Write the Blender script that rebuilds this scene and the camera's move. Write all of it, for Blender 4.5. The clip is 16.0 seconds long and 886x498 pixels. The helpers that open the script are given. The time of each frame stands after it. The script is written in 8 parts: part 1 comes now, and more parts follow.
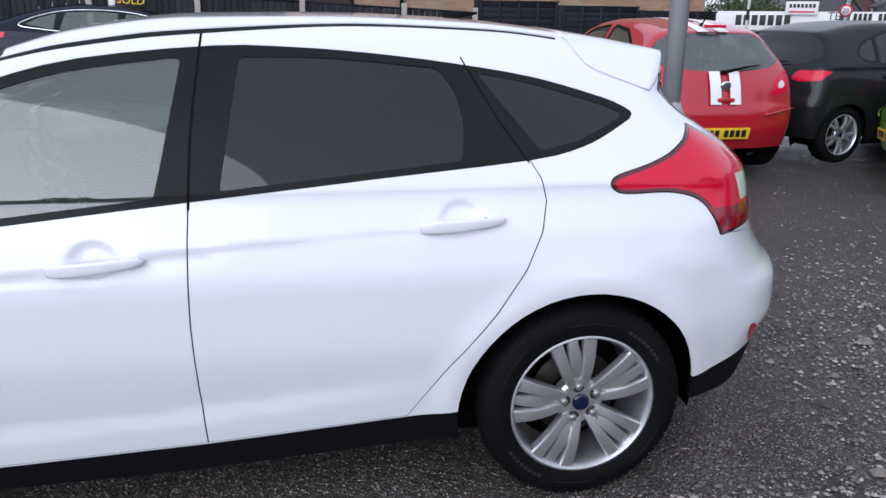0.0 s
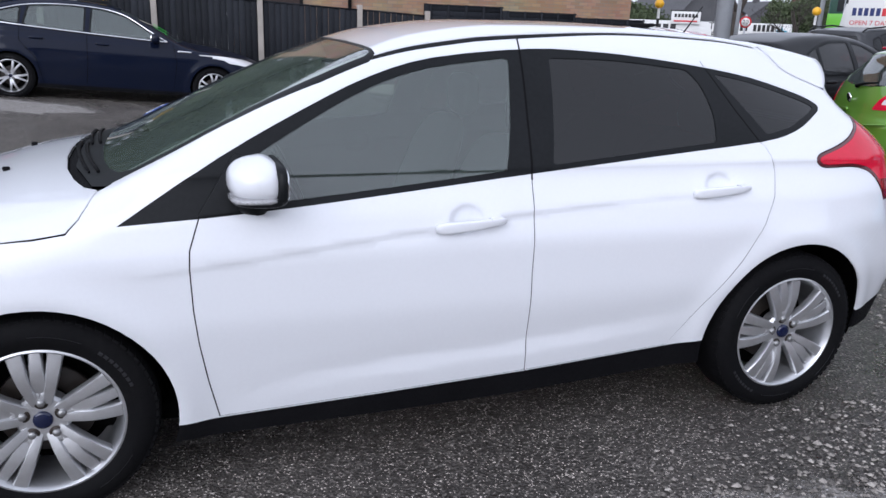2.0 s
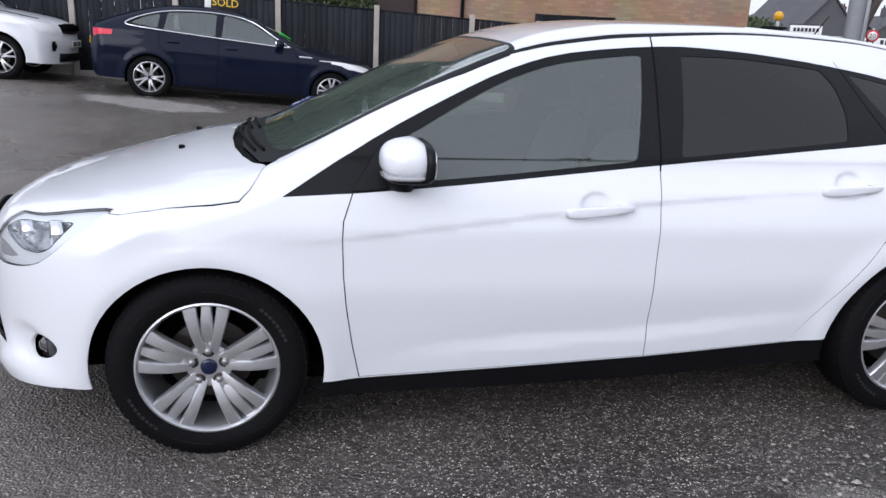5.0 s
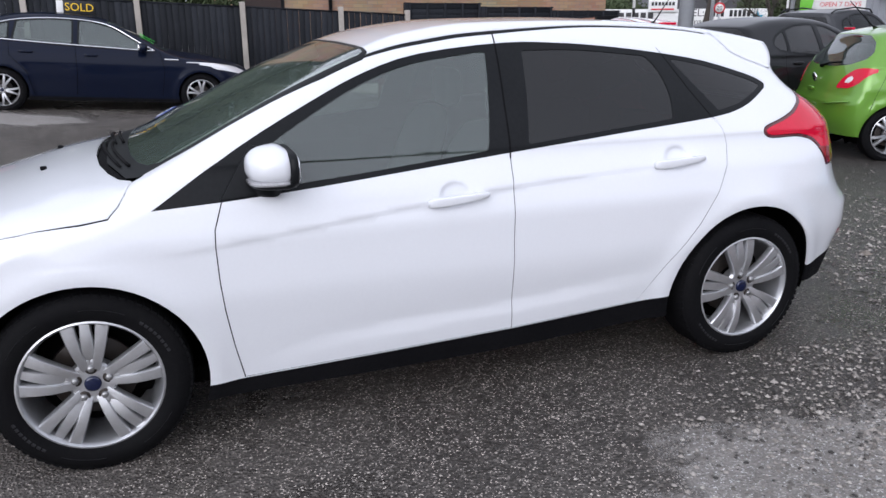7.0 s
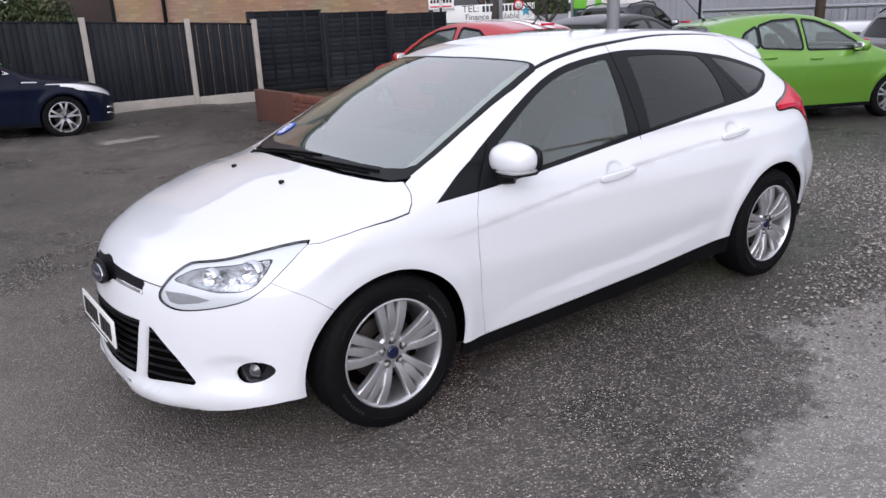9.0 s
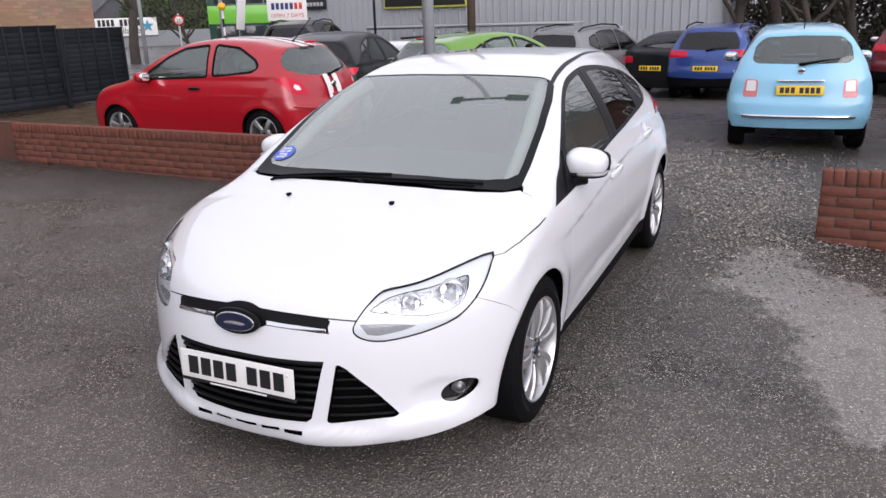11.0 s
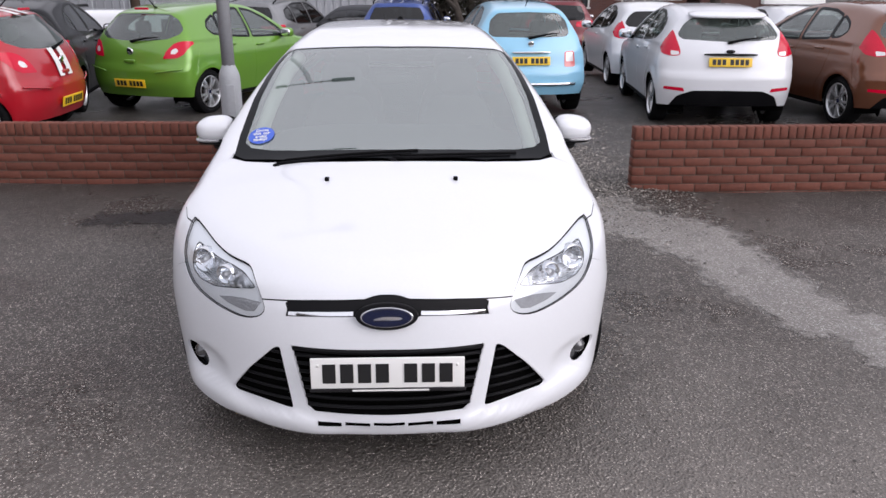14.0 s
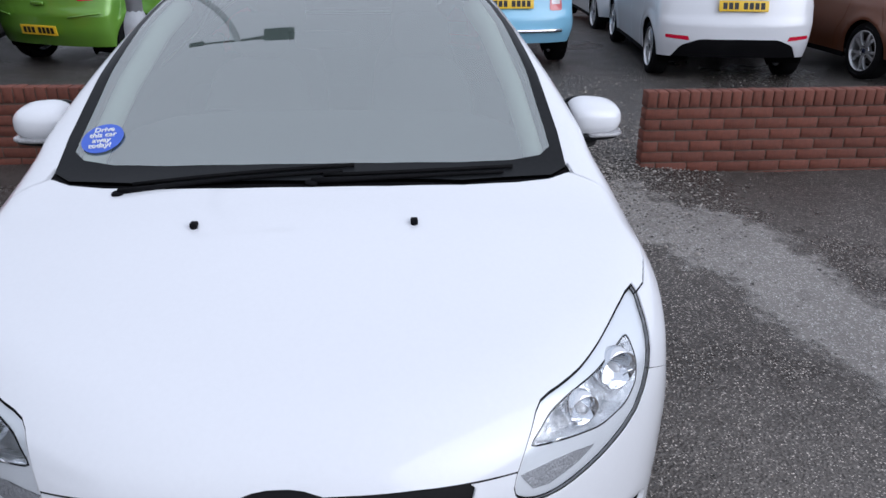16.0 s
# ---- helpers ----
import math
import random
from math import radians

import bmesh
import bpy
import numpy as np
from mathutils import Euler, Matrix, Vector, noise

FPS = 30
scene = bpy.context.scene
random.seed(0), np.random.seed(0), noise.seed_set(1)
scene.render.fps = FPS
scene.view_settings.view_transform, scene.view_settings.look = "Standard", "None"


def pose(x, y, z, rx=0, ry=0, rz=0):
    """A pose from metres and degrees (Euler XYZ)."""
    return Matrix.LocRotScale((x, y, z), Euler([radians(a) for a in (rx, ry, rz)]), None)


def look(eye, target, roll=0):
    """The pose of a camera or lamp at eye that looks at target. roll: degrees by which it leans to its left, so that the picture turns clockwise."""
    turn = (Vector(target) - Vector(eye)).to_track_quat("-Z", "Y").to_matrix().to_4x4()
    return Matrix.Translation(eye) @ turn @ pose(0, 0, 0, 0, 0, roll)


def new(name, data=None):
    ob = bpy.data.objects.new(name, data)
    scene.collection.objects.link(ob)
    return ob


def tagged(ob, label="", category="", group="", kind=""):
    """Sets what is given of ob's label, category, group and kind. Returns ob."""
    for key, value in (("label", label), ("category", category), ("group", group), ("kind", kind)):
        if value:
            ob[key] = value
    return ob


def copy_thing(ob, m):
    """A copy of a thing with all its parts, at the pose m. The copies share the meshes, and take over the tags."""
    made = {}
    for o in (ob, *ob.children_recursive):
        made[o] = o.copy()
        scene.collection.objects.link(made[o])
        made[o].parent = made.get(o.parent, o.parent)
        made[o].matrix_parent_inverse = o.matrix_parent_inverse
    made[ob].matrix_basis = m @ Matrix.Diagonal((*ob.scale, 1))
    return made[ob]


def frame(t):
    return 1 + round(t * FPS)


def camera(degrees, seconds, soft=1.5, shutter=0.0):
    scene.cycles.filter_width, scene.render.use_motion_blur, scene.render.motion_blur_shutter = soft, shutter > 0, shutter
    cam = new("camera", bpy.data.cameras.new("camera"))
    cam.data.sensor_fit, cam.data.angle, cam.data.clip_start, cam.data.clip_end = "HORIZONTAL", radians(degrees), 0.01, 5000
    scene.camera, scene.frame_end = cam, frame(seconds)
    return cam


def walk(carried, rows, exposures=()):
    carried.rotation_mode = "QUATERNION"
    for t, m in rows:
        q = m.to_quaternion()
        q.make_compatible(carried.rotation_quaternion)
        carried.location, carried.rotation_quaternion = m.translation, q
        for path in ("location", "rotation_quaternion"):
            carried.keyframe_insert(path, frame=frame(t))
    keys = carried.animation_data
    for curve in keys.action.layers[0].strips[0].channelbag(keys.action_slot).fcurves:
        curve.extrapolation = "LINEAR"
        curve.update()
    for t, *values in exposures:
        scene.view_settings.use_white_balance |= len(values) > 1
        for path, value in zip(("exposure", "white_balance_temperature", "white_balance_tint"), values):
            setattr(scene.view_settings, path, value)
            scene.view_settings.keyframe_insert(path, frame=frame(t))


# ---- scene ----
cam = camera(60.6, 16.0)

PATH = [
    (0, (2.824, 1.827, 1.447), (0.941, 2.166, 0.865), 0.7),
    (0.5, (2.928, 1.497, 1.46), (1.071, 1.94, 0.865), 0.9),
    (1, (2.985, 1.156, 1.44), (1.147, 1.691, 0.863), 1.0),
    (1.5, (3.001, 0.805, 1.437), (1.18, 1.404, 0.867), 1.6),
    (2, (3.047, 0.455, 1.444), (1.232, 1.07, 0.872), 2.1),
    (2.5, (3.018, 0.242, 1.431), (1.194, 0.823, 0.852), 2.8),
    (3, (2.997, 0.09, 1.386), (1.154, 0.609, 0.806), 3.7),
    (3.2, (3.007, 0.051, 1.387), (1.156, 0.534, 0.803), 3.7),
    (5.3, (3.214, 0.406, 1.39), (1.328, 0.779, 0.837), 2.6),
    (5.5, (3.223, 0.493, 1.4), (1.339, 0.879, 0.85), 2.6),
    (6, (3.257, 0.634, 1.424), (1.387, 1.082, 0.875), 1.9),
    (6.5, (3.272, 0.619, 1.426), (1.43, 1.16, 0.865), 0.9),
    (7, (3.369, 0.335, 1.452), (1.565, 0.976, 0.874), -0.2),
    (7.5, (3.45, -0.035, 1.49), (1.687, 0.699, 0.897), -1.2),
    (8, (3.425, -0.482, 1.5), (1.712, 0.359, 0.9), -1.9),
    (8.5, (3.376, -0.978, 1.521), (1.729, -0.012, 0.928), -2.1),
    (8.7, (3.329, -1.161, 1.545), (1.714, -0.14, 0.953), -2.3),
    (10.8, (1.946, -2.709, 1.671), (1.034, -1.028, 1.087), -1.8),
    (11, (1.806, -2.815, 1.675), (0.968, -1.097, 1.087), -1.8),
    (11.5, (1.354, -3.025, 1.674), (0.749, -1.214, 1.079), -1.7),
    (12, (0.972, -3.122, 1.685), (0.551, -1.261, 1.086), -1.4),
    (12.5, (0.587, -3.203, 1.694), (0.338, -1.312, 1.091), -1.0),
    (13, (0.328, -3.17, 1.689), (0.217, -1.268, 1.08), -0.6),
    (13.5, (0.162, -3.145, 1.691), (0.16, -1.246, 1.063), -0.1),
    (14, (0.103, -3.162, 1.691), (0.171, -1.276, 1.028), 0.2),
    (14.5, (0.087, -3.08, 1.672), (0.199, -1.212, 0.966), 0.3),
    (15, (0.101, -2.745, 1.641), (0.25, -0.896, 0.892), 0.2),
    (15.5, (0.107, -2.344, 1.618), (0.269, -0.511, 0.834), 0.1),
    (16, (0.206, -1.847, 1.611), (0.342, -0.019, 0.809), 0.5),
]
walk(cam, [(t, look(eye, target, roll)) for t, eye, target, roll in PATH],
     exposures=[(0.0, 0.62, 5780, 17), (3.0, 0.66, 5900, 15), (5.5, 0.68, 6000, 15), (8.5, 0.67, 6120, 17), (11.0, 0.69, 6420, 19), (15.0, 0.66, 6380, 18), (16.0, 0.41, 5850, 14)])

# ---- sky and light: bright overcast ----
world = bpy.data.worlds.new("overcast_sky")
scene.world = world
world.use_nodes = True
wt = world.node_tree
wt.nodes.clear()
sky = wt.nodes.new("ShaderNodeTexSky")
sky.sky_type, sky.sun_disc = "NISHITA", False
sky.sun_elevation, sky.sun_rotation = radians(27), radians(128)
sky.air_density, sky.dust_density, sky.ozone_density = 1.0, 4.0, 1.0
wash = wt.nodes.new("ShaderNodeHueSaturation")
wash.inputs["Saturation"].default_value = 0.12
cloud = wt.nodes.new("ShaderNodeMix")
cloud.data_type = "RGBA"
cloud.inputs[0].default_value = 0.72
cloud.inputs[7].default_value = (8.2, 8.5, 9.0, 1)
bg = wt.nodes.new("ShaderNodeBackground")
bg.inputs["Strength"].default_value = 0.091
wo = wt.nodes.new("ShaderNodeOutputWorld")
wt.links.new(sky.outputs[0], wash.inputs["Color"])
wt.links.new(wash.outputs[0], cloud.inputs[6])
wt.links.new(cloud.outputs[2], bg.inputs["Color"])
wt.links.new(bg.outputs[0], wo.inputs["Surface"])

sun = new("sun", bpy.data.lights.new("sun", "SUN"))
sun.data.energy, sun.data.angle, sun.data.color = 1.0, radians(60), (1.0, 0.98, 0.95)
sun.matrix_world = look((7, -5.5, 4.6), (0, 0, 0))

# ---- materials ----
def material(name, colour=(0.5, 0.5, 0.5), rough=0.5, metal=0.0, coat=0.0, grain=None, bump=None, spec=0.5, vary=0.0):
    """A Principled material. grain: (scale, amount, second colour, large scale); bump: (scale, strength); vary: brightness by object."""
    m = bpy.data.materials.new(name)
    m.use_nodes = True
    nt = m.node_tree
    p = nt.nodes["Principled BSDF"]
    p.inputs["Base Color"].default_value = (*colour, 1)
    p.inputs["Roughness"].default_value, p.inputs["Metallic"].default_value = rough, metal
    p.inputs["Coat Weight"].default_value, p.inputs["Coat Roughness"].default_value = coat, 0.03
    p.inputs["Specular IOR Level"].default_value = spec
    m.diffuse_color = (*colour, 1)
    tc = nt.nodes.new("ShaderNodeTexCoord")
    last = None
    if grain:
        scale, amount, second, large = grain
        fine, broad = nt.nodes.new("ShaderNodeTexNoise"), nt.nodes.new("ShaderNodeTexNoise")
        fine.inputs["Scale"].default_value, fine.inputs["Detail"].default_value = scale, 6
        broad.inputs["Scale"].default_value, broad.inputs["Detail"].default_value = large, 4
        add = nt.nodes.new("ShaderNodeMath")
        add.operation = "MULTIPLY_ADD"
        add.inputs[1].default_value = 0.5
        half = nt.nodes.new("ShaderNodeMath")
        half.operation = "MULTIPLY"
        half.inputs[1].default_value = 0.5
        ramp = nt.nodes.new("ShaderNodeMapRange")
        ramp.inputs[1].default_value, ramp.inputs[2].default_value = 0.5 - 0.18, 0.5 + 0.18
        ramp.inputs[4].default_value = amount
        mix = nt.nodes.new("ShaderNodeMix")
        mix.data_type = "RGBA"
        mix.inputs[6].default_value, mix.inputs[7].default_value = (*colour, 1), (*second, 1)
        for n in (fine, broad):
            nt.links.new(tc.outputs["Object"], n.inputs["Vector"])
        nt.links.new(broad.outputs[0], half.inputs[0])
        nt.links.new(fine.outputs[0], add.inputs[0])
        nt.links.new(half.outputs[0], add.inputs[2])
        nt.links.new(add.outputs[0], ramp.inputs[0])
        nt.links.new(ramp.outputs[0], mix.inputs[0])
        last = mix.outputs[2]
    if vary:
        info, hsv, mr = nt.nodes.new("ShaderNodeObjectInfo"), nt.nodes.new("ShaderNodeHueSaturation"), nt.nodes.new("ShaderNodeMapRange")
        mr.inputs[3].default_value, mr.inputs[4].default_value = 1 - vary, 1 + vary
        nt.links.new(info.outputs["Random"], mr.inputs[0])
        nt.links.new(mr.outputs[0], hsv.inputs["Value"])
        if last:
            nt.links.new(last, hsv.inputs["Color"])
        else:
            hsv.inputs["Color"].default_value = (*colour, 1)
        last = hsv.outputs[0]
    if last:
        nt.links.new(last, p.inputs["Base Color"])
    if bump:
        n, b = nt.nodes.new("ShaderNodeTexNoise"), nt.nodes.new("ShaderNodeBump")
        n.inputs["Scale"].default_value, n.inputs["Detail"].default_value = bump[0], 5
        b.inputs["Strength"].default_value, b.inputs["Distance"].default_value = bump[1], 0.01
        nt.links.new(tc.outputs["Object"], n.inputs["Vector"])
        nt.links.new(n.outputs[0], b.inputs["Height"])
        nt.links.new(b.outputs[0], p.inputs["Normal"])
    return m


def paint(name, colour, flake=0.0):
    """Glossy car paint under clear coat, with faint road dust."""
    dull = tuple(c * 0.93 + 0.006 for c in colour)
    dark = max(colour) < 0.1
    return material(name, colour, 0.35, flake, 0.4 if dark else 1.0, grain=(90, 0.5, dull, 1.3), spec=0.05 if dark else 0.4)


def pane_glass(name, tint, face_on=0.08, film=0.0):
    """A thin pane: tinted see-through with a clear reflection, and a film of dust and painted-in pale green haze."""
    m = bpy.data.materials.new(name)
    m.use_nodes = True
    nt = m.node_tree
    nt.nodes.clear()
    out, mix = nt.nodes.new("ShaderNodeOutputMaterial"), nt.nodes.new("ShaderNodeMixShader")
    clear, gloss, fr = nt.nodes.new("ShaderNodeBsdfTransparent"), nt.nodes.new("ShaderNodeBsdfGlossy"), nt.nodes.new("ShaderNodeLayerWeight")
    power, lift = nt.nodes.new("ShaderNodeMath"), nt.nodes.new("ShaderNodeMapRange")
    clear.inputs[0].default_value = (*tint, 1)
    gloss.inputs["Roughness"].default_value = 0.02
    fr.inputs[0].default_value = 0.5
    power.operation = "POWER"
    power.inputs[1].default_value = 4.0
    lift.inputs[3].default_value = face_on
    nt.links.new(fr.outputs["Facing"], power.inputs[0])
    nt.links.new(power.outputs[0], lift.inputs[0])
    nt.links.new(lift.outputs[0], mix.inputs[0])
    dust_haze, veil = nt.nodes.new("ShaderNodeBsdfDiffuse"), nt.nodes.new("ShaderNodeMixShader")
    # Beyond real dust, this green diffuse colour stands in for the sky's sheen.
    dust_haze.inputs[0].default_value = (0.54, 0.70, 0.64, 1)
    veil.inputs[0].default_value = film
    nt.links.new(clear.outputs[0], veil.inputs[1])
    nt.links.new(dust_haze.outputs[0], veil.inputs[2])
    nt.links.new(veil.outputs[0], mix.inputs[1])
    nt.links.new(gloss.outputs[0], mix.inputs[2])
    nt.links.new(mix.outputs[0], out.inputs[0])
    m.diffuse_color = (*tint, 1)
    return m


WHITE = paint("white_paint", (0.73, 0.745, 0.775))
RED = paint("red_paint", (0.40, 0.004, 0.014))
GREEN = paint("green_metallic_paint", (0.135, 0.31, 0.03), 0.3)
SKYBLUE = paint("sky_blue_paint", (0.26, 0.56, 0.76))
NAVY = paint("navy_paint", (0.0025, 0.0055, 0.018), 0.0)
BLACKPAINT = paint("black_paint", (0.012, 0.013, 0.015), 0.2)
GREY = paint("dark_grey_paint", (0.05, 0.052, 0.056), 0.3)
SILVER = paint("silver_grey_paint", (0.22, 0.225, 0.23), 0.5)
BLUE = paint("blue_paint", (0.02, 0.06, 0.26), 0.25)
BROWN = paint("copper_brown_paint", (0.17, 0.06, 0.028), 0.4)
MAROON = paint("maroon_paint", (0.16, 0.012, 0.018), 0.2)
GLASS = pane_glass("clear_window_glass", (0.50, 0.58, 0.55), 0.13, 0.07)
SCREEN = pane_glass("windscreen_glass", (0.62, 0.70, 0.66), 0.34, 0.15)
PRIVACY = pane_glass("privacy_glass", (0.05, 0.055, 0.06), 0.065, 0.0)
LENS_CLEAR = pane_glass("clear_lamp_lens", (0.93, 0.95, 0.97), 0.05)
RUBBER = material("black_rubber", (0.004, 0.004, 0.005), 0.7, spec=0.08, grain=(60, 0.6, (0.010, 0.010, 0.010), 6), bump=(180, 0.15))
TRIM = material("satin_black_trim", (0.007, 0.008, 0.009), 0.4, spec=0.14, grain=(70, 0.5, (0.016, 0.017, 0.019), 3))
GLOSSBLACK = material("gloss_black_trim", (0.010, 0.010, 0.012), 0.12)
PLASTIC = material("grained_black_plastic", (0.004, 0.004, 0.005), 0.6, spec=0.05, bump=(400, 0.2), grain=(120, 0.5, (0.014, 0.014, 0.015), 4))
DARK = material("dark_cavity", (0.004, 0.004, 0.004), 0.95, spec=0.0)
ALLOY = material("silver_alloy", (0.62, 0.63, 0.65), 0.36, 0.85, grain=(50, 0.5, (0.48, 0.47, 0.46), 9))
STEEL = material("worn_brake_steel", (0.035, 0.030, 0.027), 0.5, 0.4, grain=(40, 0.8, (0.03, 0.020, 0.014), 12))
NUT = material("grey_wheel_nut", (0.30, 0.30, 0.30), 0.35, 0.7)
SIDEWALL = material("raised_sidewall_rubber", (0.02, 0.02, 0.022), 0.55, spec=0.3)
CHROME = material("chrome", (0.82, 0.83, 0.85), 0.08, 1.0)
REFLECTOR = material("lamp_reflector", (0.88, 0.89, 0.91), 0.22, 0.75, bump=(45, 0.6))
LAMPGREY = material("lamp_housing", (0.86, 0.87, 0.88), 0.25, 0.3)
REDLENS = material("red_lamp_lens", (0.60, 0.004, 0.034), 0.1, coat=0.3, spec=0.3, grain=(40, 0.5, (0.46, 0.002, 0.020), 5))
CLEARLENS = material("white_lamp_lens", (0.72, 0.72, 0.73), 0.1, coat=1.0)
AMBER = material("amber_lens", (0.65, 0.22, 0.02), 0.15, coat=1.0)
CABIN = material("grey_cabin_cloth", (0.075, 0.079, 0.080), 0.9, spec=0.2, grain=(18, 0.6, (0.050, 0.052, 0.054), 3))
CABINLIGHT = material("pale_cabin_trim", (0.62, 0.62, 0.58), 0.8)
PLATEWHITE = material("white_plate", (0.78, 0.78, 0.76), 0.35)
PLATEYELLOW = material("yellow_plate", (0.80, 0.52, 0.02), 0.35)
INK = material("black_ink", (0.008, 0.008, 0.009), 0.5)
BADGEBLUE = material("blue_badge", (0.003, 0.007, 0.035), 0.2, coat=0.3)

# ---- body shapes ----
def curve(*keys):
    """A smooth function through (t, value) keys that doesn't overshoot."""
    x, y = np.array(keys, float).T
    h = np.diff(x)
    d = np.diff(y) / h
    m = np.concatenate((d[:1], np.zeros(len(x) - 2), d[-1:]))
    for i in range(1, len(x) - 1):
        if d[i - 1] * d[i] > 0:
            w1, w2 = 2 * h[i] + h[i - 1], h[i] + 2 * h[i - 1]
            m[i] = (w1 + w2) / (w1 / d[i - 1] + w2 / d[i])

    def value(t):
        t = np.clip(np.asarray(t, float), x[0], x[-1])
        i = np.clip(np.searchsorted(x, t) - 1, 0, len(h) - 1)
        s = (t - x[i]) / h[i]
        return ((1 + 2 * s) * (1 - s) ** 2 * y[i] + s * (1 - s) ** 2 * h[i] * m[i]
                + s * s * (3 - 2 * s) * y[i + 1] + s * s * (s - 1) * h[i] * m[i + 1])
    return value


def soft_max(a, b, k):
    h = np.clip(0.5 + 0.5 * (a - b) / k, 0, 1)
    return b + (a - b) * h + k * h * (1 - h)


class Body:
    """A car's outer form: side, top, nose and tail surfaces, blended where they meet. y runs from the front axle to the rear, x to the car's left."""

    def __init__(self, top, crown, wide, flank, belt, lean, waist, nose, nose_bow, tail, tail_bow, floor, arches, crease=None, hem=None, dents=(), nose_dents=(), fillet=(0.07, 0.10, 0.05)):
        self.top, self.crown, self.wide, self.flank = curve(*top), curve(*crown), curve(*wide), curve(*flank)
        self.belt, self.lean, self.waist = belt, lean, curve(*waist)
        self.nose, self.nose_bow, self.tail, self.tail_bow = curve(*nose), nose_bow, curve(*tail), tail_bow
        self.floor, self.arches, self.crease, self.hem, self.dents, self.nose_dents, self.fillet = floor, arches, crease, hem, dents, nose_dents, fillet
        self.box = (min(v for _, v in nose), max(v for _, v in tail), floor - 0.22, max(v for _, v in top), max(v for _, v in wide) + 0.03)

    def side(self, y, z):
        over = np.maximum(z - self.belt, 0)
        x = self.wide(y) - self.flank(z) - self.lean[0] * over - self.lean[1] * over ** 2 - self.waist(y) * over
        for ay, az, r, flare in self.arches:
            d = np.hypot(y - ay, z - az)
            x = x + flare * np.exp(-((d - r - 0.02) / 0.055) ** 2) * np.clip((0.95 - z) / 0.2, 0, 1)
        if self.crease:
            line, y0, y1, deep = self.crease
            below = line(y) - z
            on = np.clip((y - y0) / 0.25, 0, 1) * np.clip((y1 - y) / 0.3, 0, 1)
            x = x - deep * on * np.clip(below / 0.014, 0, 1) * np.exp(-np.maximum(below - 0.014, 0) / 0.13)
        if self.hem:
            line, y0, y1, deep = self.hem
            on = np.clip((y - y0) / 0.5, 0, 1) * np.clip((y1 - y) / 0.5, 0, 1)
            below = line(y) - z
            x = x + deep * on * np.clip(below / 0.05, 0, 1) - 0.6 * deep * on * np.exp(-(below / 0.05) ** 2)
        for dy, dz, ry, rz, deep in self.dents:
            x = x - deep * np.exp(-(((y - dy) / ry) ** 2 + ((z - dz) / rz) ** 2) ** 3)
        return x

    def f(self, p):
        x, y, z = np.abs(p[..., 0]), p[..., 1], p[..., 2]
        a = x - self.side(y, z)
        b = z - self.top(y) + self.crown(y) * (x / 0.7) ** 2.2
        c = self.nose(z) + self.nose_bow[0] * x ** self.nose_bow[1] - y
        for dx, dz, rx, rz, deep in self.nose_dents:
            c = c + deep * np.exp(-(((x - dx) / rx) ** 2 + ((z - dz) / rz) ** 2) ** 2)
        d = y - self.tail(z) + self.tail_bow[0] * x ** self.tail_bow[1]
        k1, k2, k3 = self.fillet
        return soft_max(soft_max(soft_max(a, c, k2), d, k2), soft_max(b, soft_max(c, d, 0.01), k3), k1)

    def cast(self, o, d, far):
        """The last crossing of the surface on rays from inside, by sampling and halving."""
        lo, hi = np.zeros(len(o)), np.full(len(o), far)
        steps = np.linspace(0, far, 60)
        inside = np.stack([self.f(o + d * s) < 0 for s in steps])
        first = np.argmax(~inside, axis=0)
        lo, hi = steps[np.maximum(first - 1, 0)], steps[first]
        for _ in range(18):
            mid = (lo + hi) / 2
            ins = self.f(o + d * mid[:, None]) < 0
            lo, hi = np.where(ins, mid, lo), np.where(ins, hi, mid)
        return o + d * hi[:, None]

    def normal(self, p):
        e = 0.0025
        g = np.stack([self.f(p + e * np.eye(3)[i]) - self.f(p - e * np.eye(3)[i]) for i in range(3)], -1)
        return g / (np.linalg.norm(g, axis=-1, keepdims=True) + 1e-12)

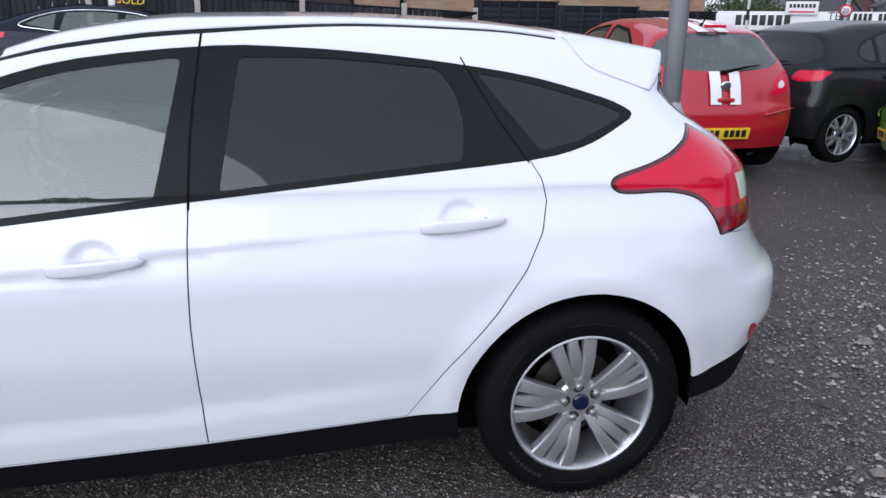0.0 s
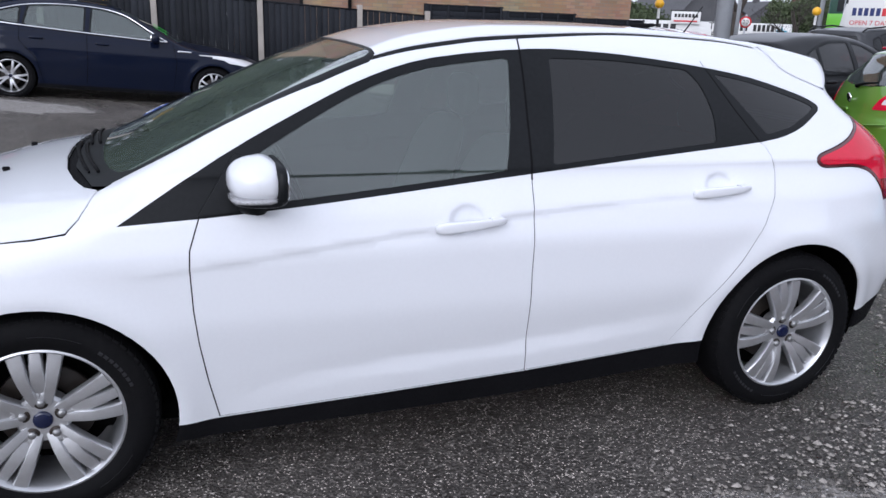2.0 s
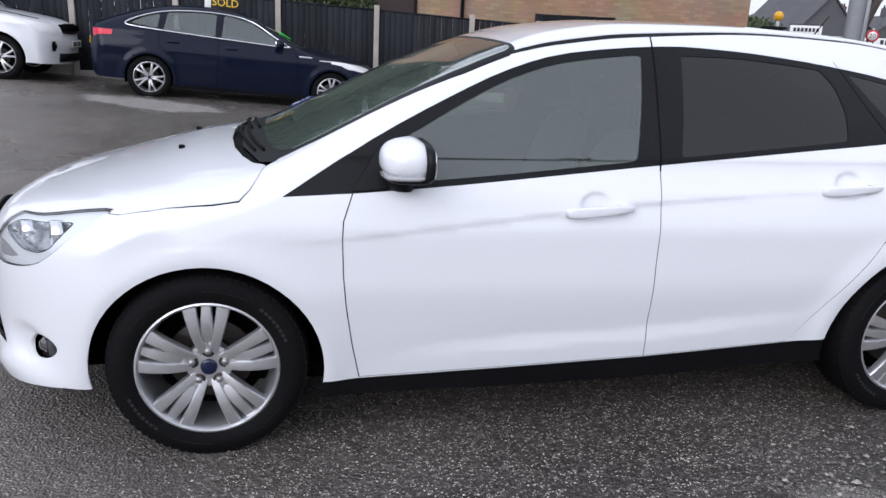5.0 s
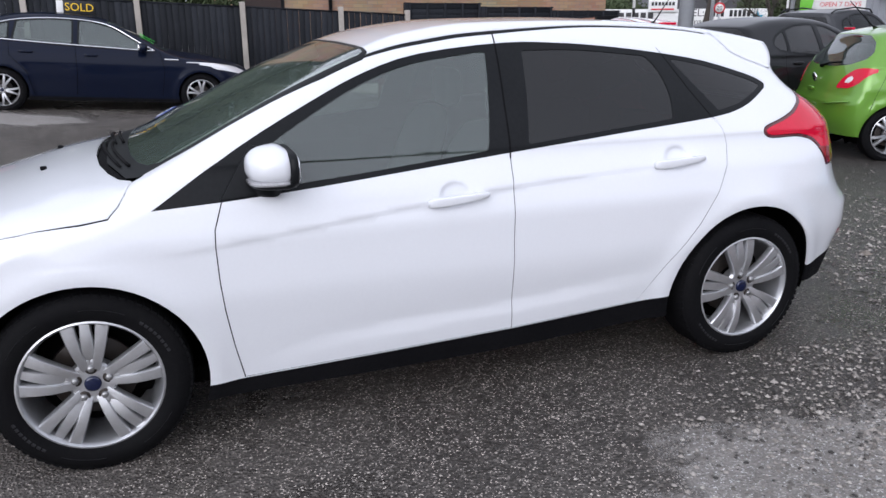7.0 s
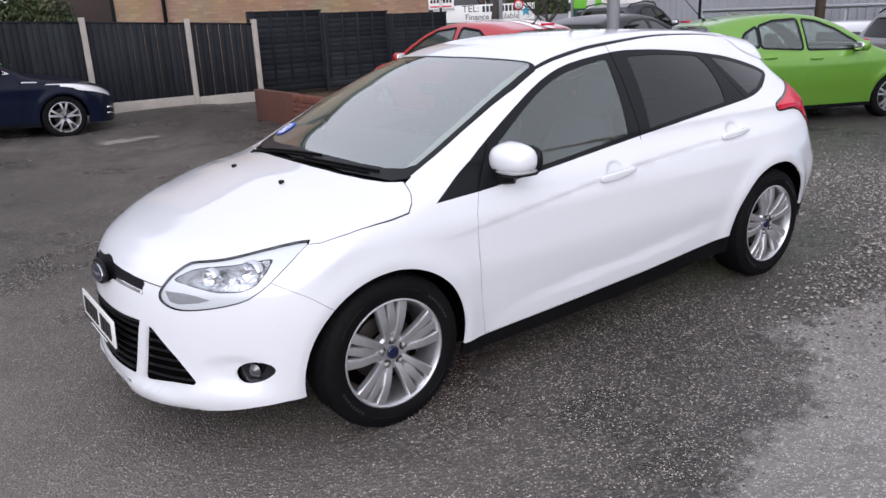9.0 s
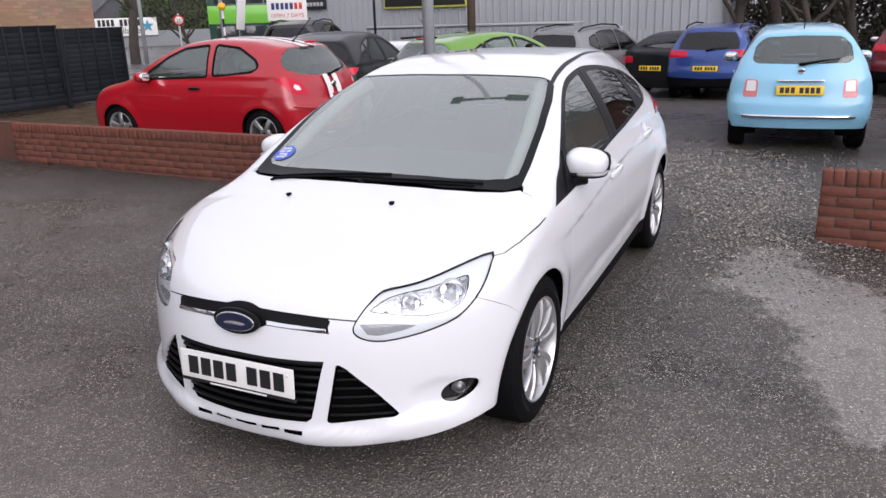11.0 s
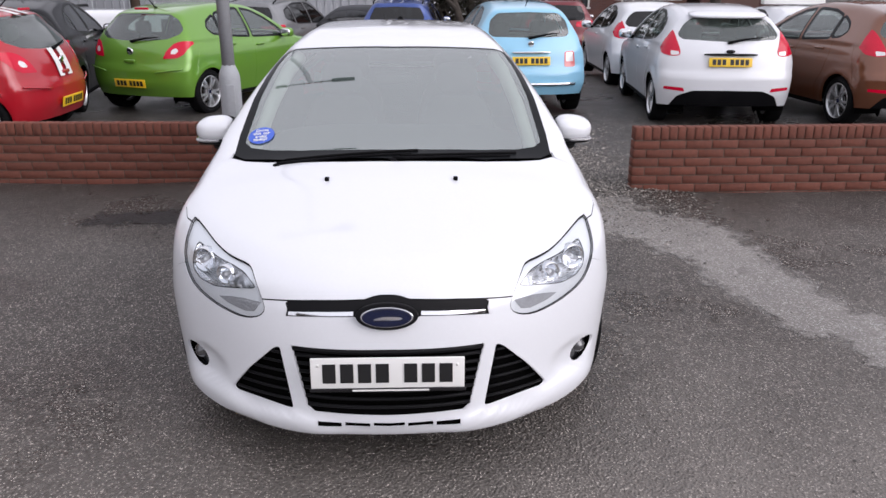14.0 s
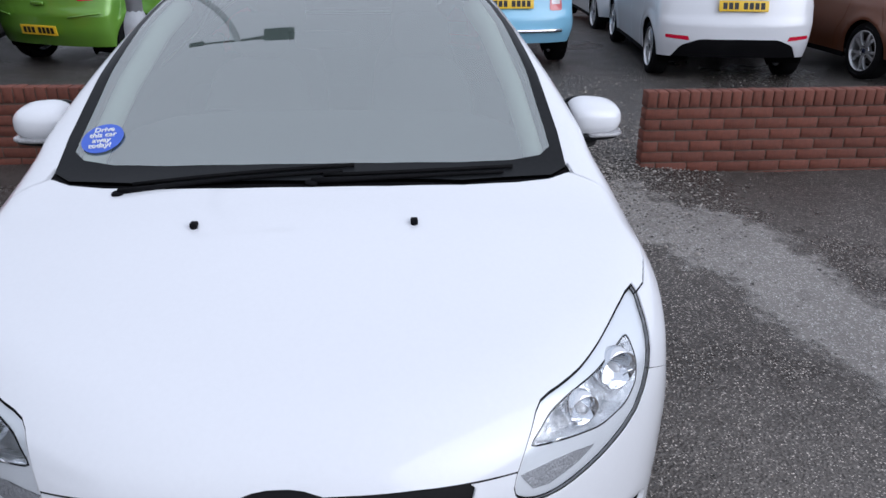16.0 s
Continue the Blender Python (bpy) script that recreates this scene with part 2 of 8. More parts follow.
FOCUS = dict(
    top=((-0.95, 0.60), (-0.8, 0.735), (-0.6, 0.803), (-0.3, 0.887), (-0.1, 0.94), (0.05, 0.966), (0.15, 0.99), (0.35, 1.08), (0.7, 1.25), (1.0, 1.37),
         (1.2, 1.425), (1.5, 1.458), (1.9, 1.464), (2.3, 1.452), (2.7, 1.412), (3.0, 1.362), (3.15, 1.33)),
    crown=((-0.9, 0.06), (0.0, 0.055), (1.0, 0.045), (1.5, 0.04), (3.2, 0.045)),
    wide=((-0.9, 0.86), (-0.4, 0.864), (0.0, 0.886), (0.5, 0.890), (1.5, 0.888), (2.2, 0.893), (2.65, 0.898), (2.88, 0.880), (3.05, 0.842), (3.2, 0.795), (3.5, 0.70)),
    flank=((0.15, 0.07), (0.3, 0.045), (0.45, 0.02), (0.6, 0.0), (0.74, 0.0), (0.86, 0.025), (1.0, 0.08), (1.6, 0.08)),
    belt=1.0, lean=(0.45, 0.5), waist=((-1, 0), (1.8, 0), (2.4, 0.1), (2.8, 0.3), (3.2, 0.42)),
    nose=((0.12, -0.80), (0.2, -0.872), (0.25, -0.882), (0.35, -0.875), (0.5, -0.865), (0.62, -0.845), (0.7, -0.81), (0.78, -0.72), (0.9, -0.5), (1.5, 0.8)), nose_bow=(0.65, 2.34),
    tail=((0.15, 3.35), (0.3, 3.43), (0.45, 3.484), (0.54, 3.525), (0.64, 3.520), (0.71, 3.462), (0.8, 3.41), (0.9, 3.385), (1.0, 3.35), (1.05, 3.30), (1.2, 3.08), (1.24, 3.05), (1.34, 3.055), (1.5, 3.0)), tail_bow=(0.53, 2.8),
    floor=0.17, arches=((0.004, 0.292, 0.372, 0.014), (2.608, 0.324, 0.380, 0.014)),
    crease=(curve((0.3, 0.738), (0.44, 0.751), (0.61, 0.769), (0.83, 0.794), (1.15, 0.829), (1.49, 0.863), (1.83, 0.886), (2.1, 0.898), (2.7, 0.92)), 0.24, 2.3, 0.0052),
    hem=(curve((0.5, 0.28), (0.64, 0.343), (0.77, 0.371), (1.5, 0.41), (2.2, 0.47)), 0.5, 2.2, 0.007),
    dents=((1.275, 0.848, 0.056, 0.043, 0.012), (2.235, 0.918, 0.056, 0.043, 0.012)),
    nose_dents=((0.692, 0.352, 0.085, 0.055, 0.018), (0.36, 0.20, 0.17, 0.055, -0.022), (0.67, 0.225, 0.16, 0.07, -0.028)))
HATCH = Body(**FOCUS)
ROOF_RUN = Body(**{**FOCUS, "tail": ((0.15, 3.3), (1.5, 3.3)), "tail_bow": (0.0, 2.0)})

# ---- building with meshes ----
def part(name, data, mat, parent=None, label=""):
    """Links a mesh or bmesh as one object under a thing or a part."""
    if isinstance(data, bmesh.types.BMesh):
        me = bpy.data.meshes.new(name)
        data.to_mesh(me)
        data.free()
    else:
        me = data
    if not me.materials:
        me.materials.append(mat)
    ob = new(name, me)
    ob.parent = parent
    return tagged(ob, label)


def thing(name, label, category, m=None, group="", kind=""):
    ob = new(name)
    ob.empty_display_size = 0.1
    if m is not None:
        ob.matrix_world = m
    return tagged(ob, label, category, group, kind)


def smooth(bm, on=True):
    for f in bm.faces:
        f.smooth = on
    return bm


def box(size, at=(0, 0, 0), bevel=0.0, turn=None, seg=2):
    bm = bmesh.new()
    bmesh.ops.create_cube(bm, size=1)
    bmesh.ops.scale(bm, vec=size, verts=bm.verts)
    if bevel:
        bmesh.ops.bevel(bm, geom=bm.edges[:], offset=bevel, segments=seg, profile=0.6, affect="EDGES")
        smooth(bm)
    if turn:
        bmesh.ops.rotate(bm, cent=(0, 0, 0), matrix=Euler([radians(a) for a in turn]).to_matrix(), verts=bm.verts)
    bmesh.ops.translate(bm, vec=at, verts=bm.verts)
    return bm


def join(*bms):
    out = bms[0]
    for b in bms[1:]:
        me = bpy.data.meshes.new("join")
        b.to_mesh(me)
        out.from_mesh(me)
        b.free()
        bpy.data.meshes.remove(me)
    return out


def lathe(profile, n=48, axis="x", at=(0, 0, 0), closed=False, arc=360):
    """Turns (radius, along) points round an axis."""
    bm = bmesh.new()
    rings = []
    count = n if arc == 360 else n + 1
    for i in range(count):
        a = radians(arc) * i / n
        c, s = math.cos(a), math.sin(a)
        rings.append([bm.verts.new(Vector({"x": (h, r * c, r * s), "y": (r * s, h, r * c), "z": (r * c, r * s, h)}[axis]) + Vector(at)) for r, h in profile])
    m = len(profile)
    for i in range(n):
        p, q = rings[i], rings[(i + 1) % count]
        for j in range(m if closed else m - 1):
            k = (j + 1) % m
            try:
                bm.faces.new((p[j], p[k], q[k], q[j]))
            except ValueError:
                pass
    bmesh.ops.remove_doubles(bm, verts=bm.verts, dist=1e-6)
    bmesh.ops.recalc_face_normals(bm, faces=bm.faces)
    return smooth(bm)


def tube(points, radius, n=10, caps=True):
    """A round bar along points; radius may be a list."""
    bm = bmesh.new()
    pts = [Vector(p) for p in points]
    rad = radius if isinstance(radius, (list, tuple)) else [radius] * len(pts)
    rings, side = [], None
    for i, p in enumerate(pts):
        d = (pts[min(i + 1, len(pts) - 1)] - pts[max(i - 1, 0)]).normalized()
        if side is None:
            side = d.orthogonal().normalized()
        side = (side - d * side.dot(d)).normalized()
        up = d.cross(side)
        rings.append([bm.verts.new(p + (side * math.cos(2 * math.pi * k / n) + up * math.sin(2 * math.pi * k / n)) * rad[i]) for k in range(n)])
    for a, b in zip(rings, rings[1:]):
        for k in range(n):
            bm.faces.new((a[k], a[(k + 1) % n], b[(k + 1) % n], b[k]))
    if caps:
        bm.faces.new(rings[0][::-1])
        bm.faces.new(rings[-1])
    bmesh.ops.recalc_face_normals(bm, faces=bm.faces)
    return smooth(bm)


def prism(outline, depth, place, bevel=0.0):
    """A flat outline (2D) given thickness; place maps (u, v, w) to the world."""
    bm = bmesh.new()
    a = [bm.verts.new(place(u, v, 0)) for u, v in outline]
    b = [bm.verts.new(place(u, v, depth)) for u, v in outline]
    n = len(a)
    bm.faces.new(a[::-1])
    bm.faces.new(b)
    for i in range(n):
        bm.faces.new((a[i], a[(i + 1) % n], b[(i + 1) % n], b[i]))
    bmesh.ops.recalc_face_normals(bm, faces=bm.faces)
    if bevel:
        bmesh.ops.bevel(bm, geom=bm.edges[:], offset=bevel, segments=2, profile=0.6, affect="EDGES", clamp_overlap=True)
    return bm


def rounded(points, per=6, closed=True):
    """A smooth outline through corner points (Catmull-Rom)."""
    p = [Vector((*q, 0)) for q in points]
    n, out = len(p), []
    for i in range(n if closed else n - 1):
        if closed:
            a, b, c, d = p[i - 1], p[i], p[(i + 1) % n], p[(i + 2) % n]
        else:
            a, b, c, d = p[max(i - 1, 0)], p[i], p[i + 1], p[min(i + 2, n - 1)]
        for k in range(per):
            t = k / per
            v = 0.5 * (2 * b + (c - a) * t + (2 * a - 5 * b + 4 * c - d) * t * t + (3 * b - a - 3 * c + d) * t ** 3)
            out.append((v.x, v.y))
    if not closed:
        out.append((p[-1].x, p[-1].y))
    return out


def soft_corners(points, r, per=4):
    """An outline with straight sides and rounded corners."""
    out, n = [], len(points)
    for i in range(n):
        a, b, c = Vector(points[i - 1]), Vector(points[i]), Vector(points[(i + 1) % n])
        u, v = (a - b), (c - b)
        s = min(r, u.length * 0.45, v.length * 0.45)
        p, q = b + u.normalized() * s, b + v.normalized() * s
        for k in range(per + 1):
            t = k / per
            w = p * (1 - t) ** 2 + b * 2 * t * (1 - t) + q * t * t
            out.append((w.x, w.y))
    return out


def grow(outline, d):
    """The outline moved outwards by d."""
    p = np.array(outline, float)
    area = np.sum(p[:, 0] * np.roll(p[:, 1], -1) - np.roll(p[:, 0], -1) * p[:, 1])
    e1, e2 = p - np.roll(p, 1, 0), np.roll(p, -1, 0) - p
    n1 = np.stack((e1[:, 1], -e1[:, 0]), -1) / (np.linalg.norm(e1, axis=1, keepdims=True) + 1e-9)
    n2 = np.stack((e2[:, 1], -e2[:, 0]), -1) / (np.linalg.norm(e2, axis=1, keepdims=True) + 1e-9)
    n = n1 + n2
    n = n / np.maximum(np.sum(n * n1, axis=1, keepdims=True), 0.5)
    return [tuple(q) for q in p + n * d * (1 if area > 0 else -1)]


def within(poly, pts):
    """Which 2D points lie inside the outline."""
    x, y = pts[:, 0], pts[:, 1]
    ins = np.zeros(len(pts), bool)
    p = np.array(poly)
    for (x1, y1), (x2, y2) in zip(p, np.roll(p, -1, 0)):
        if y1 != y2:
            ins ^= ((y1 > y) != (y2 > y)) & (x < (x2 - x1) * (y - y1) / (y2 - y1) + x1)
    return ins


VIEW = {"side": ((1, 2), (1, 0, 0)), "front": ((0, 2), (0, -1, 0)), "rear": ((0, 2), (0, 1, 0)), "top": ((0, 1), (0, 0, 1))}


class Shell:
    """Half of a car's skin as a fine grid, cut along outlines drawn in side, front, rear or top view, and handed out as panels."""

    def __init__(self, body, step, centre=0.62):
        self.body, self.regions = body, []
        y0, y1, z0, z1, w = body.box
        ny, nz, nx = round((y1 - y0) / step), round((z1 - z0) / step), round(w / step)
        ys, zs, xs = np.linspace(y0, y1, ny + 1), np.linspace(z0, z1, nz + 1), np.linspace(0, w, nx + 1)
        index, pts, quads = {}, [], []

        def at(i, j, k):
            if (i, j, k) not in index:
                index[i, j, k] = len(pts)
                pts.append((xs[i], ys[j], zs[k]))
            return index[i, j, k]
        for j in range(ny):
            quads += [(at(i, j, nz), at(i + 1, j, nz), at(i + 1, j + 1, nz), at(i, j + 1, nz)) for i in range(nx)]
            quads += [(at(nx, j, k), at(nx, j + 1, k), at(nx, j + 1, k + 1), at(nx, j, k + 1)) for k in range(nz)]
        for i in range(nx):
            quads += [(at(i, 0, k), at(i + 1, 0, k), at(i + 1, 0, k + 1), at(i, 0, k + 1)) for k in range(nz)]
            quads += [(at(i + 1, ny, k), at(i, ny, k), at(i, ny, k + 1), at(i + 1, ny, k + 1)) for k in range(nz)]
        p = np.array(pts)
        o = np.stack((np.zeros(len(p)), np.clip(p[:, 1], y0 + 0.5, y1 - 0.55), np.full(len(p), centre)), -1)
        d = p - o
        reach = np.linalg.norm(d, axis=1, keepdims=True)
        p = body.cast(o, d / reach, 2.2)
        p[np.abs(np.array(pts)[:, 0]) < 1e-9, 0] = 0
        self.bm = bmesh.new()
        vs = [self.bm.verts.new(q) for q in p]
        for q in quads:
            self.bm.faces.new([vs[i] for i in q])
        self.bm.normal_update()

    def cut(self, outline, view, gate=0.2, closed=True):
        (a, b), facing = VIEW[view]
        facing = Vector(facing)
        pts = [Vector((*q, 0)) for q in outline]
        lo = [min(q[i] for q in outline) - 0.03 for i in (0, 1)]
        hi = [max(q[i] for q in outline) + 0.03 for i in (0, 1)]
        reach = {}

        def note(f):
            us, vs = [v.co[a] for v in f.verts], [v.co[b] for v in f.verts]
            reach[f] = (min(us), max(us), min(vs), max(vs))
        for f in self.bm.faces:
            if f.normal.dot(facing) > gate:
                c = f.verts[0].co
                if lo[0] - 0.1 < c[a] < hi[0] + 0.1 and lo[1] - 0.1 < c[b] < hi[1] + 0.1:
                    note(f)
        n = len(pts)
        for i in range(n if closed else n - 1):
            p, q = pts[i], pts[(i + 1) % n]
            if (q - p).length < 1e-6:
                continue
            x0, x1 = min(p.x, q.x) - 1e-4, max(p.x, q.x) + 1e-4
            y0, y1 = min(p.y, q.y) - 1e-4, max(p.y, q.y) + 1e-4
            hit = [f for f, (u0, u1, v0, v1) in reach.items() if u0 <= x1 and u1 >= x0 and v0 <= y1 and v1 >= y0]
            if not hit:
                continue
            co, no = Vector((0, 0, 0)), Vector((0, 0, 0))
            co[a], co[b] = p.x, p.y
            no[a], no[b] = -(q.y - p.y), q.x - p.x
            geom = set(hit)
            for f in hit:
                geom.update(f.edges)
                geom.update(f.verts)
                del reach[f]
            res = bmesh.ops.bisect_plane(self.bm, geom=list(geom), plane_co=co, plane_no=no.normalized(), dist=1e-5)
            for f in hit:
                if f.is_valid:
                    note(f)
            for g in res["geom"]:
                if isinstance(g, bmesh.types.BMFace) and g.is_valid:
                    note(g)

    def region(self, name, outline, view, gate=0.2, gap=0.0, test=None):
        """Cuts an outline; what lies inside becomes a panel of that name, with a gap round it if asked."""
        if gap:
            self.cut(grow(outline, -gap), view, gate)
            self.cut(grow(outline, gap), view, gate)
            self.regions.append((name, grow(outline, -gap), view, gate, test))
            self.regions.append(("gap", grow(outline, gap), view, gate, test))
        else:
            self.cut(outline, view, gate)
            self.regions.append((name, outline, view, gate, test))

    def finish(self):
        """Sorts the faces into panels; the first region that holds a face takes it."""
        self.bm.verts.index_update()
        self.bm.normal_update()
        self.co = np.array([v.co for v in self.bm.verts])
        self.nor = self.body.normal(self.co)
        self.nor[np.abs(self.co[:, 0]) < 1e-9, 0] = 0
        self.faces = [[v.index for v in f.verts] for f in self.bm.faces]
        cen = np.array([self.co[f].mean(0) for f in self.faces])
        fn = np.array([f.normal for f in self.bm.faces])
        owner = np.full(len(self.faces), "body", dtype=object)
        free = np.ones(len(self.faces), bool)
        for name, outline, view, gate, test in self.regions:
            (a, b), facing = VIEW[view]
            ok = free & (fn @ np.array(facing) > gate) & within(outline, cen[:, (a, b)])
            if test:
                ok &= test(cen)
            owner[ok] = name
            free &= ~ok
        self.owner, self.cen = owner, cen
        self.bm.free()

    def panel(self, names, both=False, offset=0.0, lip=0.0, flip=False, only=None, thick=0.0):
        """The mesh of some regions. both: with its mirror half; offset: along the surface; lip: edges turned inwards."""
        names = (names,) if isinstance(names, str) else names
        pick = [i for i in range(len(self.faces)) if self.owner[i] in names and (only is None or only(self.cen[i]))]
        used = sorted({v for i in pick for v in self.faces[i]})
        if not used:
            return None
        back = {v: i for i, v in enumerate(used)}
        co, no = self.co[used] + self.nor[used] * offset, self.nor[used]
        faces = [[back[v] for v in self.faces[i]] for i in pick]
        if lip or thick:
            count = {}
            for f in faces:
                for u, v in zip(f, f[1:] + f[:1]):
                    count[(u, v)] = 1
            edges = [(u, v) for u, v in count if (v, u) not in count and not (abs(co[u][0]) < 1e-6 and abs(co[v][0]) < 1e-6)]
            rim, top = {}, {}
            extra_c, extra_n = [], []
            deep = lip or thick
            for u, v in edges:
                for w in (u, v):
                    if w not in rim:
                        top[w] = len(co) + len(extra_c)
                        extra_c.append(co[w])
                        extra_n.append(no[w])
                        rim[w] = len(co) + len(extra_c)
                        extra_c.append(co[w] - no[w] * deep)
                        extra_n.append(no[w])
                faces.append([top[v], top[u], rim[u], rim[v]])
            if extra_c:
                co, no = np.vstack((co, extra_c)), np.vstack((no, extra_n))
        if both or flip:
            mc, mn = co * (-1, 1, 1), no * (-1, 1, 1)
            mf = [f[::-1] for f in faces]
            if both:
                seam = np.abs(co[:, 0]) < 1e-9
                remap = np.where(seam, np.arange(len(co)), np.arange(len(co)) + len(co))
                faces = faces + [[int(remap[v]) for v in f] for f in mf]
                co, no = np.vstack((co, mc)), np.vstack((no, mn))
            else:
                co, no, faces = mc, mn, mf
        me = bpy.data.meshes.new("panel")
        me.from_pydata(co.tolist(), [], faces)
        me.polygons.foreach_set("use_smooth", [True] * len(faces))
        me.normals_split_custom_set_from_vertices(no.tolist())
        me.update()
        return me

    def pair(self, name, names, mat, parent, label="", **kw):
        """A panel on the car's left and its twin on the right."""
        out = []
        for flip in (False, True):
            me = self.panel(names, flip=flip, **kw)
            if me:
                out.append(part(name, me, mat, parent, label))
        return out

    def whole(self, name, names, mat, parent, label="", **kw):
        me = self.panel(names, both=True, **kw)
        return part(name, me, mat, parent, label) if me else None

# ---- wheels ----
WHEELS = {}


def wheel(parent, at, r=0.315, wide=0.205, rim_r=0.222, side=1, spokes="triple", turn=0.0):
    """A wheel at a place under a parent; wheels alike share their meshes."""
    key = (r, wide, rim_r, spokes)
    place = Matrix.Translation(at) @ (Matrix.Rotation(math.pi, 4, "Z") if side < 0 else Matrix.Identity(4)) @ Matrix.Rotation(radians(turn), 4, "X")
    if key not in WHEELS:
        make_wheel(parent, r, wide, rim_r, spokes)
        WHEELS[key] = parent
    else:
        made = {WHEELS[key]: parent}
        for o in WHEELS[key].children_recursive:
            made[o] = o.copy()
            scene.collection.objects.link(made[o])
            made[o].parent = made[o.parent]
    parent.matrix_basis = place


def make_wheel(parent, r=0.315, wide=0.205, rim_r=0.222, spokes="triple"):
    """A wheel with tyre, alloy rim, brake disc, bolts and centre cap; its outer face looks along x."""
    prof = [(rim_r - 0.012, -wide * 0.44), (rim_r + 0.006, -wide * 0.47), (r * 0.86, -wide * 0.52), (r - 0.022, -wide * 0.47), (r - 0.006, -wide * 0.40), (r, -wide * 0.30),
            (r, wide * 0.30), (r - 0.006, wide * 0.40), (r - 0.022, wide * 0.47), (r * 0.86, wide * 0.515), (rim_r + 0.028, wide * 0.515), (rim_r + 0.022, wide * 0.50), (rim_r + 0.006, wide * 0.49), (rim_r - 0.008, wide * 0.43)]
    bm = lathe(prof, 72, "x", closed=False)
    tread = bmesh.new()
    for k in range(72):
        for sx, o in ((-1, 0), (1, 0.5)):
            a = 2 * math.pi * (k + o) / 72
            turn = Matrix.Rotation(a, 3, "X")
            hx, skew = wide * 0.07, 0.004 * sx
            ring = [tread.verts.new(turn @ Vector((sx * wide * 0.36 + dx, dy + skew * (1 if dx > 0 else -1), r + dz - (0.0075 if dx * sx > 0 else 0.0003)))) for dz in (-0.008, 0.0015) for dx, dy in ((-hx, -0.009), (hx, -0.009), (hx, 0.009), (-hx, 0.009))]
            for q in ((4, 5, 6, 7), (0, 1, 5, 4), (1, 2, 6, 5), (2, 3, 7, 6), (3, 0, 4, 7)):
                tread.faces.new([ring[i] for i in q])
    tyre = part("tyre", bm, RUBBER, parent, "black rubber tyre with worn tread")
    tagged(part("tread", tread, RUBBER, tyre), kind="stuff")
    wall = wide * 0.515
    for k in range(2):
        for a0, a1, lo, hi in ((20, 52, 0.30, 0.72), (62, 92, 0.62, 0.70), (120, 150, 0.66, 0.74)):
            r0, r1 = rim_r + 0.028 + (r * 0.86 - rim_r - 0.028) * lo, rim_r + 0.028 + (r * 0.86 - rim_r - 0.028) * hi
            steps = 8 if hi - lo > 0.2 else 1
            for i in range(steps):
                w = (a1 - a0) / steps
                seg = lathe([(r0, wall + 0.0004), (r0 + 0.001, wall + 0.0018), (r1 - 0.001, wall + 0.0018), (r1, wall + 0.0004)], 3 if steps > 1 else 10, "x", arc=w * (0.7 if steps > 1 else 1))
                bmesh.ops.rotate(seg, cent=(0, 0, 0), matrix=Matrix.Rotation(radians(a0 + w * i + 180 * k), 3, "X"), verts=seg.verts)
                letters = join(letters, seg) if i + k + a0 > 20 else seg
    face = wide * 0.40
    tagged(part("sidewall_lettering", letters, SIDEWALL, tyre), kind="stuff")
    rim = lathe([(rim_r + 0.004, face + 0.018), (rim_r - 0.002, face + 0.020), (rim_r - 0.007, face + 0.014), (rim_r - 0.014, face - 0.006), (rim_r - 0.018, face - 0.03), (rim_r - 0.03, -wide * 0.42), (rim_r + 0.004, -wide * 0.45)], 72, "x")

    def spoke(a_in, a_out, w_in, w_out, r_in, r_out, lift_in, lift_out, thick):
        """One tapered finger from hub to rim, crowned across."""
        b = bmesh.new()
        rows = []
        for s in range(7):
            t = s / 6
            rad, ang = r_in + (r_out - r_in) * t, radians(a_in + (a_out - a_in) * t)
            w, lift = w_in + (w_out - w_in) * t, lift_in + (lift_out - lift_in) * t + 0.012 * math.sin(math.pi * t)
            er, et = Vector((0, math.sin(ang), math.cos(ang))), Vector((0, math.cos(ang), -math.sin(ang)))
            sect = ((-0.5, -thick), (-0.5, -0.005), (-0.41, 0.0), (-0.24, 0.0006), (0.24, 0.0006), (0.41, 0.0), (0.5, -0.005), (0.5, -thick))
            rows.append([b.verts.new(er * rad + et * (u * w) + Vector((lift + h, 0, 0))) for u, h in sect])
        for p, q in zip(rows, rows[1:]):
            for k in range(8):
                b.faces.new((p[k], p[(k + 1) % 8], q[(k + 1) % 8], q[k]))
        b.faces.new(rows[0])
        b.faces.new(rows[-1][::-1])
        bmesh.ops.recalc_face_normals(b, faces=b.faces)
        return b
    ro = rim_r - 0.009
    for k in range(5):
        a = 72 * k
        if spokes == "triple":
            sp = [spoke(a - 18, a - 14.5, 0.026, 0.043, 0.046, ro, face - 0.004, face + 0.012, 0.03),
                  spoke(a + 18, a + 14.5, 0.026, 0.043, 0.046, ro, face - 0.004, face + 0.012, 0.03),
                  spoke(a, a, 0.046, 0.032, 0.072, ro, face - 0.006, face + 0.004, 0.03),
                  spoke(a - 7, a - 7, 0.030, 0.010, 0.045, ro * 0.50, face - 0.012, face - 0.012, 0.02),
                  spoke(a + 7, a + 7, 0.030, 0.010, 0.045, ro * 0.50, face - 0.012, face - 0.012, 0.02)]
        elif spokes == "twin":
            sp = [spoke(a - 7, a - 13, 0.032, 0.030, 0.05, ro, face, face, 0.03), spoke(a + 7, a + 13, 0.032, 0.030, 0.05, ro, face, face, 0.03)]
        else:
            sp = [spoke(a, a, 0.05, 0.055, 0.05, ro, face, face, 0.03)]
        for b in sp:
            me = bpy.data.meshes.new("t")
            b.to_mesh(me)
            b.free()
            rim.from_mesh(me)
            bpy.data.meshes.remove(me)
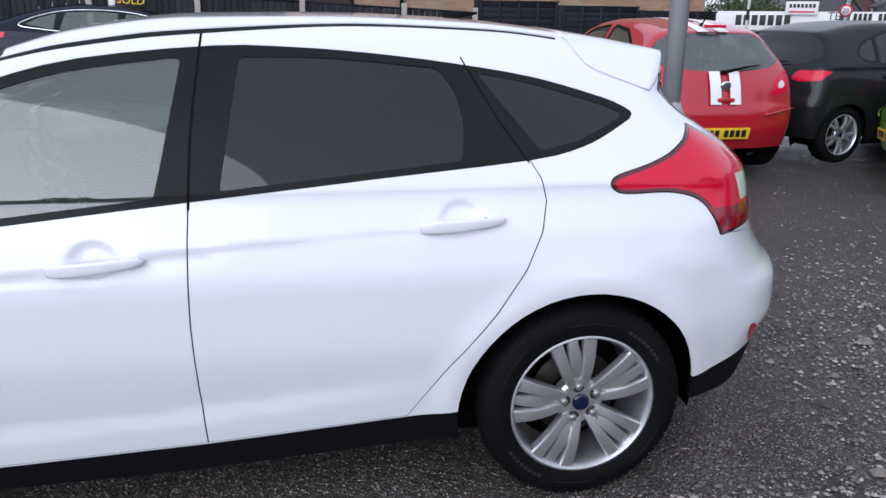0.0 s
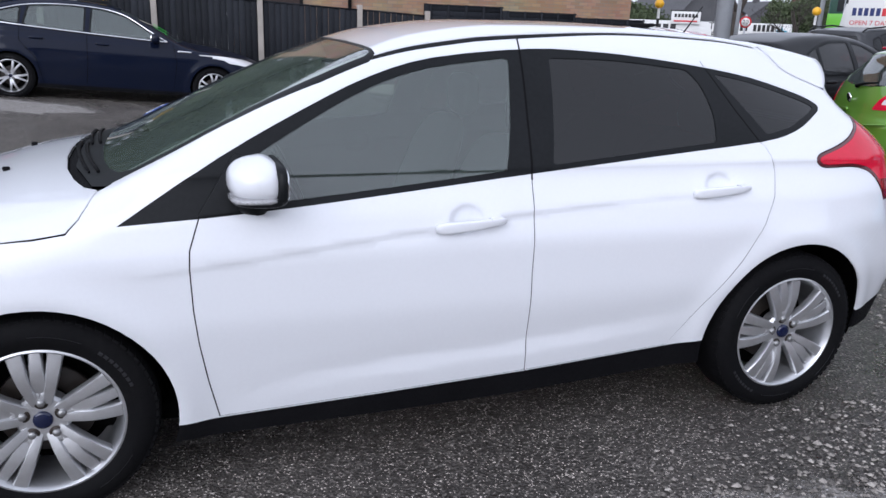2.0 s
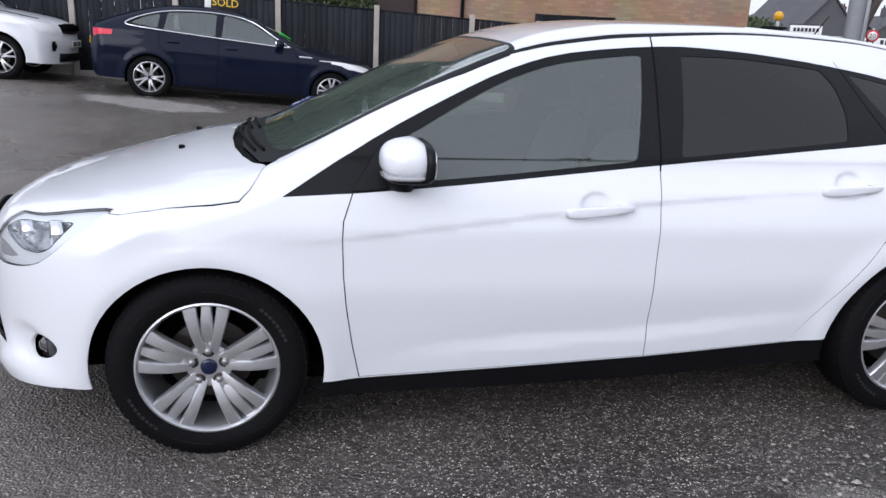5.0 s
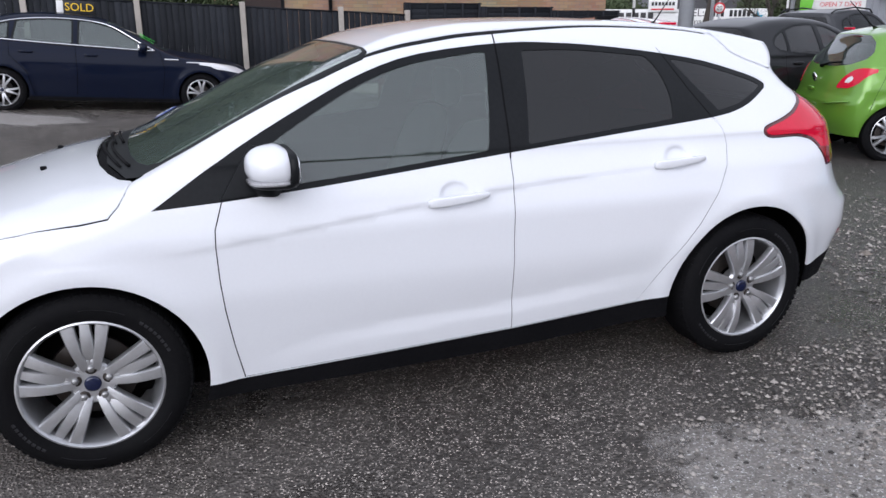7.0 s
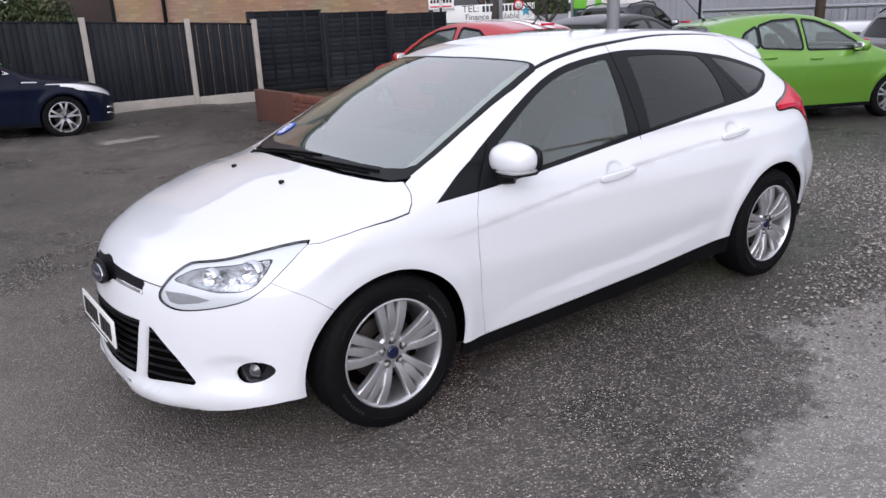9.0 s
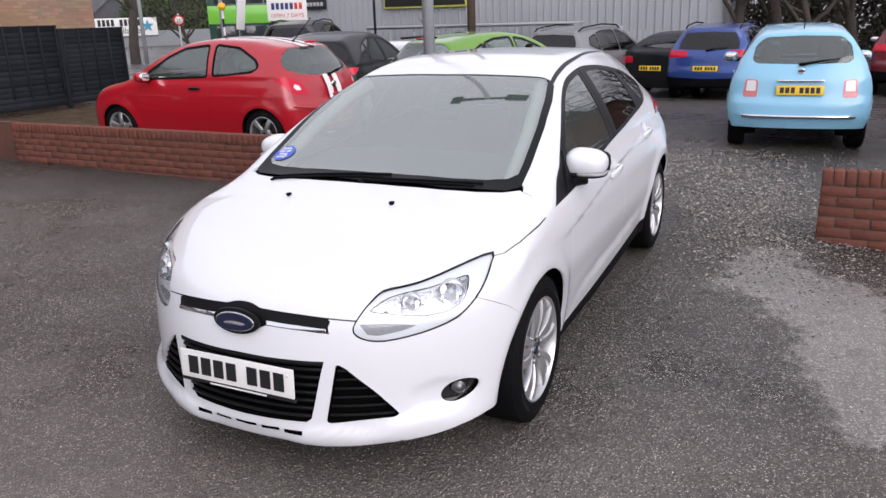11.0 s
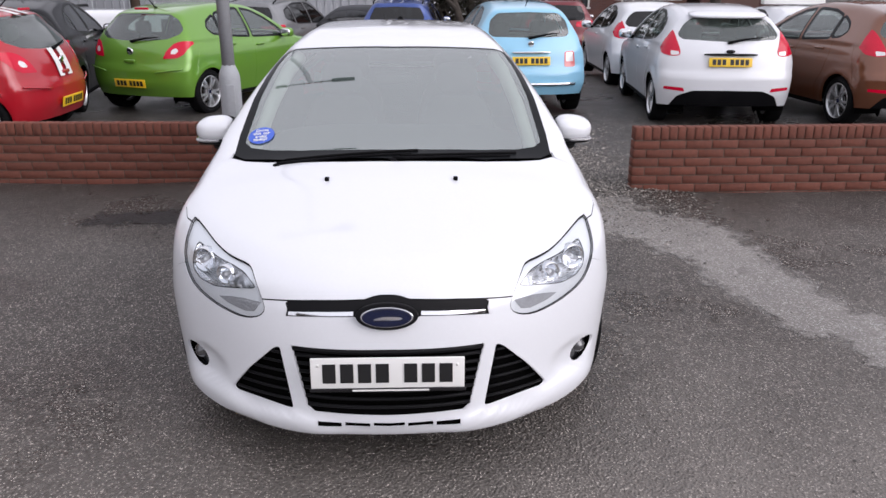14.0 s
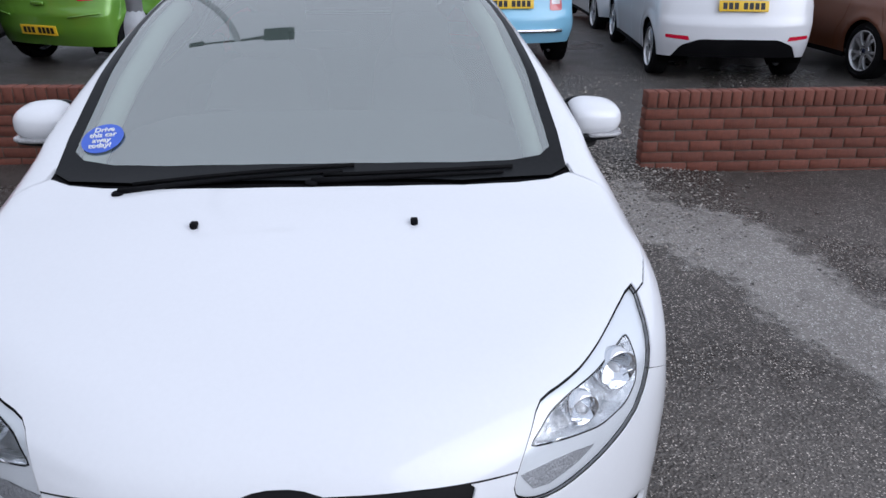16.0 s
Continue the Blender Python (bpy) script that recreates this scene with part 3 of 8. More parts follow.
    hub = lathe([(0.0, face - 0.004), (0.066, face - 0.004), (0.074, face - 0.014), (0.076, face - 0.05), (0.0, face - 0.05)], 40, "x")
    rim = join(rim, hub)
    rim_ob = part("alloy_rim", rim, ALLOY, parent, "silver five-spoke alloy rim")
    rim_ob.data.set_sharp_from_angle(angle=radians(35))
    disc = lathe([(0.07, face - 0.075), (0.135, face - 0.075), (0.138, face - 0.078), (0.138, face - 0.095), (0.07, face - 0.095)], 40, "x")
    part("brake_disc", disc, STEEL, parent, "worn brake disc")
    back = lathe([(0.0, -wide * 0.2), (rim_r - 0.036, -wide * 0.2)], 32, "x")
    part("hub_backing", back, DARK, parent)
    for k in range(5):
        a = radians(72 * k + (0 if spokes == "triple" else 36))
        bolt = lathe([(0.0, face + 0.008), (0.0105, face + 0.008), (0.0125, face + 0.003), (0.0125, face - 0.012)], 6, "x", at=(0, 0.054 * math.sin(a), 0.054 * math.cos(a)))
        part("wheel_nut", bolt, NUT, rim_ob)
        # Flat dark disc round each nut; its colour paints in a recess's shade.
        part("nut_pocket", lathe([(0.0, face - 0.0015), (0.0185, face - 0.0015), (0.0205, face - 0.0035)], 20, "x", at=(0, 0.054 * math.sin(a), 0.054 * math.cos(a))), STEEL, rim_ob)
    cap = lathe([(0.0, face + 0.006), (0.020, face + 0.005), (0.026, face + 0.002), (0.027, face - 0.006)], 32, "x")
    part("centre_cap", cap, BADGEBLUE, rim_ob, "blue centre cap")

# ---- the white hatchback ----
def superblob(at, radii, e=0.6, n=24, m=14, taper=None):
    """A rounded block: an ellipsoid squared off by e."""
    bm = bmesh.new()
    sg = lambda v, p: math.copysign(abs(v) ** p, v)
    rows = []
    for j in range(m + 1):
        a = math.pi * (j / m - 0.5)
        row = []
        for i in range(n):
            b = 2 * math.pi * i / n
            p = Vector((sg(math.cos(a), e) * sg(math.cos(b), e) * radii[0], sg(math.cos(a), e) * sg(math.sin(b), e) * radii[1], sg(math.sin(a), e) * radii[2]))
            if taper:
                p = taper(p)
            row.append(bm.verts.new(p + Vector(at)))
        rows.append(row)
    for p, q in zip(rows, rows[1:]):
        for i in range(n):
            bm.faces.new((p[i], p[(i + 1) % n], q[(i + 1) % n], q[i]))
    bmesh.ops.remove_doubles(bm, verts=bm.verts, dist=1e-5)
    bmesh.ops.recalc_face_normals(bm, faces=bm.faces)
    return smooth(bm)


def circle(cy, cz, r, n=56):
    return [(cy + r * math.cos(2 * math.pi * k / n), cz + r * math.sin(2 * math.pi * k / n)) for k in range(n)]


def band(points, w):
    """A closed strip of half width w along an open line."""
    p = [Vector(q) for q in points]
    up, down = [], []
    for i, q in enumerate(p):
        d = (p[min(i + 1, len(p) - 1)] - p[max(i - 1, 0)]).normalized()
        n = Vector((-d.y, d.x)) * w
        up.append(tuple(q + n))
        down.append(tuple(q - n))
    return up + down[::-1]


def mirror_x(bm):
    bmesh.ops.scale(bm, vec=(-1, 1, 1), verts=bm.verts)
    bmesh.ops.reverse_faces(bm, faces=bm.faces)
    return bm


def arch_liner(parent, y, z, r, inner, outer, body=None):
    for s in (1, -1):
        bm = lathe([(r + 0.012, outer), (r + 0.02, (inner + outer) / 2), (r + 0.012, inner), (0.02, inner)], 40, "x", at=(0, y, z))
        for f in [f for f in bm.faces if f.calc_center_median().z < z - (0.02 if f.calc_center_median().y < y else 0.09)]:
            bm.faces.remove(f)
        if body:
            for v in bm.verts:
                v.co.x = min(v.co.x, float(body.side(np.array(v.co.y), np.array(v.co.z))) - 0.012)
        if s < 0:
            mirror_x(bm)
        part("arch_liner", bm, DARK, parent)


def seat(parent, x, y, z=0.28, mat=None):
    mat = mat or CABIN
    st = part("seat", superblob((x, y, z + 0.09), (0.25, 0.27, 0.10), 0.5), mat, parent, "grey cloth car seat")
    def lean(p):
        return Vector((p.x * (1 - 0.12 * (p.z / 0.32)), p.y + 0.36 * p.z, p.z))
    part("backrest", superblob((x, y + 0.34, z + 0.44), (0.24, 0.075, 0.32), 0.55, taper=lean), mat, st)
    part("headrest", superblob((x, y + 0.53, z + 0.85), (0.13, 0.05, 0.095), 0.6), mat, st)
    return st


def steering_wheel(parent, at, tilt=-65):
    bm = bmesh.new()
    ring = [(0.185 * math.cos(2 * math.pi * k / 40), 0.185 * math.sin(2 * math.pi * k / 40), 0) for k in range(41)]
    bm = join(tube(ring, 0.015, 8, False), superblob((0, 0, -0.01), (0.07, 0.06, 0.03), 0.7), box((0.3, 0.035, 0.018), (0, 0, -0.008), 0.006), box((0.04, 0.17, 0.018), (0, -0.09, -0.008), 0.006))
    bmesh.ops.transform(bm, matrix=Matrix.Translation(at) @ Matrix.Rotation(radians(tilt), 4, "X"), verts=bm.verts)
    return part("steering_wheel", bm, TRIM, parent, "black steering wheel")


def plate_bars(plate, at, wide, high, facing, mat=None):
    """The plate's characters as plain bars."""
    n = 7
    for k in range(n):
        u = (k - (n - 1) / 2 + (0.3 if k > 3 else -0.3)) * wide * 0.115
        bm = box((wide * 0.085, 0.004, high * 0.62), (0, 0, 0))
        bmesh.ops.transform(bm, matrix=at @ Matrix.Translation((u, facing * 0.005, 0)), verts=bm.verts)
        part("character_bar", bm, mat or INK, plate)


def flowing(*lines, per=4):
    """A closed outline of smooth lines that meet at corners."""
    out = []
    for line in lines:
        out += rounded(line, per, False)
    return out


DLO = flowing([(0.245, 0.874), (0.527, 1.048), (0.78, 1.178), (1.003, 1.275), (1.228, 1.335), (1.578, 1.369), (1.8, 1.366), (2.0, 1.352), (2.24, 1.325), (2.49, 1.285), (2.70, 1.228), (2.765, 1.202)],
              [(2.785, 1.190), (2.788, 1.180), (2.775, 1.166)], [(2.70, 1.132), (2.604, 1.096), (2.446, 1.066), (2.0, 1.026), (1.516, 0.979), (1.0, 0.929), (0.72, 0.904), (0.48, 0.886)], per=3)
FRONT_GLASS = flowing([(0.62, 0.917), (0.625, 1.045)], [(0.635, 1.056), (0.822, 1.160), (1.003, 1.245), (1.2, 1.303), (1.475, 1.338)], [(1.492, 1.332), (1.472, 1.22), (1.445, 1.08), (1.427, 0.998)], [(1.42, 0.990), (1.0, 0.949), (0.8, 0.932)], per=3)
REAR_GLASS = flowing([(1.655, 1.341), (1.9, 1.338), (2.19, 1.312)], [(2.207, 1.304), (2.245, 1.25), (2.262, 1.16), (2.25, 1.078)], [(2.24, 1.068), (1.9, 1.036), (1.602, 1.007)], [(1.592, 1.012), (1.615, 1.15), (1.645, 1.333)], per=3)
QUARTER = flowing([(2.33, 1.296), (2.49, 1.266), (2.68, 1.213), (2.735, 1.193)], [(2.75, 1.186), (2.752, 1.178), (2.735, 1.168)], [(2.60, 1.115), (2.49, 1.093)], [(2.475, 1.096), (2.40, 1.19), (2.325, 1.288)], per=3)
FRONT_DOOR = [(0.49, 0.94), (0.462, 0.885), (0.433, 0.80), (0.430, 0.745), (0.434, 0.62), (0.444, 0.514), (0.465, 0.38), (0.492, 0.246), (1.516, 0.291), (1.508, 0.45), (1.502, 0.66), (1.506, 0.85), (1.513, 1.02)]
REAR_DOOR = [(1.513, 1.02), (1.506, 0.85), (1.502, 0.66), (1.508, 0.45), (1.516, 0.291), (2.082, 0.331), (2.2, 0.497), (2.33, 0.655), (2.415, 0.78), (2.463, 0.88), (2.482, 0.96), (2.470, 1.02), (2.44, 1.072), (2.40, 1.13)]
HEADLAMP = [(0.428, 0.630), (0.440, 0.604), (0.478, 0.585), (0.53, 0.579), (0.60, 0.588), (0.67, 0.605), (0.735, 0.634), (0.777, 0.690), (0.790, 0.742), (0.786, 0.785), (0.774, 0.816), (0.715, 0.803), (0.646, 0.777), (0.59, 0.760), (0.54, 0.752), (0.492, 0.744), (0.470, 0.718), (0.442, 0.668)]
LAMP_BOWL = [(0.470, 0.687), (0.515, 0.724), (0.56, 0.735), (0.635, 0.744), (0.733, 0.767), (0.748, 0.724), (0.742, 0.684), (0.708, 0.660), (0.64, 0.654), (0.54, 0.673)]
INDICATOR = [(0.447, 0.643), (0.52, 0.643), (0.565, 0.637), (0.62, 0.624), (0.58, 0.610), (0.51, 0.599), (0.475, 0.605)]
TAIL_LAMP = flowing([(2.985, 1.146), (3.02, 1.130), (3.10, 1.092), (3.2, 1.04), (3.4, 0.95)], [(3.4, 0.845), (3.2, 0.842), (3.035, 0.838)], [(3.027, 0.842), (3.005, 0.89), (2.975, 0.93), (2.93, 0.956), (2.85, 0.971), (2.72, 0.972), (2.683, 0.985), (2.675, 1.002), (2.70, 1.022), (2.80, 1.046), (2.88, 1.072), (2.94, 1.105)], per=3)
LOW_GRILLE = [(-0.02, 0.517), (0.336, 0.513), (0.325, 0.47), (0.285, 0.29), (0.262, 0.272), (-0.02, 0.266)]
SIDE_GRILLE = soft_corners([(0.376, 0.505), (0.405, 0.490), (0.50, 0.395), (0.575, 0.300), (0.56, 0.29), (0.335, 0.272)], 0.02)
HIGH_GRILLE = [(-0.02, 0.698), (0.02, 0.6975), (0.045, 0.694), (0.065, 0.688), (0.085, 0.682), (0.105, 0.681), (0.24, 0.674), (0.34, 0.665), (0.352, 0.655), (0.346, 0.635), (0.352, 0.612), (0.24, 0.622), (0.112, 0.628), (0.09, 0.618), (0.067, 0.607), (0.04, 0.600), (-0.02, 0.596)]
FOG = [(0.740 + 0.054 * math.cos(a) + 0.012 * math.sin(a), 0.354 + 0.042 * math.sin(a)) for a in [2 * math.pi * k / 24 for k in range(24)]]


def focus_shell(step):
    sh = Shell(HATCH, step)
    seam = [(y, float(HATCH.crease[0](y))) for y in np.linspace(0.26, 2.5, 16)]
    for drop in (0.0, 0.014):
        sh.cut([(y, z - drop) for y, z in seam], "side", closed=False)
    if step < 0.03:
        for dy, dz, ry, rz, deep in HATCH.dents:
            for k in (0.72, 0.95, 1.18):
                sh.cut([(dy + ry * k * math.cos(2 * math.pi * i / 20), dz + rz * k * math.sin(2 * math.pi * i / 20)) for i in range(20)], "side")
    sh.region("front_glass", FRONT_GLASS, "side")
    sh.region("rear_glass", REAR_GLASS, "side")
    sh.region("quarter_glass", QUARTER, "side")
    sh.region("gap", band([(1.545, 1.40), (1.520, 1.15), (1.511, 0.96)], 0.004), "side")
    sh.region("gap", band([(2.275, 1.34), (2.36, 1.18), (2.44, 1.06)], 0.003), "side")
    sh.region("window_frame", DLO, "side")
    sh.region("void", circle(0.004, 0.290, 0.371), "side", 0.05, test=lambda c: c[:, 0] > 0.5)
    sh.region("void", circle(2.608, 0.324, 0.379), "side", 0.05, test=lambda c: c[:, 0] > 0.5)
    sh.region("void", [(-1.5, -0.5), (-1.5, 0.192), (-0.85, 0.184), (-0.74, 0.186), (-0.64, 0.204), (-0.54, 0.224), (-0.44, 0.233), (-0.34, 0.232), (-0.1, 0.232), (0.1, 0.172), (0.9, 0.186), (1.46, 0.198), (2.4, 0.255), (2.9, 0.30), (3.9, 0.32), (3.9, -0.5)], "side", -1.1)
    sh.region("sill", [(0.2, 0.1), (0.2, 0.229), (0.378, 0.237), (1.513, 0.288), (2.214, 0.338), (2.4, 0.345), (2.4, 0.1)], "side", -0.2)
    sh.region("front_door", FRONT_DOOR, "side", gap=0.002)
    sh.region("rear_door", REAR_DOOR, "side", gap=0.002)
    sh.region("lamp_bowl", soft_corners(LAMP_BOWL, 0.012, 2), "front", 0.0, test=lambda c: c[:, 1] < 0)
    sh.region("bowl_rim", grow(soft_corners(LAMP_BOWL, 0.012, 2), 0.003), "front", 0.0, test=lambda c: c[:, 1] < 0)
    sh.region("indicator", INDICATOR, "front", 0.0, test=lambda c: c[:, 1] < 0)
    sh.region("headlamp", rounded(HEADLAMP, 2), "front", 0.0, gap=0.0019, test=lambda c: c[:, 1] < 0)
    sh.region("rear_reflector", [(3.195, 0.52), (3.215, 0.525), (3.245, 0.50), (3.245, 0.455), (3.225, 0.45), (3.2, 0.48)], "side", -0.2, test=lambda c: c[:, 0] > 0.5)
    sh.region("tail_clear", [(3.115, 1.0), (3.4, 0.98), (3.4, 0.915), (3.14, 0.92)], "side", 0.0, test=lambda c: c[:, 0] > 0.5)
    sh.region("tail_dark", [(2.985, 0.918), (3.4, 0.90), (3.4, 0.845), (3.2, 0.85), (3.036, 0.852)], "side", 0.0, test=lambda c: c[:, 0] > 0.5)
    sh.region("tail_lens", grow(TAIL_LAMP, -0.011), "side", 0.0, test=lambda c: c[:, 0] > 0.5)
    sh.region("tail_lamp", TAIL_LAMP, "side", 0.0, gap=0.002, test=lambda c: c[:, 0] > 0.5)
    sh.region("chrome_strip", [(0.115, 0.645), (0.24, 0.638), (0.338, 0.629), (0.340, 0.617), (0.24, 0.6255), (0.115, 0.632)], "front")
    sh.region("high_grille", HIGH_GRILLE, "front")
    sh.region("low_grille", LOW_GRILLE, "front")
    sh.region("side_grille", SIDE_GRILLE, "front")
    sh.region("fog", FOG, "front", 0.05)
    for a, b in ((-0.02, 0.055), (0.066, 0.155), (0.166, 0.252)):
        sh.region("slot", [(a, 0.240), (b, 0.243), (b, 0.219), (a, 0.214)], "front")
    sh.region("gap", band([(-0.05, 0.686), (0.105, 0.681), (0.24, 0.674), (0.34, 0.665), (0.441, 0.655), (0.455, 0.655)], 0.0022), "front", 0.05, test=lambda c: c[:, 1] < -0.6)
    sh.regions.append(("front_bumper", [(-0.05, 0.05), (-0.05, 0.686), (0.105, 0.681), (0.24, 0.674), (0.34, 0.665), (0.441, 0.655), (0.463, 0.652), (0.463, 0.05)], "front", 0.05, lambda c: c[:, 1] < -0.5))
    sh.region("bonnet", [(-0.05, 0.046), (0.0, 0.046), (0.2, 0.052), (0.4, 0.075), (0.55, 0.112), (0.65, 0.150), (0.70, 0.184), (0.715, 0.192), (0.80, 0.168), (0.835, 0.148), (0.857, 0.117), (0.8565, 0.035), (0.851, -0.06), (0.840, -0.145), (0.811, -0.24),
                         (0.77, -0.30), (0.66, -0.47), (0.51, -0.65), (0.455, -0.722), (0.45, -1.0), (-0.05, -1.0)], "top", 0.05, gap=0.002)
    sh.region("windscreen", [(-0.05, 0.160), (0.0, 0.160), (0.2, 0.165), (0.4, 0.182), (0.55, 0.210), (0.64, 0.245), (0.675, 0.285), (0.672, 0.35), (0.652, 0.6), (0.612, 0.85), (0.575, 1.0), (0.555, 1.022), (0.3, 1.0), (0.0, 0.988), (-0.05, 0.988)], "top", 0.1)
    sh.region("screen_edge", [(-0.05, 0.08), (0.0, 0.08), (0.4, 0.10), (0.66, 0.17), (0.712, 0.215), (0.710, 0.35), (0.688, 0.6), (0.648, 0.85), (0.606, 1.01), (0.572, 1.036), (0.3, 1.014), (0.0, 1.002), (-0.05, 1.002)], "top", 0.1)
    sh.region("cowl", [(-0.05, 0.03), (0.4, 0.05), (0.74, 0.15), (0.72, 0.23), (0.6, 0.22), (-0.05, 0.13)], "top", 0.1)
    sh.region("roof_strip", band([(0.590, 1.015), (0.572, 1.15), (0.545, 1.391), (0.522, 1.7), (0.503, 1.977), (0.485, 2.3), (0.468, 2.60)], 0.010), "top", 0.2)
    sh.region("rear_screen", [(-0.05, 1.32), (0.40, 1.31), (0.50, 1.285), (0.55, 1.24), (0.558, 1.2), (0.552, 1.15), (0.50, 1.105), (0.3, 1.06), (-0.05, 1.05)], "rear", 0.1)
    sh.region("rear_valance", [(2.7, 0.1), (2.7, 0.36), (2.99, 0.385), (3.15, 0.420), (3.3, 0.45), (3.6, 0.46), (3.6, 0.1)], "side", -1.1, test=lambda c: c[:, 1] > 2.9)
    sh.region("rear_bumper", [(3.6, 0.70), (3.3, 0.80), (3.08, 0.838), (3.03, 0.84), (3.04, 0.777), (2.97, 0.695), (2.862, 0.632), (2.85, 0.1), (3.7, 0.1)], "side", -1.1, gap=0.0012)
    sh.region("front_bumper", [(-1.3, 0.05), (-1.3, 1.1), (-0.50, 1.1), (-0.50, 0.74), (-0.435, 0.69), (-0.33, 0.63), (-0.24, 0.56), (-0.24, 0.05)], "side", -1.1, gap=0.001)
    sh.finish()
    return sh


def text_mesh(words, size, mat, parent, m, name="lettering"):
    """Raised letters in the built-in font, centred, facing -y in their own pose m."""
    cu = bpy.data.curves.new(name, "FONT")
    cu.body, cu.size, cu.align_x, cu.align_y, cu.extrude, cu.resolution_u = words, size, "CENTER", "CENTER", 0.002, 3
    tmp = new(name, cu)
    me = bpy.data.meshes.new_from_object(tmp.evaluated_get(bpy.context.evaluated_depsgraph_get()))
    bpy.data.objects.remove(tmp)
    me.transform(m @ Matrix.Rotation(radians(90), 4, "X"))
    me.materials.clear()
    return part(name, me, mat, parent)


def sticker(car):
    """A round blue sticker inside the windscreen's lower corner."""
    x, y = -0.605, 0.315
    z = float(HATCH.top(y) - HATCH.crown(y) * (abs(x) / 0.7) ** 2.2)
    n = Vector(HATCH.normal(np.array([[x, y, z]]))[0].tolist())
    ax = Vector((1, 0, 0))
    ax = (ax - n * ax.dot(n)).normalized()
    up = n.cross(ax)
    m = Matrix((ax, -n, up)).transposed().to_4x4()
    m.translation = Vector((x, y, z)) + n * 0.002
    st = part("windscreen_sticker", prism([(0.06 * math.cos(2 * math.pi * k / 32), 0.06 * math.sin(2 * math.pi * k / 32)) for k in range(32)], 0.0015, lambda u, v, w: m @ Vector((u, -w, v))), STICKERBLUE, car, "round blue windscreen sticker")
    for k, words in enumerate(("Drive", "this car", "away", "today!")):
        text_mesh(words, 0.026, PLATEWHITE, st, m @ Matrix.Translation((0, -0.003, 0.034 - 0.022 * k)))


REDDARK = material("dark_red_lamp_band", (0.34, 0.003, 0.010), 0.12, coat=0.6, grain=(26, 0.9, (0.16, 0.002, 0.006), 9))
REDRIM = material("dark_lamp_edge", (0.085, 0.006, 0.012), 0.12, coat=0.6)
SMOKED = material("smoked_lamp_glass", (0.10, 0.10, 0.105), 0.08, 0.5, coat=1.0)
SLAT = material("matt_black_slat", (0.006, 0.006, 0.007), 0.5, spec=0.15)
RIBBED = material("ribbed_clear_lens", (0.42, 0.42, 0.43), 0.15, 0.3, coat=1.0, bump=(160, 0.7), grain=(140, 0.8, (0.32, 0.32, 0.33), 50))
STICKERBLUE = material("blue_sticker", (0.05, 0.12, 0.55), 0.4)


def roof_spoiler(wide=28, long=12):
    """The roof's line carried on past the rear screen, with a thick rounded trailing edge."""
    seam_x = curve((2.6, 0.43), (2.625, 0.456), (2.666, 0.547), (2.726, 0.567), (2.795, 0.579), (2.863, 0.592))
    seam_z = curve((2.6, 1.40), (2.625, 1.393), (2.666, 1.323), (2.726, 1.292), (2.795, 1.269), (2.863, 1.246))
    tip = curve((0, 3.06), (0.3, 3.035), (0.42, 2.99), (0.5, 2.945), (0.56, 2.905), (0.592, 2.87))
    grid = [(j, i / wide) for j in range(long + 4) for i in range(-wide, wide + 1)]
    ys = np.array([2.605 + (float(tip(abs(u) * 0.592)) - 2.605) * min(j / long, 1) for j, u in grid])
    turn = np.array([u for j, u in grid]) * np.arctan2(seam_x(ys), seam_z(ys) - 1.0)
    o = np.stack((0 * ys, ys, 0 * ys + 1.0), -1)
    at = ROOF_RUN.cast(o, np.stack((np.sin(turn), 0 * ys, np.cos(turn)), -1), 1.0)
    up = ROOF_RUN.normal(at)
    bm, rows = bmesh.new(), [[] for _ in range(long + 4)]
    for (j, u), p, n in zip(grid, at, up):
        p, n = Vector(p.tolist()), Vector(n.tolist())
        p += n * (0.003 if j else -0.004)
        if j > long:
            back, deep = ((0.006, 0.008), (0.004, 0.022), (-0.16, 0.045))[j - long - 1]
            p += Vector((0, back, 0)) - n * deep
        rows[j].append(bm.verts.new(p))
    for p, q in zip(rows, rows[1:]):
        for i in range(2 * wide):
            bm.faces.new((p[i], p[i + 1], q[i + 1], q[i]))
    bmesh.ops.recalc_face_normals(bm, faces=bm.faces)
    return smooth(bm)


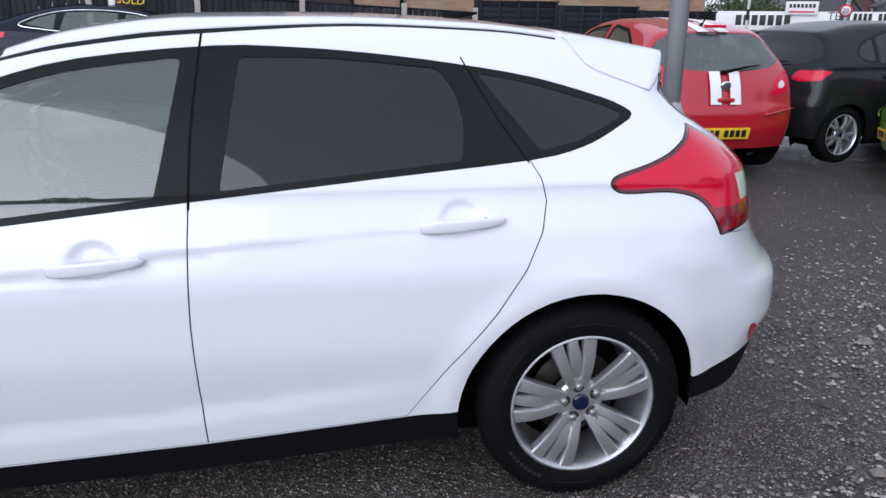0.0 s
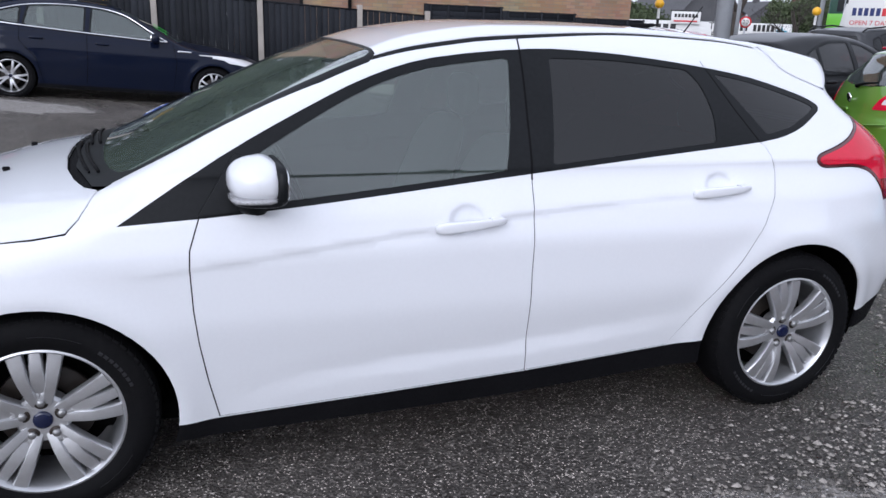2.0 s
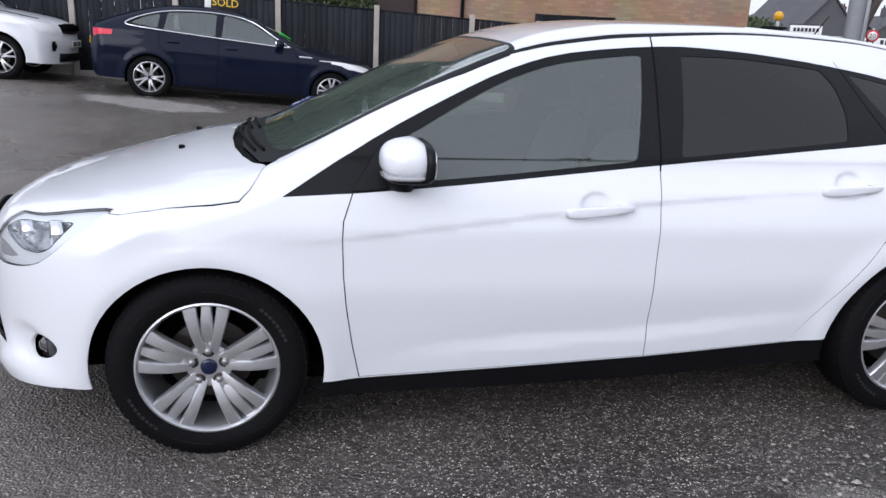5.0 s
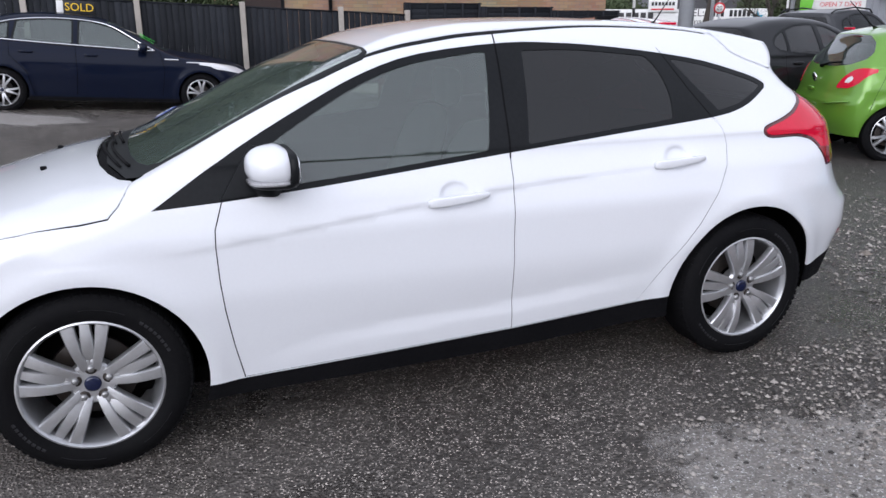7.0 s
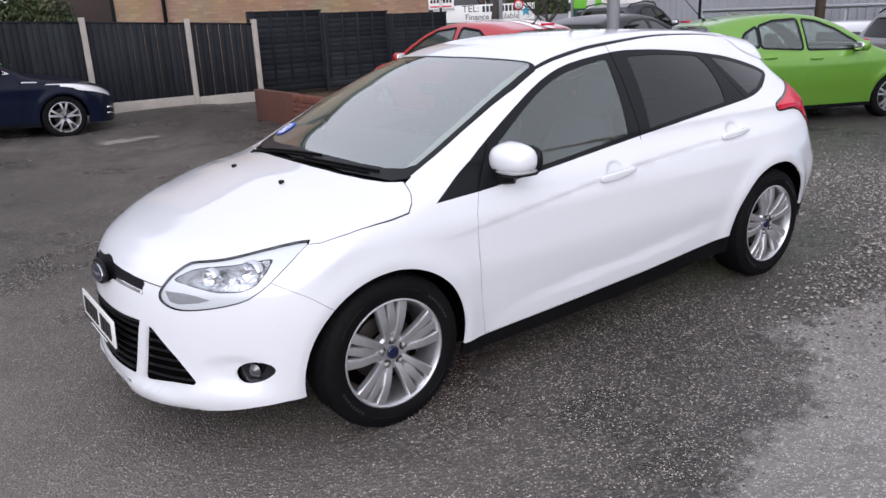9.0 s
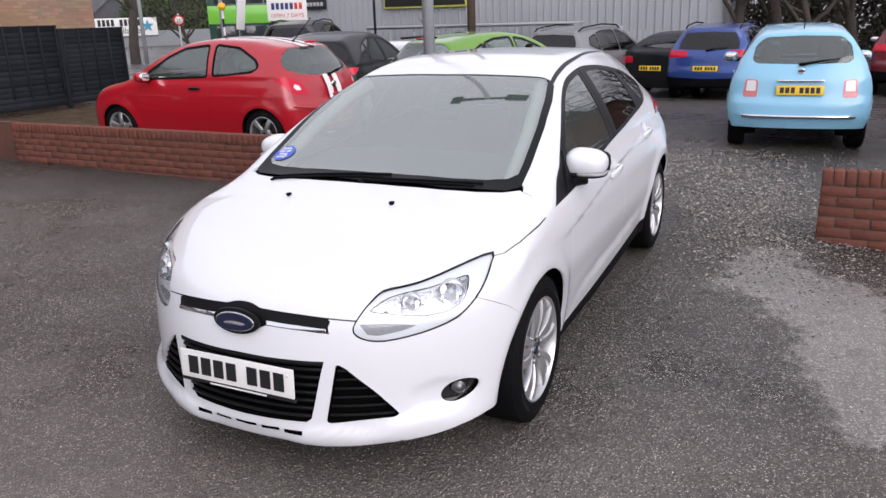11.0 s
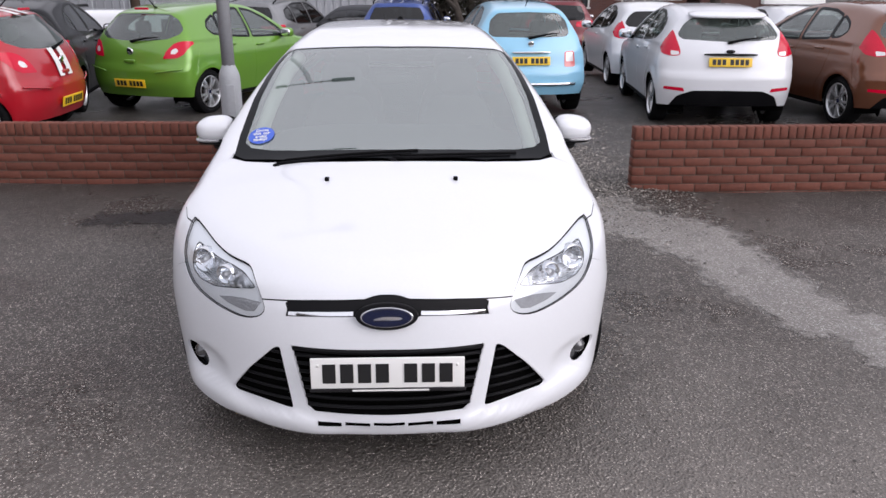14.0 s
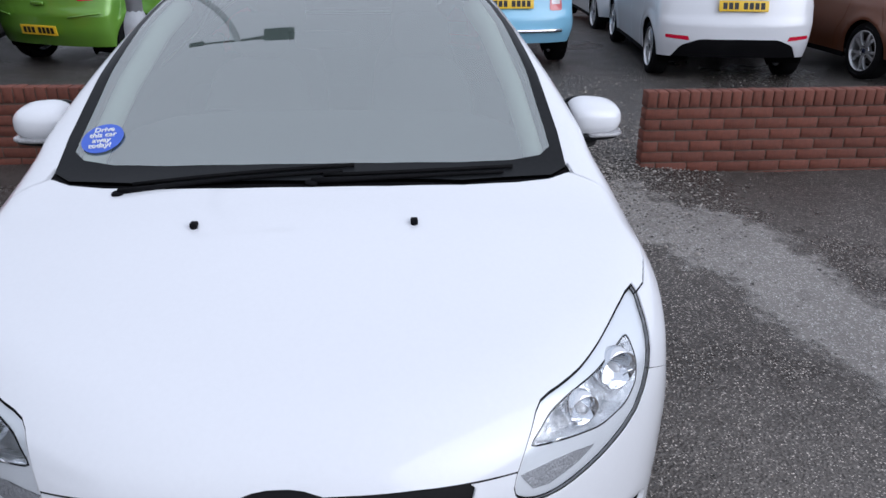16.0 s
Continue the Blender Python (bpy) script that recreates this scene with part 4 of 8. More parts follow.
def focus_car(m, step, label, group=""):
    sh = focus_shell(step)
    car = thing("hatchback_car", label, "car", None, group)
    sh.whole("body_shell", ("body",), WHITE, car, "white painted body with roof and wings", lip=0.012)
    sh.whole("bonnet", "bonnet", WHITE, car, "white bonnet", lip=0.012)
    sh.whole("front_bumper", "front_bumper", WHITE, car, "white front bumper", lip=0.012)
    sh.whole("rear_bumper", "rear_bumper", WHITE, car, lip=0.01)
    sh.whole("rear_valance", "rear_valance", PLASTIC, car, "black plastic lower bumper", lip=0.01)
    sh.pair("sill", "sill", PLASTIC, car, "black plastic sill", lip=0.012)
    sh.whole("windscreen", "windscreen", SCREEN, car, "clear curved windscreen", offset=-0.002)
    sh.whole("windscreen_surround", "screen_edge", TRIM, car, offset=-0.001)
    sh.whole("scuttle_cowl", "cowl", PLASTIC, car, "black plastic cowl below the windscreen", offset=-0.012)
    sh.whole("rear_screen", "rear_screen", PRIVACY, car, offset=-0.002)
    sh.pair("roof_strip", "roof_strip", TRIM, car, "dark grey roof strip", offset=-0.004)
    sh.pair("window_surround", "window_frame", TRIM, car, "satin black window surround", lip=0.006, offset=-0.002)
    sh.whole("panel_seal", "gap", RUBBER, car, "dark seal in the panel gaps", offset=-0.0035)
    sh.whole("inner_panel", ("body", "bonnet", "front_bumper", "rear_bumper", "rear_valance", "sill", "cowl", "screen_edge", "window_frame", "front_door", "rear_door", "gap", "roof_strip"), DARK, car, offset=-0.022)
    for flip, s in ((False, 1), (True, -1)):
        door = part("front_door", sh.panel("front_door", flip=flip, lip=0.012), WHITE, car, "white front door")
        part("window_pane", sh.panel("front_glass", flip=flip, offset=-0.005), GLASS, door, "clear side window")
        rear = part("rear_door", sh.panel("rear_door", flip=flip, lip=0.012), WHITE, car, "white rear door")
        part("window_pane", sh.panel("rear_glass", flip=flip, offset=-0.005), PRIVACY, rear, "dark tinted side window")
        part("quarter_window", sh.panel("quarter_glass", flip=flip, offset=-0.004), PRIVACY, car, "dark tinted quarter window")
        for d, (y, z, rise) in ((door, (1.282, 0.836, 0.019)), (rear, (2.236, 0.908, 0.017))):
            x = float(HATCH.side(np.array(y - 0.1), np.array(z))) + 0.002
            bm = superblob((0, 0, 0), (0.011, 0.121, 0.0155), 0.45, 20, 10, taper=lambda p: Vector((p.x - 0.9 * p.y ** 2 + 0.004, p.y, p.z * (1 - 0.25 * p.y / 0.12))))
            bm = join(bm, box((0.03, 0.03, 0.02), (-0.022, -0.09, 0), 0.006), box((0.03, 0.04, 0.022), (-0.022, 0.09, 0), 0.006))
            bmesh.ops.transform(bm, matrix=Matrix.Translation((x + 0.018, y, z)) @ Matrix.Rotation(math.atan(rise / 0.24), 4, "X"), verts=bm.verts)
            ring = box((0.0216, 0.0014, 0.026), (x + 0.016, y + 0.062, z + 0.005))
            if s < 0:
                mirror_x(bm), mirror_x(ring)
            h = part("door_handle", bm, WHITE, d, "white door handle")
            part("handle_joint", ring, DARK, h)
        lamp = part("headlamp", sh.panel(("headlamp", "indicator"), flip=flip, offset=-0.012), LAMPGREY, car, "clear headlamp with chrome reflector")
        part("lamp_bowl", sh.panel("lamp_bowl", flip=flip, offset=-0.062, lip=-0.05), REFLECTOR, lamp, "grey metallised lamp bowl")
        part("bowl_rim", sh.panel("bowl_rim", flip=flip, offset=-0.011), GLOSSBLACK, lamp)
        part("indicator", sh.panel("indicator", flip=flip, offset=-0.010, thick=0.012), RIBBED, lamp)
        part("lens", sh.panel(("headlamp", "lamp_bowl", "bowl_rim", "indicator"), flip=flip), LENS_CLEAR, lamp)
        for cx, cz, r, deep in ((0.585, 0.697, 0.032, 0.030), (0.688, 0.712, 0.044, 0.034)):
            yy = float(HATCH.nose(cz)) + 0.65 * cx ** 2.34 + deep + (0.03 if cx > 0.65 else 0.012)
            cup = lathe([(0.009, 0.030), (r * 0.45, 0.022), (r * 0.8, 0.006), (r, -0.012), (r + 0.003, -0.012), (r + 0.003, 0.02)], 28, "y", at=(0, 0, 0))
            bulb = superblob((0, 0.006, 0), (0.009, 0.018, 0.009), 0.9, 14, 8)
            for b2, mat, nm in ((cup, CHROME, "reflector_cup"), (bulb, CLEARLENS, "bulb")):
                bmesh.ops.transform(b2, matrix=Matrix.Translation((cx, yy, cz)) @ Matrix.Rotation(radians(22), 4, "Z"), verts=b2.verts)
                if s < 0:
                    mirror_x(b2)
                part(nm, b2, mat, lamp)
        for k in range(5):
            u = k / 4
            fx, fz = 0.52 + 0.20 * u, 0.672 + 0.02 * u
            yy = float(HATCH.nose(fz)) + 0.65 * fx ** 2.34 + 0.030 + 0.03 * u
            fin = box((0.018, 0.004, 0.03), (fx, yy, fz), 0.001, (35, 0, 30 + 12 * (k % 2)), 1)
            if s < 0:
                mirror_x(fin)
            part("reflector_facet", fin, CHROME, lamp)
        tl = part("tail_lamp", sh.panel("tail_lamp", flip=flip, thick=0.03, offset=0.003), REDRIM, car, "red wraparound tail lamp with dark edge")
        part("lens", sh.panel("tail_lens", flip=flip, offset=0.004), REDLENS, tl, "bright red lens")
        part("lamp_band", sh.panel("tail_dark", flip=flip, offset=0.004), REDDARK, tl)
        rr = sh.panel("rear_reflector", flip=flip, offset=0.002)
        if rr:
            part("bumper_reflector", rr, REDLENS, car, "small red bumper reflector")
        tc = sh.panel("tail_clear", flip=flip, offset=0.004)
        if tc:
            part("reversing_lens", tc, CLEARLENS, tl)
        g = part("bumper_side_grille", sh.panel("side_grille", flip=flip, offset=-0.045, lip=-0.03), DARK, car, "black triangular bumper grille")
        for k in range(6):
            z = 0.305 + k * 0.034
            x1 = np.interp(z, [0.272, 0.297, 0.395, 0.49, 0.505], [0.34, 0.572, 0.50, 0.405, 0.385])
            x0 = np.interp(z, [0.272, 0.505], [0.335, 0.376])
            pts = [(s * x, float(HATCH.nose(z)) + 0.65 * x ** 2.34 + 0.028, z) for x in np.linspace(x0 + 0.006, x1 - 0.012, 6)]
            part("grille_slat", tube(pts, 0.0052, 6), SLAT, g)
        fog = part("fog_lamp", sh.panel("fog", flip=flip, offset=-0.03), GLOSSBLACK, car, "round fog lamp in black bezel")
        fl = lathe([(0.0, -0.012), (0.012, -0.010), (0.022, 0.0), (0.027, 0.004)], 28, "y", at=(0.733, -0.520, 0.356))
        bmesh.ops.rotate(fl, cent=(0.733, -0.520, 0.356), matrix=Matrix.Rotation(radians(30), 3, "Z"), verts=fl.verts)
        if s < 0:
            mirror_x(fl)
        part("fog_lens", fl, SMOKED, fog, "dark glass fog lens")
        # door mirror
        def shape(p):
            q = Vector((p.x, p.y * (1.0 if p.y < 0 else 0.75), p.z * (1 - 0.18 * p.x / 0.12) * (1 + 0.16 * min(p.y, 0.02) / 0.084)))
            q.y += 0.12 * p.x
            return q
        cap = superblob((0.888, 0.628, 0.999), (0.098, 0.084, 0.066), 0.76, 32, 18, taper=shape)
        for f in [f for f in cap.faces if f.calc_center_median().z < 0.960]:
            cap.faces.remove(f)
        low = superblob((0.888, 0.632, 0.950), (0.096, 0.084, 0.020), 0.6, 24, 8, taper=shape)
        arm = tube([(0.80, 0.58, 0.93), (0.84, 0.60, 0.925), (0.88, 0.63, 0.935)], [0.05, 0.035, 0.04], 12)
        tri = prism([(0.46, 0.893), (0.62, 0.905), (0.625, 1.04), (0.57, 1.06)], 0.012, lambda u, v, w: Vector((float(HATCH.side(np.array(u), np.array(v))) + w - 0.004, u, v)))
        ind = superblob((0.915, 0.622, 0.956), (0.073, 0.078, 0.012), 0.6, 24, 8, taper=shape)
        back = superblob((0.890, 0.678, 0.994), (0.097, 0.018, 0.064), 0.5, 24, 8, taper=lambda p: Vector((p.x, p.y + 0.12 * p.x, p.z * (1 - 0.18 * p.x / 0.12))))
        mg = superblob((0.890, 0.694, 0.994), (0.082, 0.006, 0.050), 0.5, 24, 8, taper=lambda p: Vector((p.x, p.y + 0.12 * p.x, p.z * (1 - 0.18 * p.x / 0.12))))
        pieces = [cap, join(low, arm, back), tri, ind, mg]
        if s < 0:
            pieces = [mirror_x(b) for b in pieces]
        mir = part("door_mirror", pieces[0], WHITE, car, "white door mirror on black arm")
        part("mirror_base", pieces[1], TRIM, mir)
        part("mirror_trim", pieces[2], TRIM, mir)
        part("indicator_lens", pieces[3], RIBBED, mir)
        part("mirror_glass", pieces[4], CHROME, mir)
        for yy, zz, r in ((0.006, 0.312, 0.318), (2.614, 0.333, 0.318)):
            w = thing("wheel", "", "")
            w.parent = car
            wheel(w, (s * 0.775, yy, zz), r, 0.205, 0.222, s, "triple", 0 if yy < 1 else 11)
        bm = lathe([(0.006, 0.0), (0.009, 0.004), (0.006, 0.016), (0.0, 0.018)], 12, "z", at=(0.263 * s, -0.13, 0.922))
        part("washer_nozzle", join(bm, box((0.018, 0.022, 0.012), (0.263 * s, -0.128, 0.934), 0.004)), PLASTIC, car, "black washer nozzle")
    for a, b, r, n in ((0.004, 0.290, 0.371, 0), (2.608, 0.324, 0.379, 0)):
        arch_liner(car, a, b, r, 0.5, 0.885, HATCH)
    # grilles, badge and plate on the nose
    hg = sh.whole("upper_grille", "high_grille", SLAT, car, "gloss black upper grille bar", offset=-0.006)
    sh.pair("chrome_strip", "chrome_strip", CHROME, hg, "chrome strip", offset=0.002, thick=0.01)
    oval = lambda rx, rz, y: [(rx * math.cos(a), rz * math.sin(a)) for a in [2 * math.pi * k / 40 for k in range(40)]]
    tip = radians(-8)
    nosey = lambda u, v, w, y: Vector((u, y - w + 0.14 * (v) + 0.65 * abs(u) ** 2.34, 0.640 + v))
    badge = part("badge", prism(oval(0.105, 0.047, 0), 0.012, lambda u, v, w: nosey(u, v, w, -0.838), 0.004), SLAT, car, "oval maker's badge")
    part("badge_ring", prism(oval(0.088, 0.035, 0), 0.006, lambda u, v, w: nosey(u, v, w, -0.850), 0.002), CHROME, badge)
    part("badge_field", prism(oval(0.083, 0.031, 0), 0.004, lambda u, v, w: nosey(u, v, w, -0.8555), 0.001), BADGEBLUE, badge)
    part("badge_emblem", prism(rounded([(-0.045, -0.006), (-0.01, 0.004), (0.045, 0.002), (0.045, -0.006), (0.0, -0.008)], 4), 0.002, lambda u, v, w: nosey(u, v, w, -0.859)), CHROME, badge)
    lg = sh.whole("lower_grille", "low_grille", DARK, car, "black lower grille with slats", offset=-0.05, lip=-0.033)
    for z in (0.298, 0.328, 0.358, 0.388, 0.418, 0.448, 0.478, 0.503):
        x1 = np.interp(z, [0.272, 0.29, 0.47, 0.513], [0.262, 0.287, 0.326, 0.335])
        pts = [(x, float(HATCH.nose(z)) + 0.65 * abs(x) ** 2.34 + 0.028, z) for x in np.linspace(0.006 - x1, x1 - 0.006, 12)]
        part("grille_slat", tube(pts, 0.007 if z < 0.5 else 0.012, 6), SLAT, lg)
    sh.whole("lower_slot", "slot", DARK, car, offset=-0.02)
    # front plate
    at = Matrix.Translation((0, -0.878, 0.447)) @ Matrix.Rotation(radians(-3), 4, "X")
    bm = box((0.52, 0.008, 0.111), (0, 0, 0), 0.003)
    bmesh.ops.transform(bm, matrix=at, verts=bm.verts)
    pl = part("number_plate", bm, PLATEWHITE, car, "white front number plate")
    plate_bars(pl, at, 0.52, 0.111, -1)
    for sx in (-1, 1):
        bm = lathe([(0.0, -0.006), (0.006, -0.005), (0.007, 0.0)], 12, "y", at=(sx * 0.235, 0, 0.03))
        bmesh.ops.transform(bm, matrix=at, verts=bm.verts)
        part("plate_screw", bm, PLATEWHITE, pl)
    bm = box((0.53, 0.012, 0.013), (0, 0.001, -0.062), 0.002)
    bmesh.ops.transform(bm, matrix=at, verts=bm.verts)
    hold = part("plate_holder", bm, GLOSSBLACK, pl)
    bm = box((0.26, 0.003, 0.005), (0.01, -0.007, -0.062))
    bmesh.ops.transform(bm, matrix=at, verts=bm.verts)
    part("lettering_bar", bm, PLATEWHITE, hold)
    # wipers
    def on_top(x, y, up=0.0):
        z = float(HATCH.top(y) - HATCH.crown(y) * (abs(x) / 0.7) ** 2.2)
        return Vector((x, y, z + up))
    for x0, x1, yb, yt in ((-0.50, 0.08, 0.075, 0.118), (0.0, 0.52, 0.070, 0.150)):
        pts = [on_top(x0 + (x1 - x0) * k / 8, yb + (yt - yb) * (k / 8) ** 1.6, 0.004) for k in range(9)]
        arm = join(tube(pts, [0.009, 0.008, 0.007, 0.006, 0.006, 0.005, 0.005, 0.005, 0.004], 8), superblob(on_top(x0, yb, -0.002), (0.018, 0.016, 0.009), 0.8, 14, 8))
        w = part("wiper", arm, PLASTIC, car, "black windscreen wiper")
        part("wiper_blade", tube([on_top(x0 + 0.03 + (x1 - x0) * k / 8, yb + 0.03 + (yt - yb) * (k / 8) ** 1.6, 0.004) for k in range(9)], 0.006, 6), RUBBER, w)
    # roof aerial
    part("aerial", tube([on_top(0, 2.33, -0.004), on_top(0, 2.38, 0.012), on_top(0, 2.45, 0.026)], [0.022, 0.014, 0.004], 10), PLASTIC, car, "short black roof aerial")
    # roof spoiler, standing over the rear screen
    part("roof_spoiler", roof_spoiler(), WHITE, car, "white roof spoiler")
    # cabin
    part("cabin_floor", box((1.5, 2.6, 0.06), (0, 1.3, 0.24), 0.01), DARK, car)
    part("underbody", join(box((1.0, 4.0, 0.03), (0, 1.3, 0.185), 0.01), box((1.40, 1.75, 0.06), (0, 1.3, 0.20), 0.01), box((1.1, 0.3, 0.03), (0, -0.45, 0.255), 0.01), box((1.2, 0.30, 0.03), (0, 3.08, 0.34), 0.01)), DARK, car, "dark underbody")
    sticker(car)
    part("dashboard", superblob((0, 0.50, 0.80), (0.70, 0.26, 0.15), 0.5, taper=lambda p: Vector((p.x, p.y, p.z + (0.10 * p.y / 0.26 if p.z > 0 else 0)))), CABIN, car, "dark dashboard")
    part("rear_view_mirror", superblob((0, 0.86, 1.22), (0.11, 0.018, 0.032), 0.5), TRIM, car)
    steering_wheel(car, (-0.36, 0.83, 0.83))
    for x in (-0.36, 0.36):
        seat(car, x, 1.15)
        seat(car, x, 1.95)
    for s in (1, -1):
        bm = tube([(s * 0.635, 0.27, 0.955), (s * 0.605, 0.6, 1.12), (s * 0.56, 0.88, 1.25), (s * 0.52, 1.05, 1.31)], [0.03, 0.034, 0.036, 0.036], 8)
        part("pillar_trim", bm, CABINLIGHT, car, "pale inner pillar trim")
    part("headlining", box((0.86, 1.0, 0.02), (0, 1.72, 1.385), 0.008), CABINLIGHT, car)
    car.matrix_world = m
    return car


hero = focus_car(Matrix.Identity(4), 0.022, "white five-door hatchback parked on wet asphalt")

# ---- ground ----
def asphalt(name, dark, light, wet_low, wet_high, stones=1.0, forecourt=False, fade=False):
    """Worn wet asphalt: stone speckle, large stains and patches that hold water."""
    m = bpy.data.materials.new(name)
    m.use_nodes = True
    nt = m.node_tree
    p = nt.nodes["Principled BSDF"]
    tc = nt.nodes.new("ShaderNodeTexCoord")

    def noise_node(scale, detail=5, rough=0.6):
        n = nt.nodes.new("ShaderNodeTexNoise")
        n.inputs["Scale"].default_value, n.inputs["Detail"].default_value, n.inputs["Roughness"].default_value = scale, detail, rough
        nt.links.new(tc.outputs["Object"], n.inputs["Vector"])
        return n.outputs[0]

    def span(v, a, b, c, d):
        r = nt.nodes.new("ShaderNodeMapRange")
        for i, x in zip((1, 2, 3, 4), (a, b, c, d)):
            r.inputs[i].default_value = x
        nt.links.new(v, r.inputs[0])
        return r.outputs[0]

    def blend(fac, a, b):
        x = nt.nodes.new("ShaderNodeMix")
        x.data_type = "RGBA"
        nt.links.new(fac, x.inputs[0])
        for i, c in ((6, a), (7, b)):
            if isinstance(c, tuple):
                x.inputs[i].default_value = (*c, 1)
            else:
                nt.links.new(c, x.inputs[i])
        return x.outputs[2]
    vor = nt.nodes.new("ShaderNodeTexVoronoi")
    vor.inputs["Scale"].default_value = 95
    nt.links.new(tc.outputs["Object"], vor.inputs["Vector"])
    bw = nt.nodes.new("ShaderNodeRGBToBW")
    nt.links.new(vor.outputs["Color"], bw.inputs[0])
    stone = span(bw.outputs[0], 0.66, 0.86, 0, 0.6 * stones)
    base = blend(span(noise_node(1.1), 0.35, 0.68, 0, 1), dark, tuple(0.5 * a + 0.5 * b for a, b in zip(dark, light)))
    base = blend(span(noise_node(34, 7, 0.75), 0.45, 0.75, 0, 0.55), base, light)
    base = blend(stone, base, tuple(min(1, c * 2.0) for c in light))
    fleck = nt.nodes.new("ShaderNodeTexVoronoi")
    fleck.inputs["Scale"].default_value = 210
    nt.links.new(tc.outputs["Object"], fleck.inputs["Vector"])
    fbw = nt.nodes.new("ShaderNodeRGBToBW")
    nt.links.new(fleck.outputs["Color"], fbw.inputs[0])
    base = blend(span(fbw.outputs[0], 0.81, 0.85, 0, 0.95 * stones), base, tuple(min(1, c * 5.5) for c in light))
    base = blend(span(noise_node(5.5, 6, 0.7), 0.52, 0.70, 0, 0.45), base, tuple(c * 0.55 for c in dark))
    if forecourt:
        # Tone by position: paler towards the front, darker in two steps towards the back.
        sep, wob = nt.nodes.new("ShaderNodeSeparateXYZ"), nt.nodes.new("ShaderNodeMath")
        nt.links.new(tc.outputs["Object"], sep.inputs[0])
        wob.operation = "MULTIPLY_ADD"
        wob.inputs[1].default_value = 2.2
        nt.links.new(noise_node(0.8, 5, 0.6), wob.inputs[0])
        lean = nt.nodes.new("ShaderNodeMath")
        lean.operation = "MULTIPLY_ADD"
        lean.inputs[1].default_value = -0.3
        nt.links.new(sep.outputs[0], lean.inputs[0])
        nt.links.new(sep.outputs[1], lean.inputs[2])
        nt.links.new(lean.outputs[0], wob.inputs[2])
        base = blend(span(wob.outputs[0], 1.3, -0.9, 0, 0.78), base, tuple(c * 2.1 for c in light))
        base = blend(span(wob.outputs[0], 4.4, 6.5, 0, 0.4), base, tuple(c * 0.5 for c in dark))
        back_tone = nt.nodes.new("ShaderNodeMath")
        back_tone.operation = "MULTIPLY_ADD"
        back_tone.inputs[1].default_value = 1.6
        nt.links.new(noise_node(1.3, 6, 0.65), back_tone.inputs[0])
        nt.links.new(sep.outputs[1], back_tone.inputs[2])
        base = blend(span(back_tone.outputs[0], 2.7, 3.5, 0, 0.32), base, tuple(c * 0.5 for c in dark))
    nt.links.new(base, p.inputs["Base Color"])
    if fade:
        inset, add = nt.nodes.new("ShaderNodeAttribute"), nt.nodes.new("ShaderNodeMath")
        inset.attribute_name = "inset"
        add.operation = "MULTIPLY_ADD"
        add.inputs[1].default_value = 0.5
        nt.links.new(noise_node(7, 7, 0.7), add.inputs[0])
        nt.links.new(inset.outputs["Fac"], add.inputs[2])
        nt.links.new(span(add.outputs[0], 0.26, 0.38, 0, 0.85), p.inputs["Alpha"])
    p.inputs["Specular IOR Level"].default_value = 0.4
    wet = noise_node(0.55, 6, 0.62)
    nt.links.new(span(wet, 0.38, 0.62, wet_low, wet_high), p.inputs["Roughness"])
    b1, b2 = nt.nodes.new("ShaderNodeBump"), nt.nodes.new("ShaderNodeBump")
    b1.inputs["Strength"].default_value, b1.inputs["Distance"].default_value = 1.0, 0.008
    b2.inputs["Strength"].default_value, b2.inputs["Distance"].default_value = 0.5, 0.02
    nt.links.new(vor.outputs["Distance"], b1.inputs["Height"])
    nt.links.new(noise_node(26, 8, 0.7), b2.inputs["Height"])
    nt.links.new(b2.outputs[0], b1.inputs["Normal"])
    nt.links.new(b1.outputs[0], p.inputs["Normal"])
    return m


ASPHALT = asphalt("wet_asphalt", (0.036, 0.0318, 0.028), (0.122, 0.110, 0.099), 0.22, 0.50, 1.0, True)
WORN = asphalt("worn_pale_asphalt", (0.235, 0.217, 0.20), (0.35, 0.328, 0.305), 0.26, 0.55, 0.7, False, True)
TARPATCH = asphalt("tar_patch", (0.018, 0.018, 0.019), (0.045, 0.044, 0.043), 0.28, 0.5, 0.6, False, True)


def ease(v, a, b):
    t = np.clip((np.asarray(v, float) - a) / (b - a), 0, 1)
    return t * t * (3 - 2 * t)


RISE = curve((-30, 0.0), (1.2, 0.0), (2.0, 0.012), (2.6, 0.018), (3.1, 0.05), (3.5, 0.066), (4.5, 0.05), (7.0, 0.0), (40, 0.0))


def ground_z(x, y):
    """Height of the ground: a low hump across the gap in the wall, a slope up along the fence."""
    rise = 0.013 * np.clip(-x - 2.2, 0, 5) * ease(y, 0.5, 3.0) * (1 - ease(y, 3.6, 4.6)) + RISE(y) * ease(x, -2.8, -0.8) * (1 - 1.35 * ease(x, 1.75, 2.7) * ease(y, 1.8, 2.8) * (1 - ease(y, 4.0, 6.5)))
    slope = 0.0625 * np.clip(0.95 - y, 0, 8) * ease(-x, 5.5, 9.0)
    dip = -0.05 * ease(y, 4.5, 8.0) - 0.28 * ease(y, 10.5, 17.0) * ease(x, -9.0, -5.0)
    return rise + slope + dip


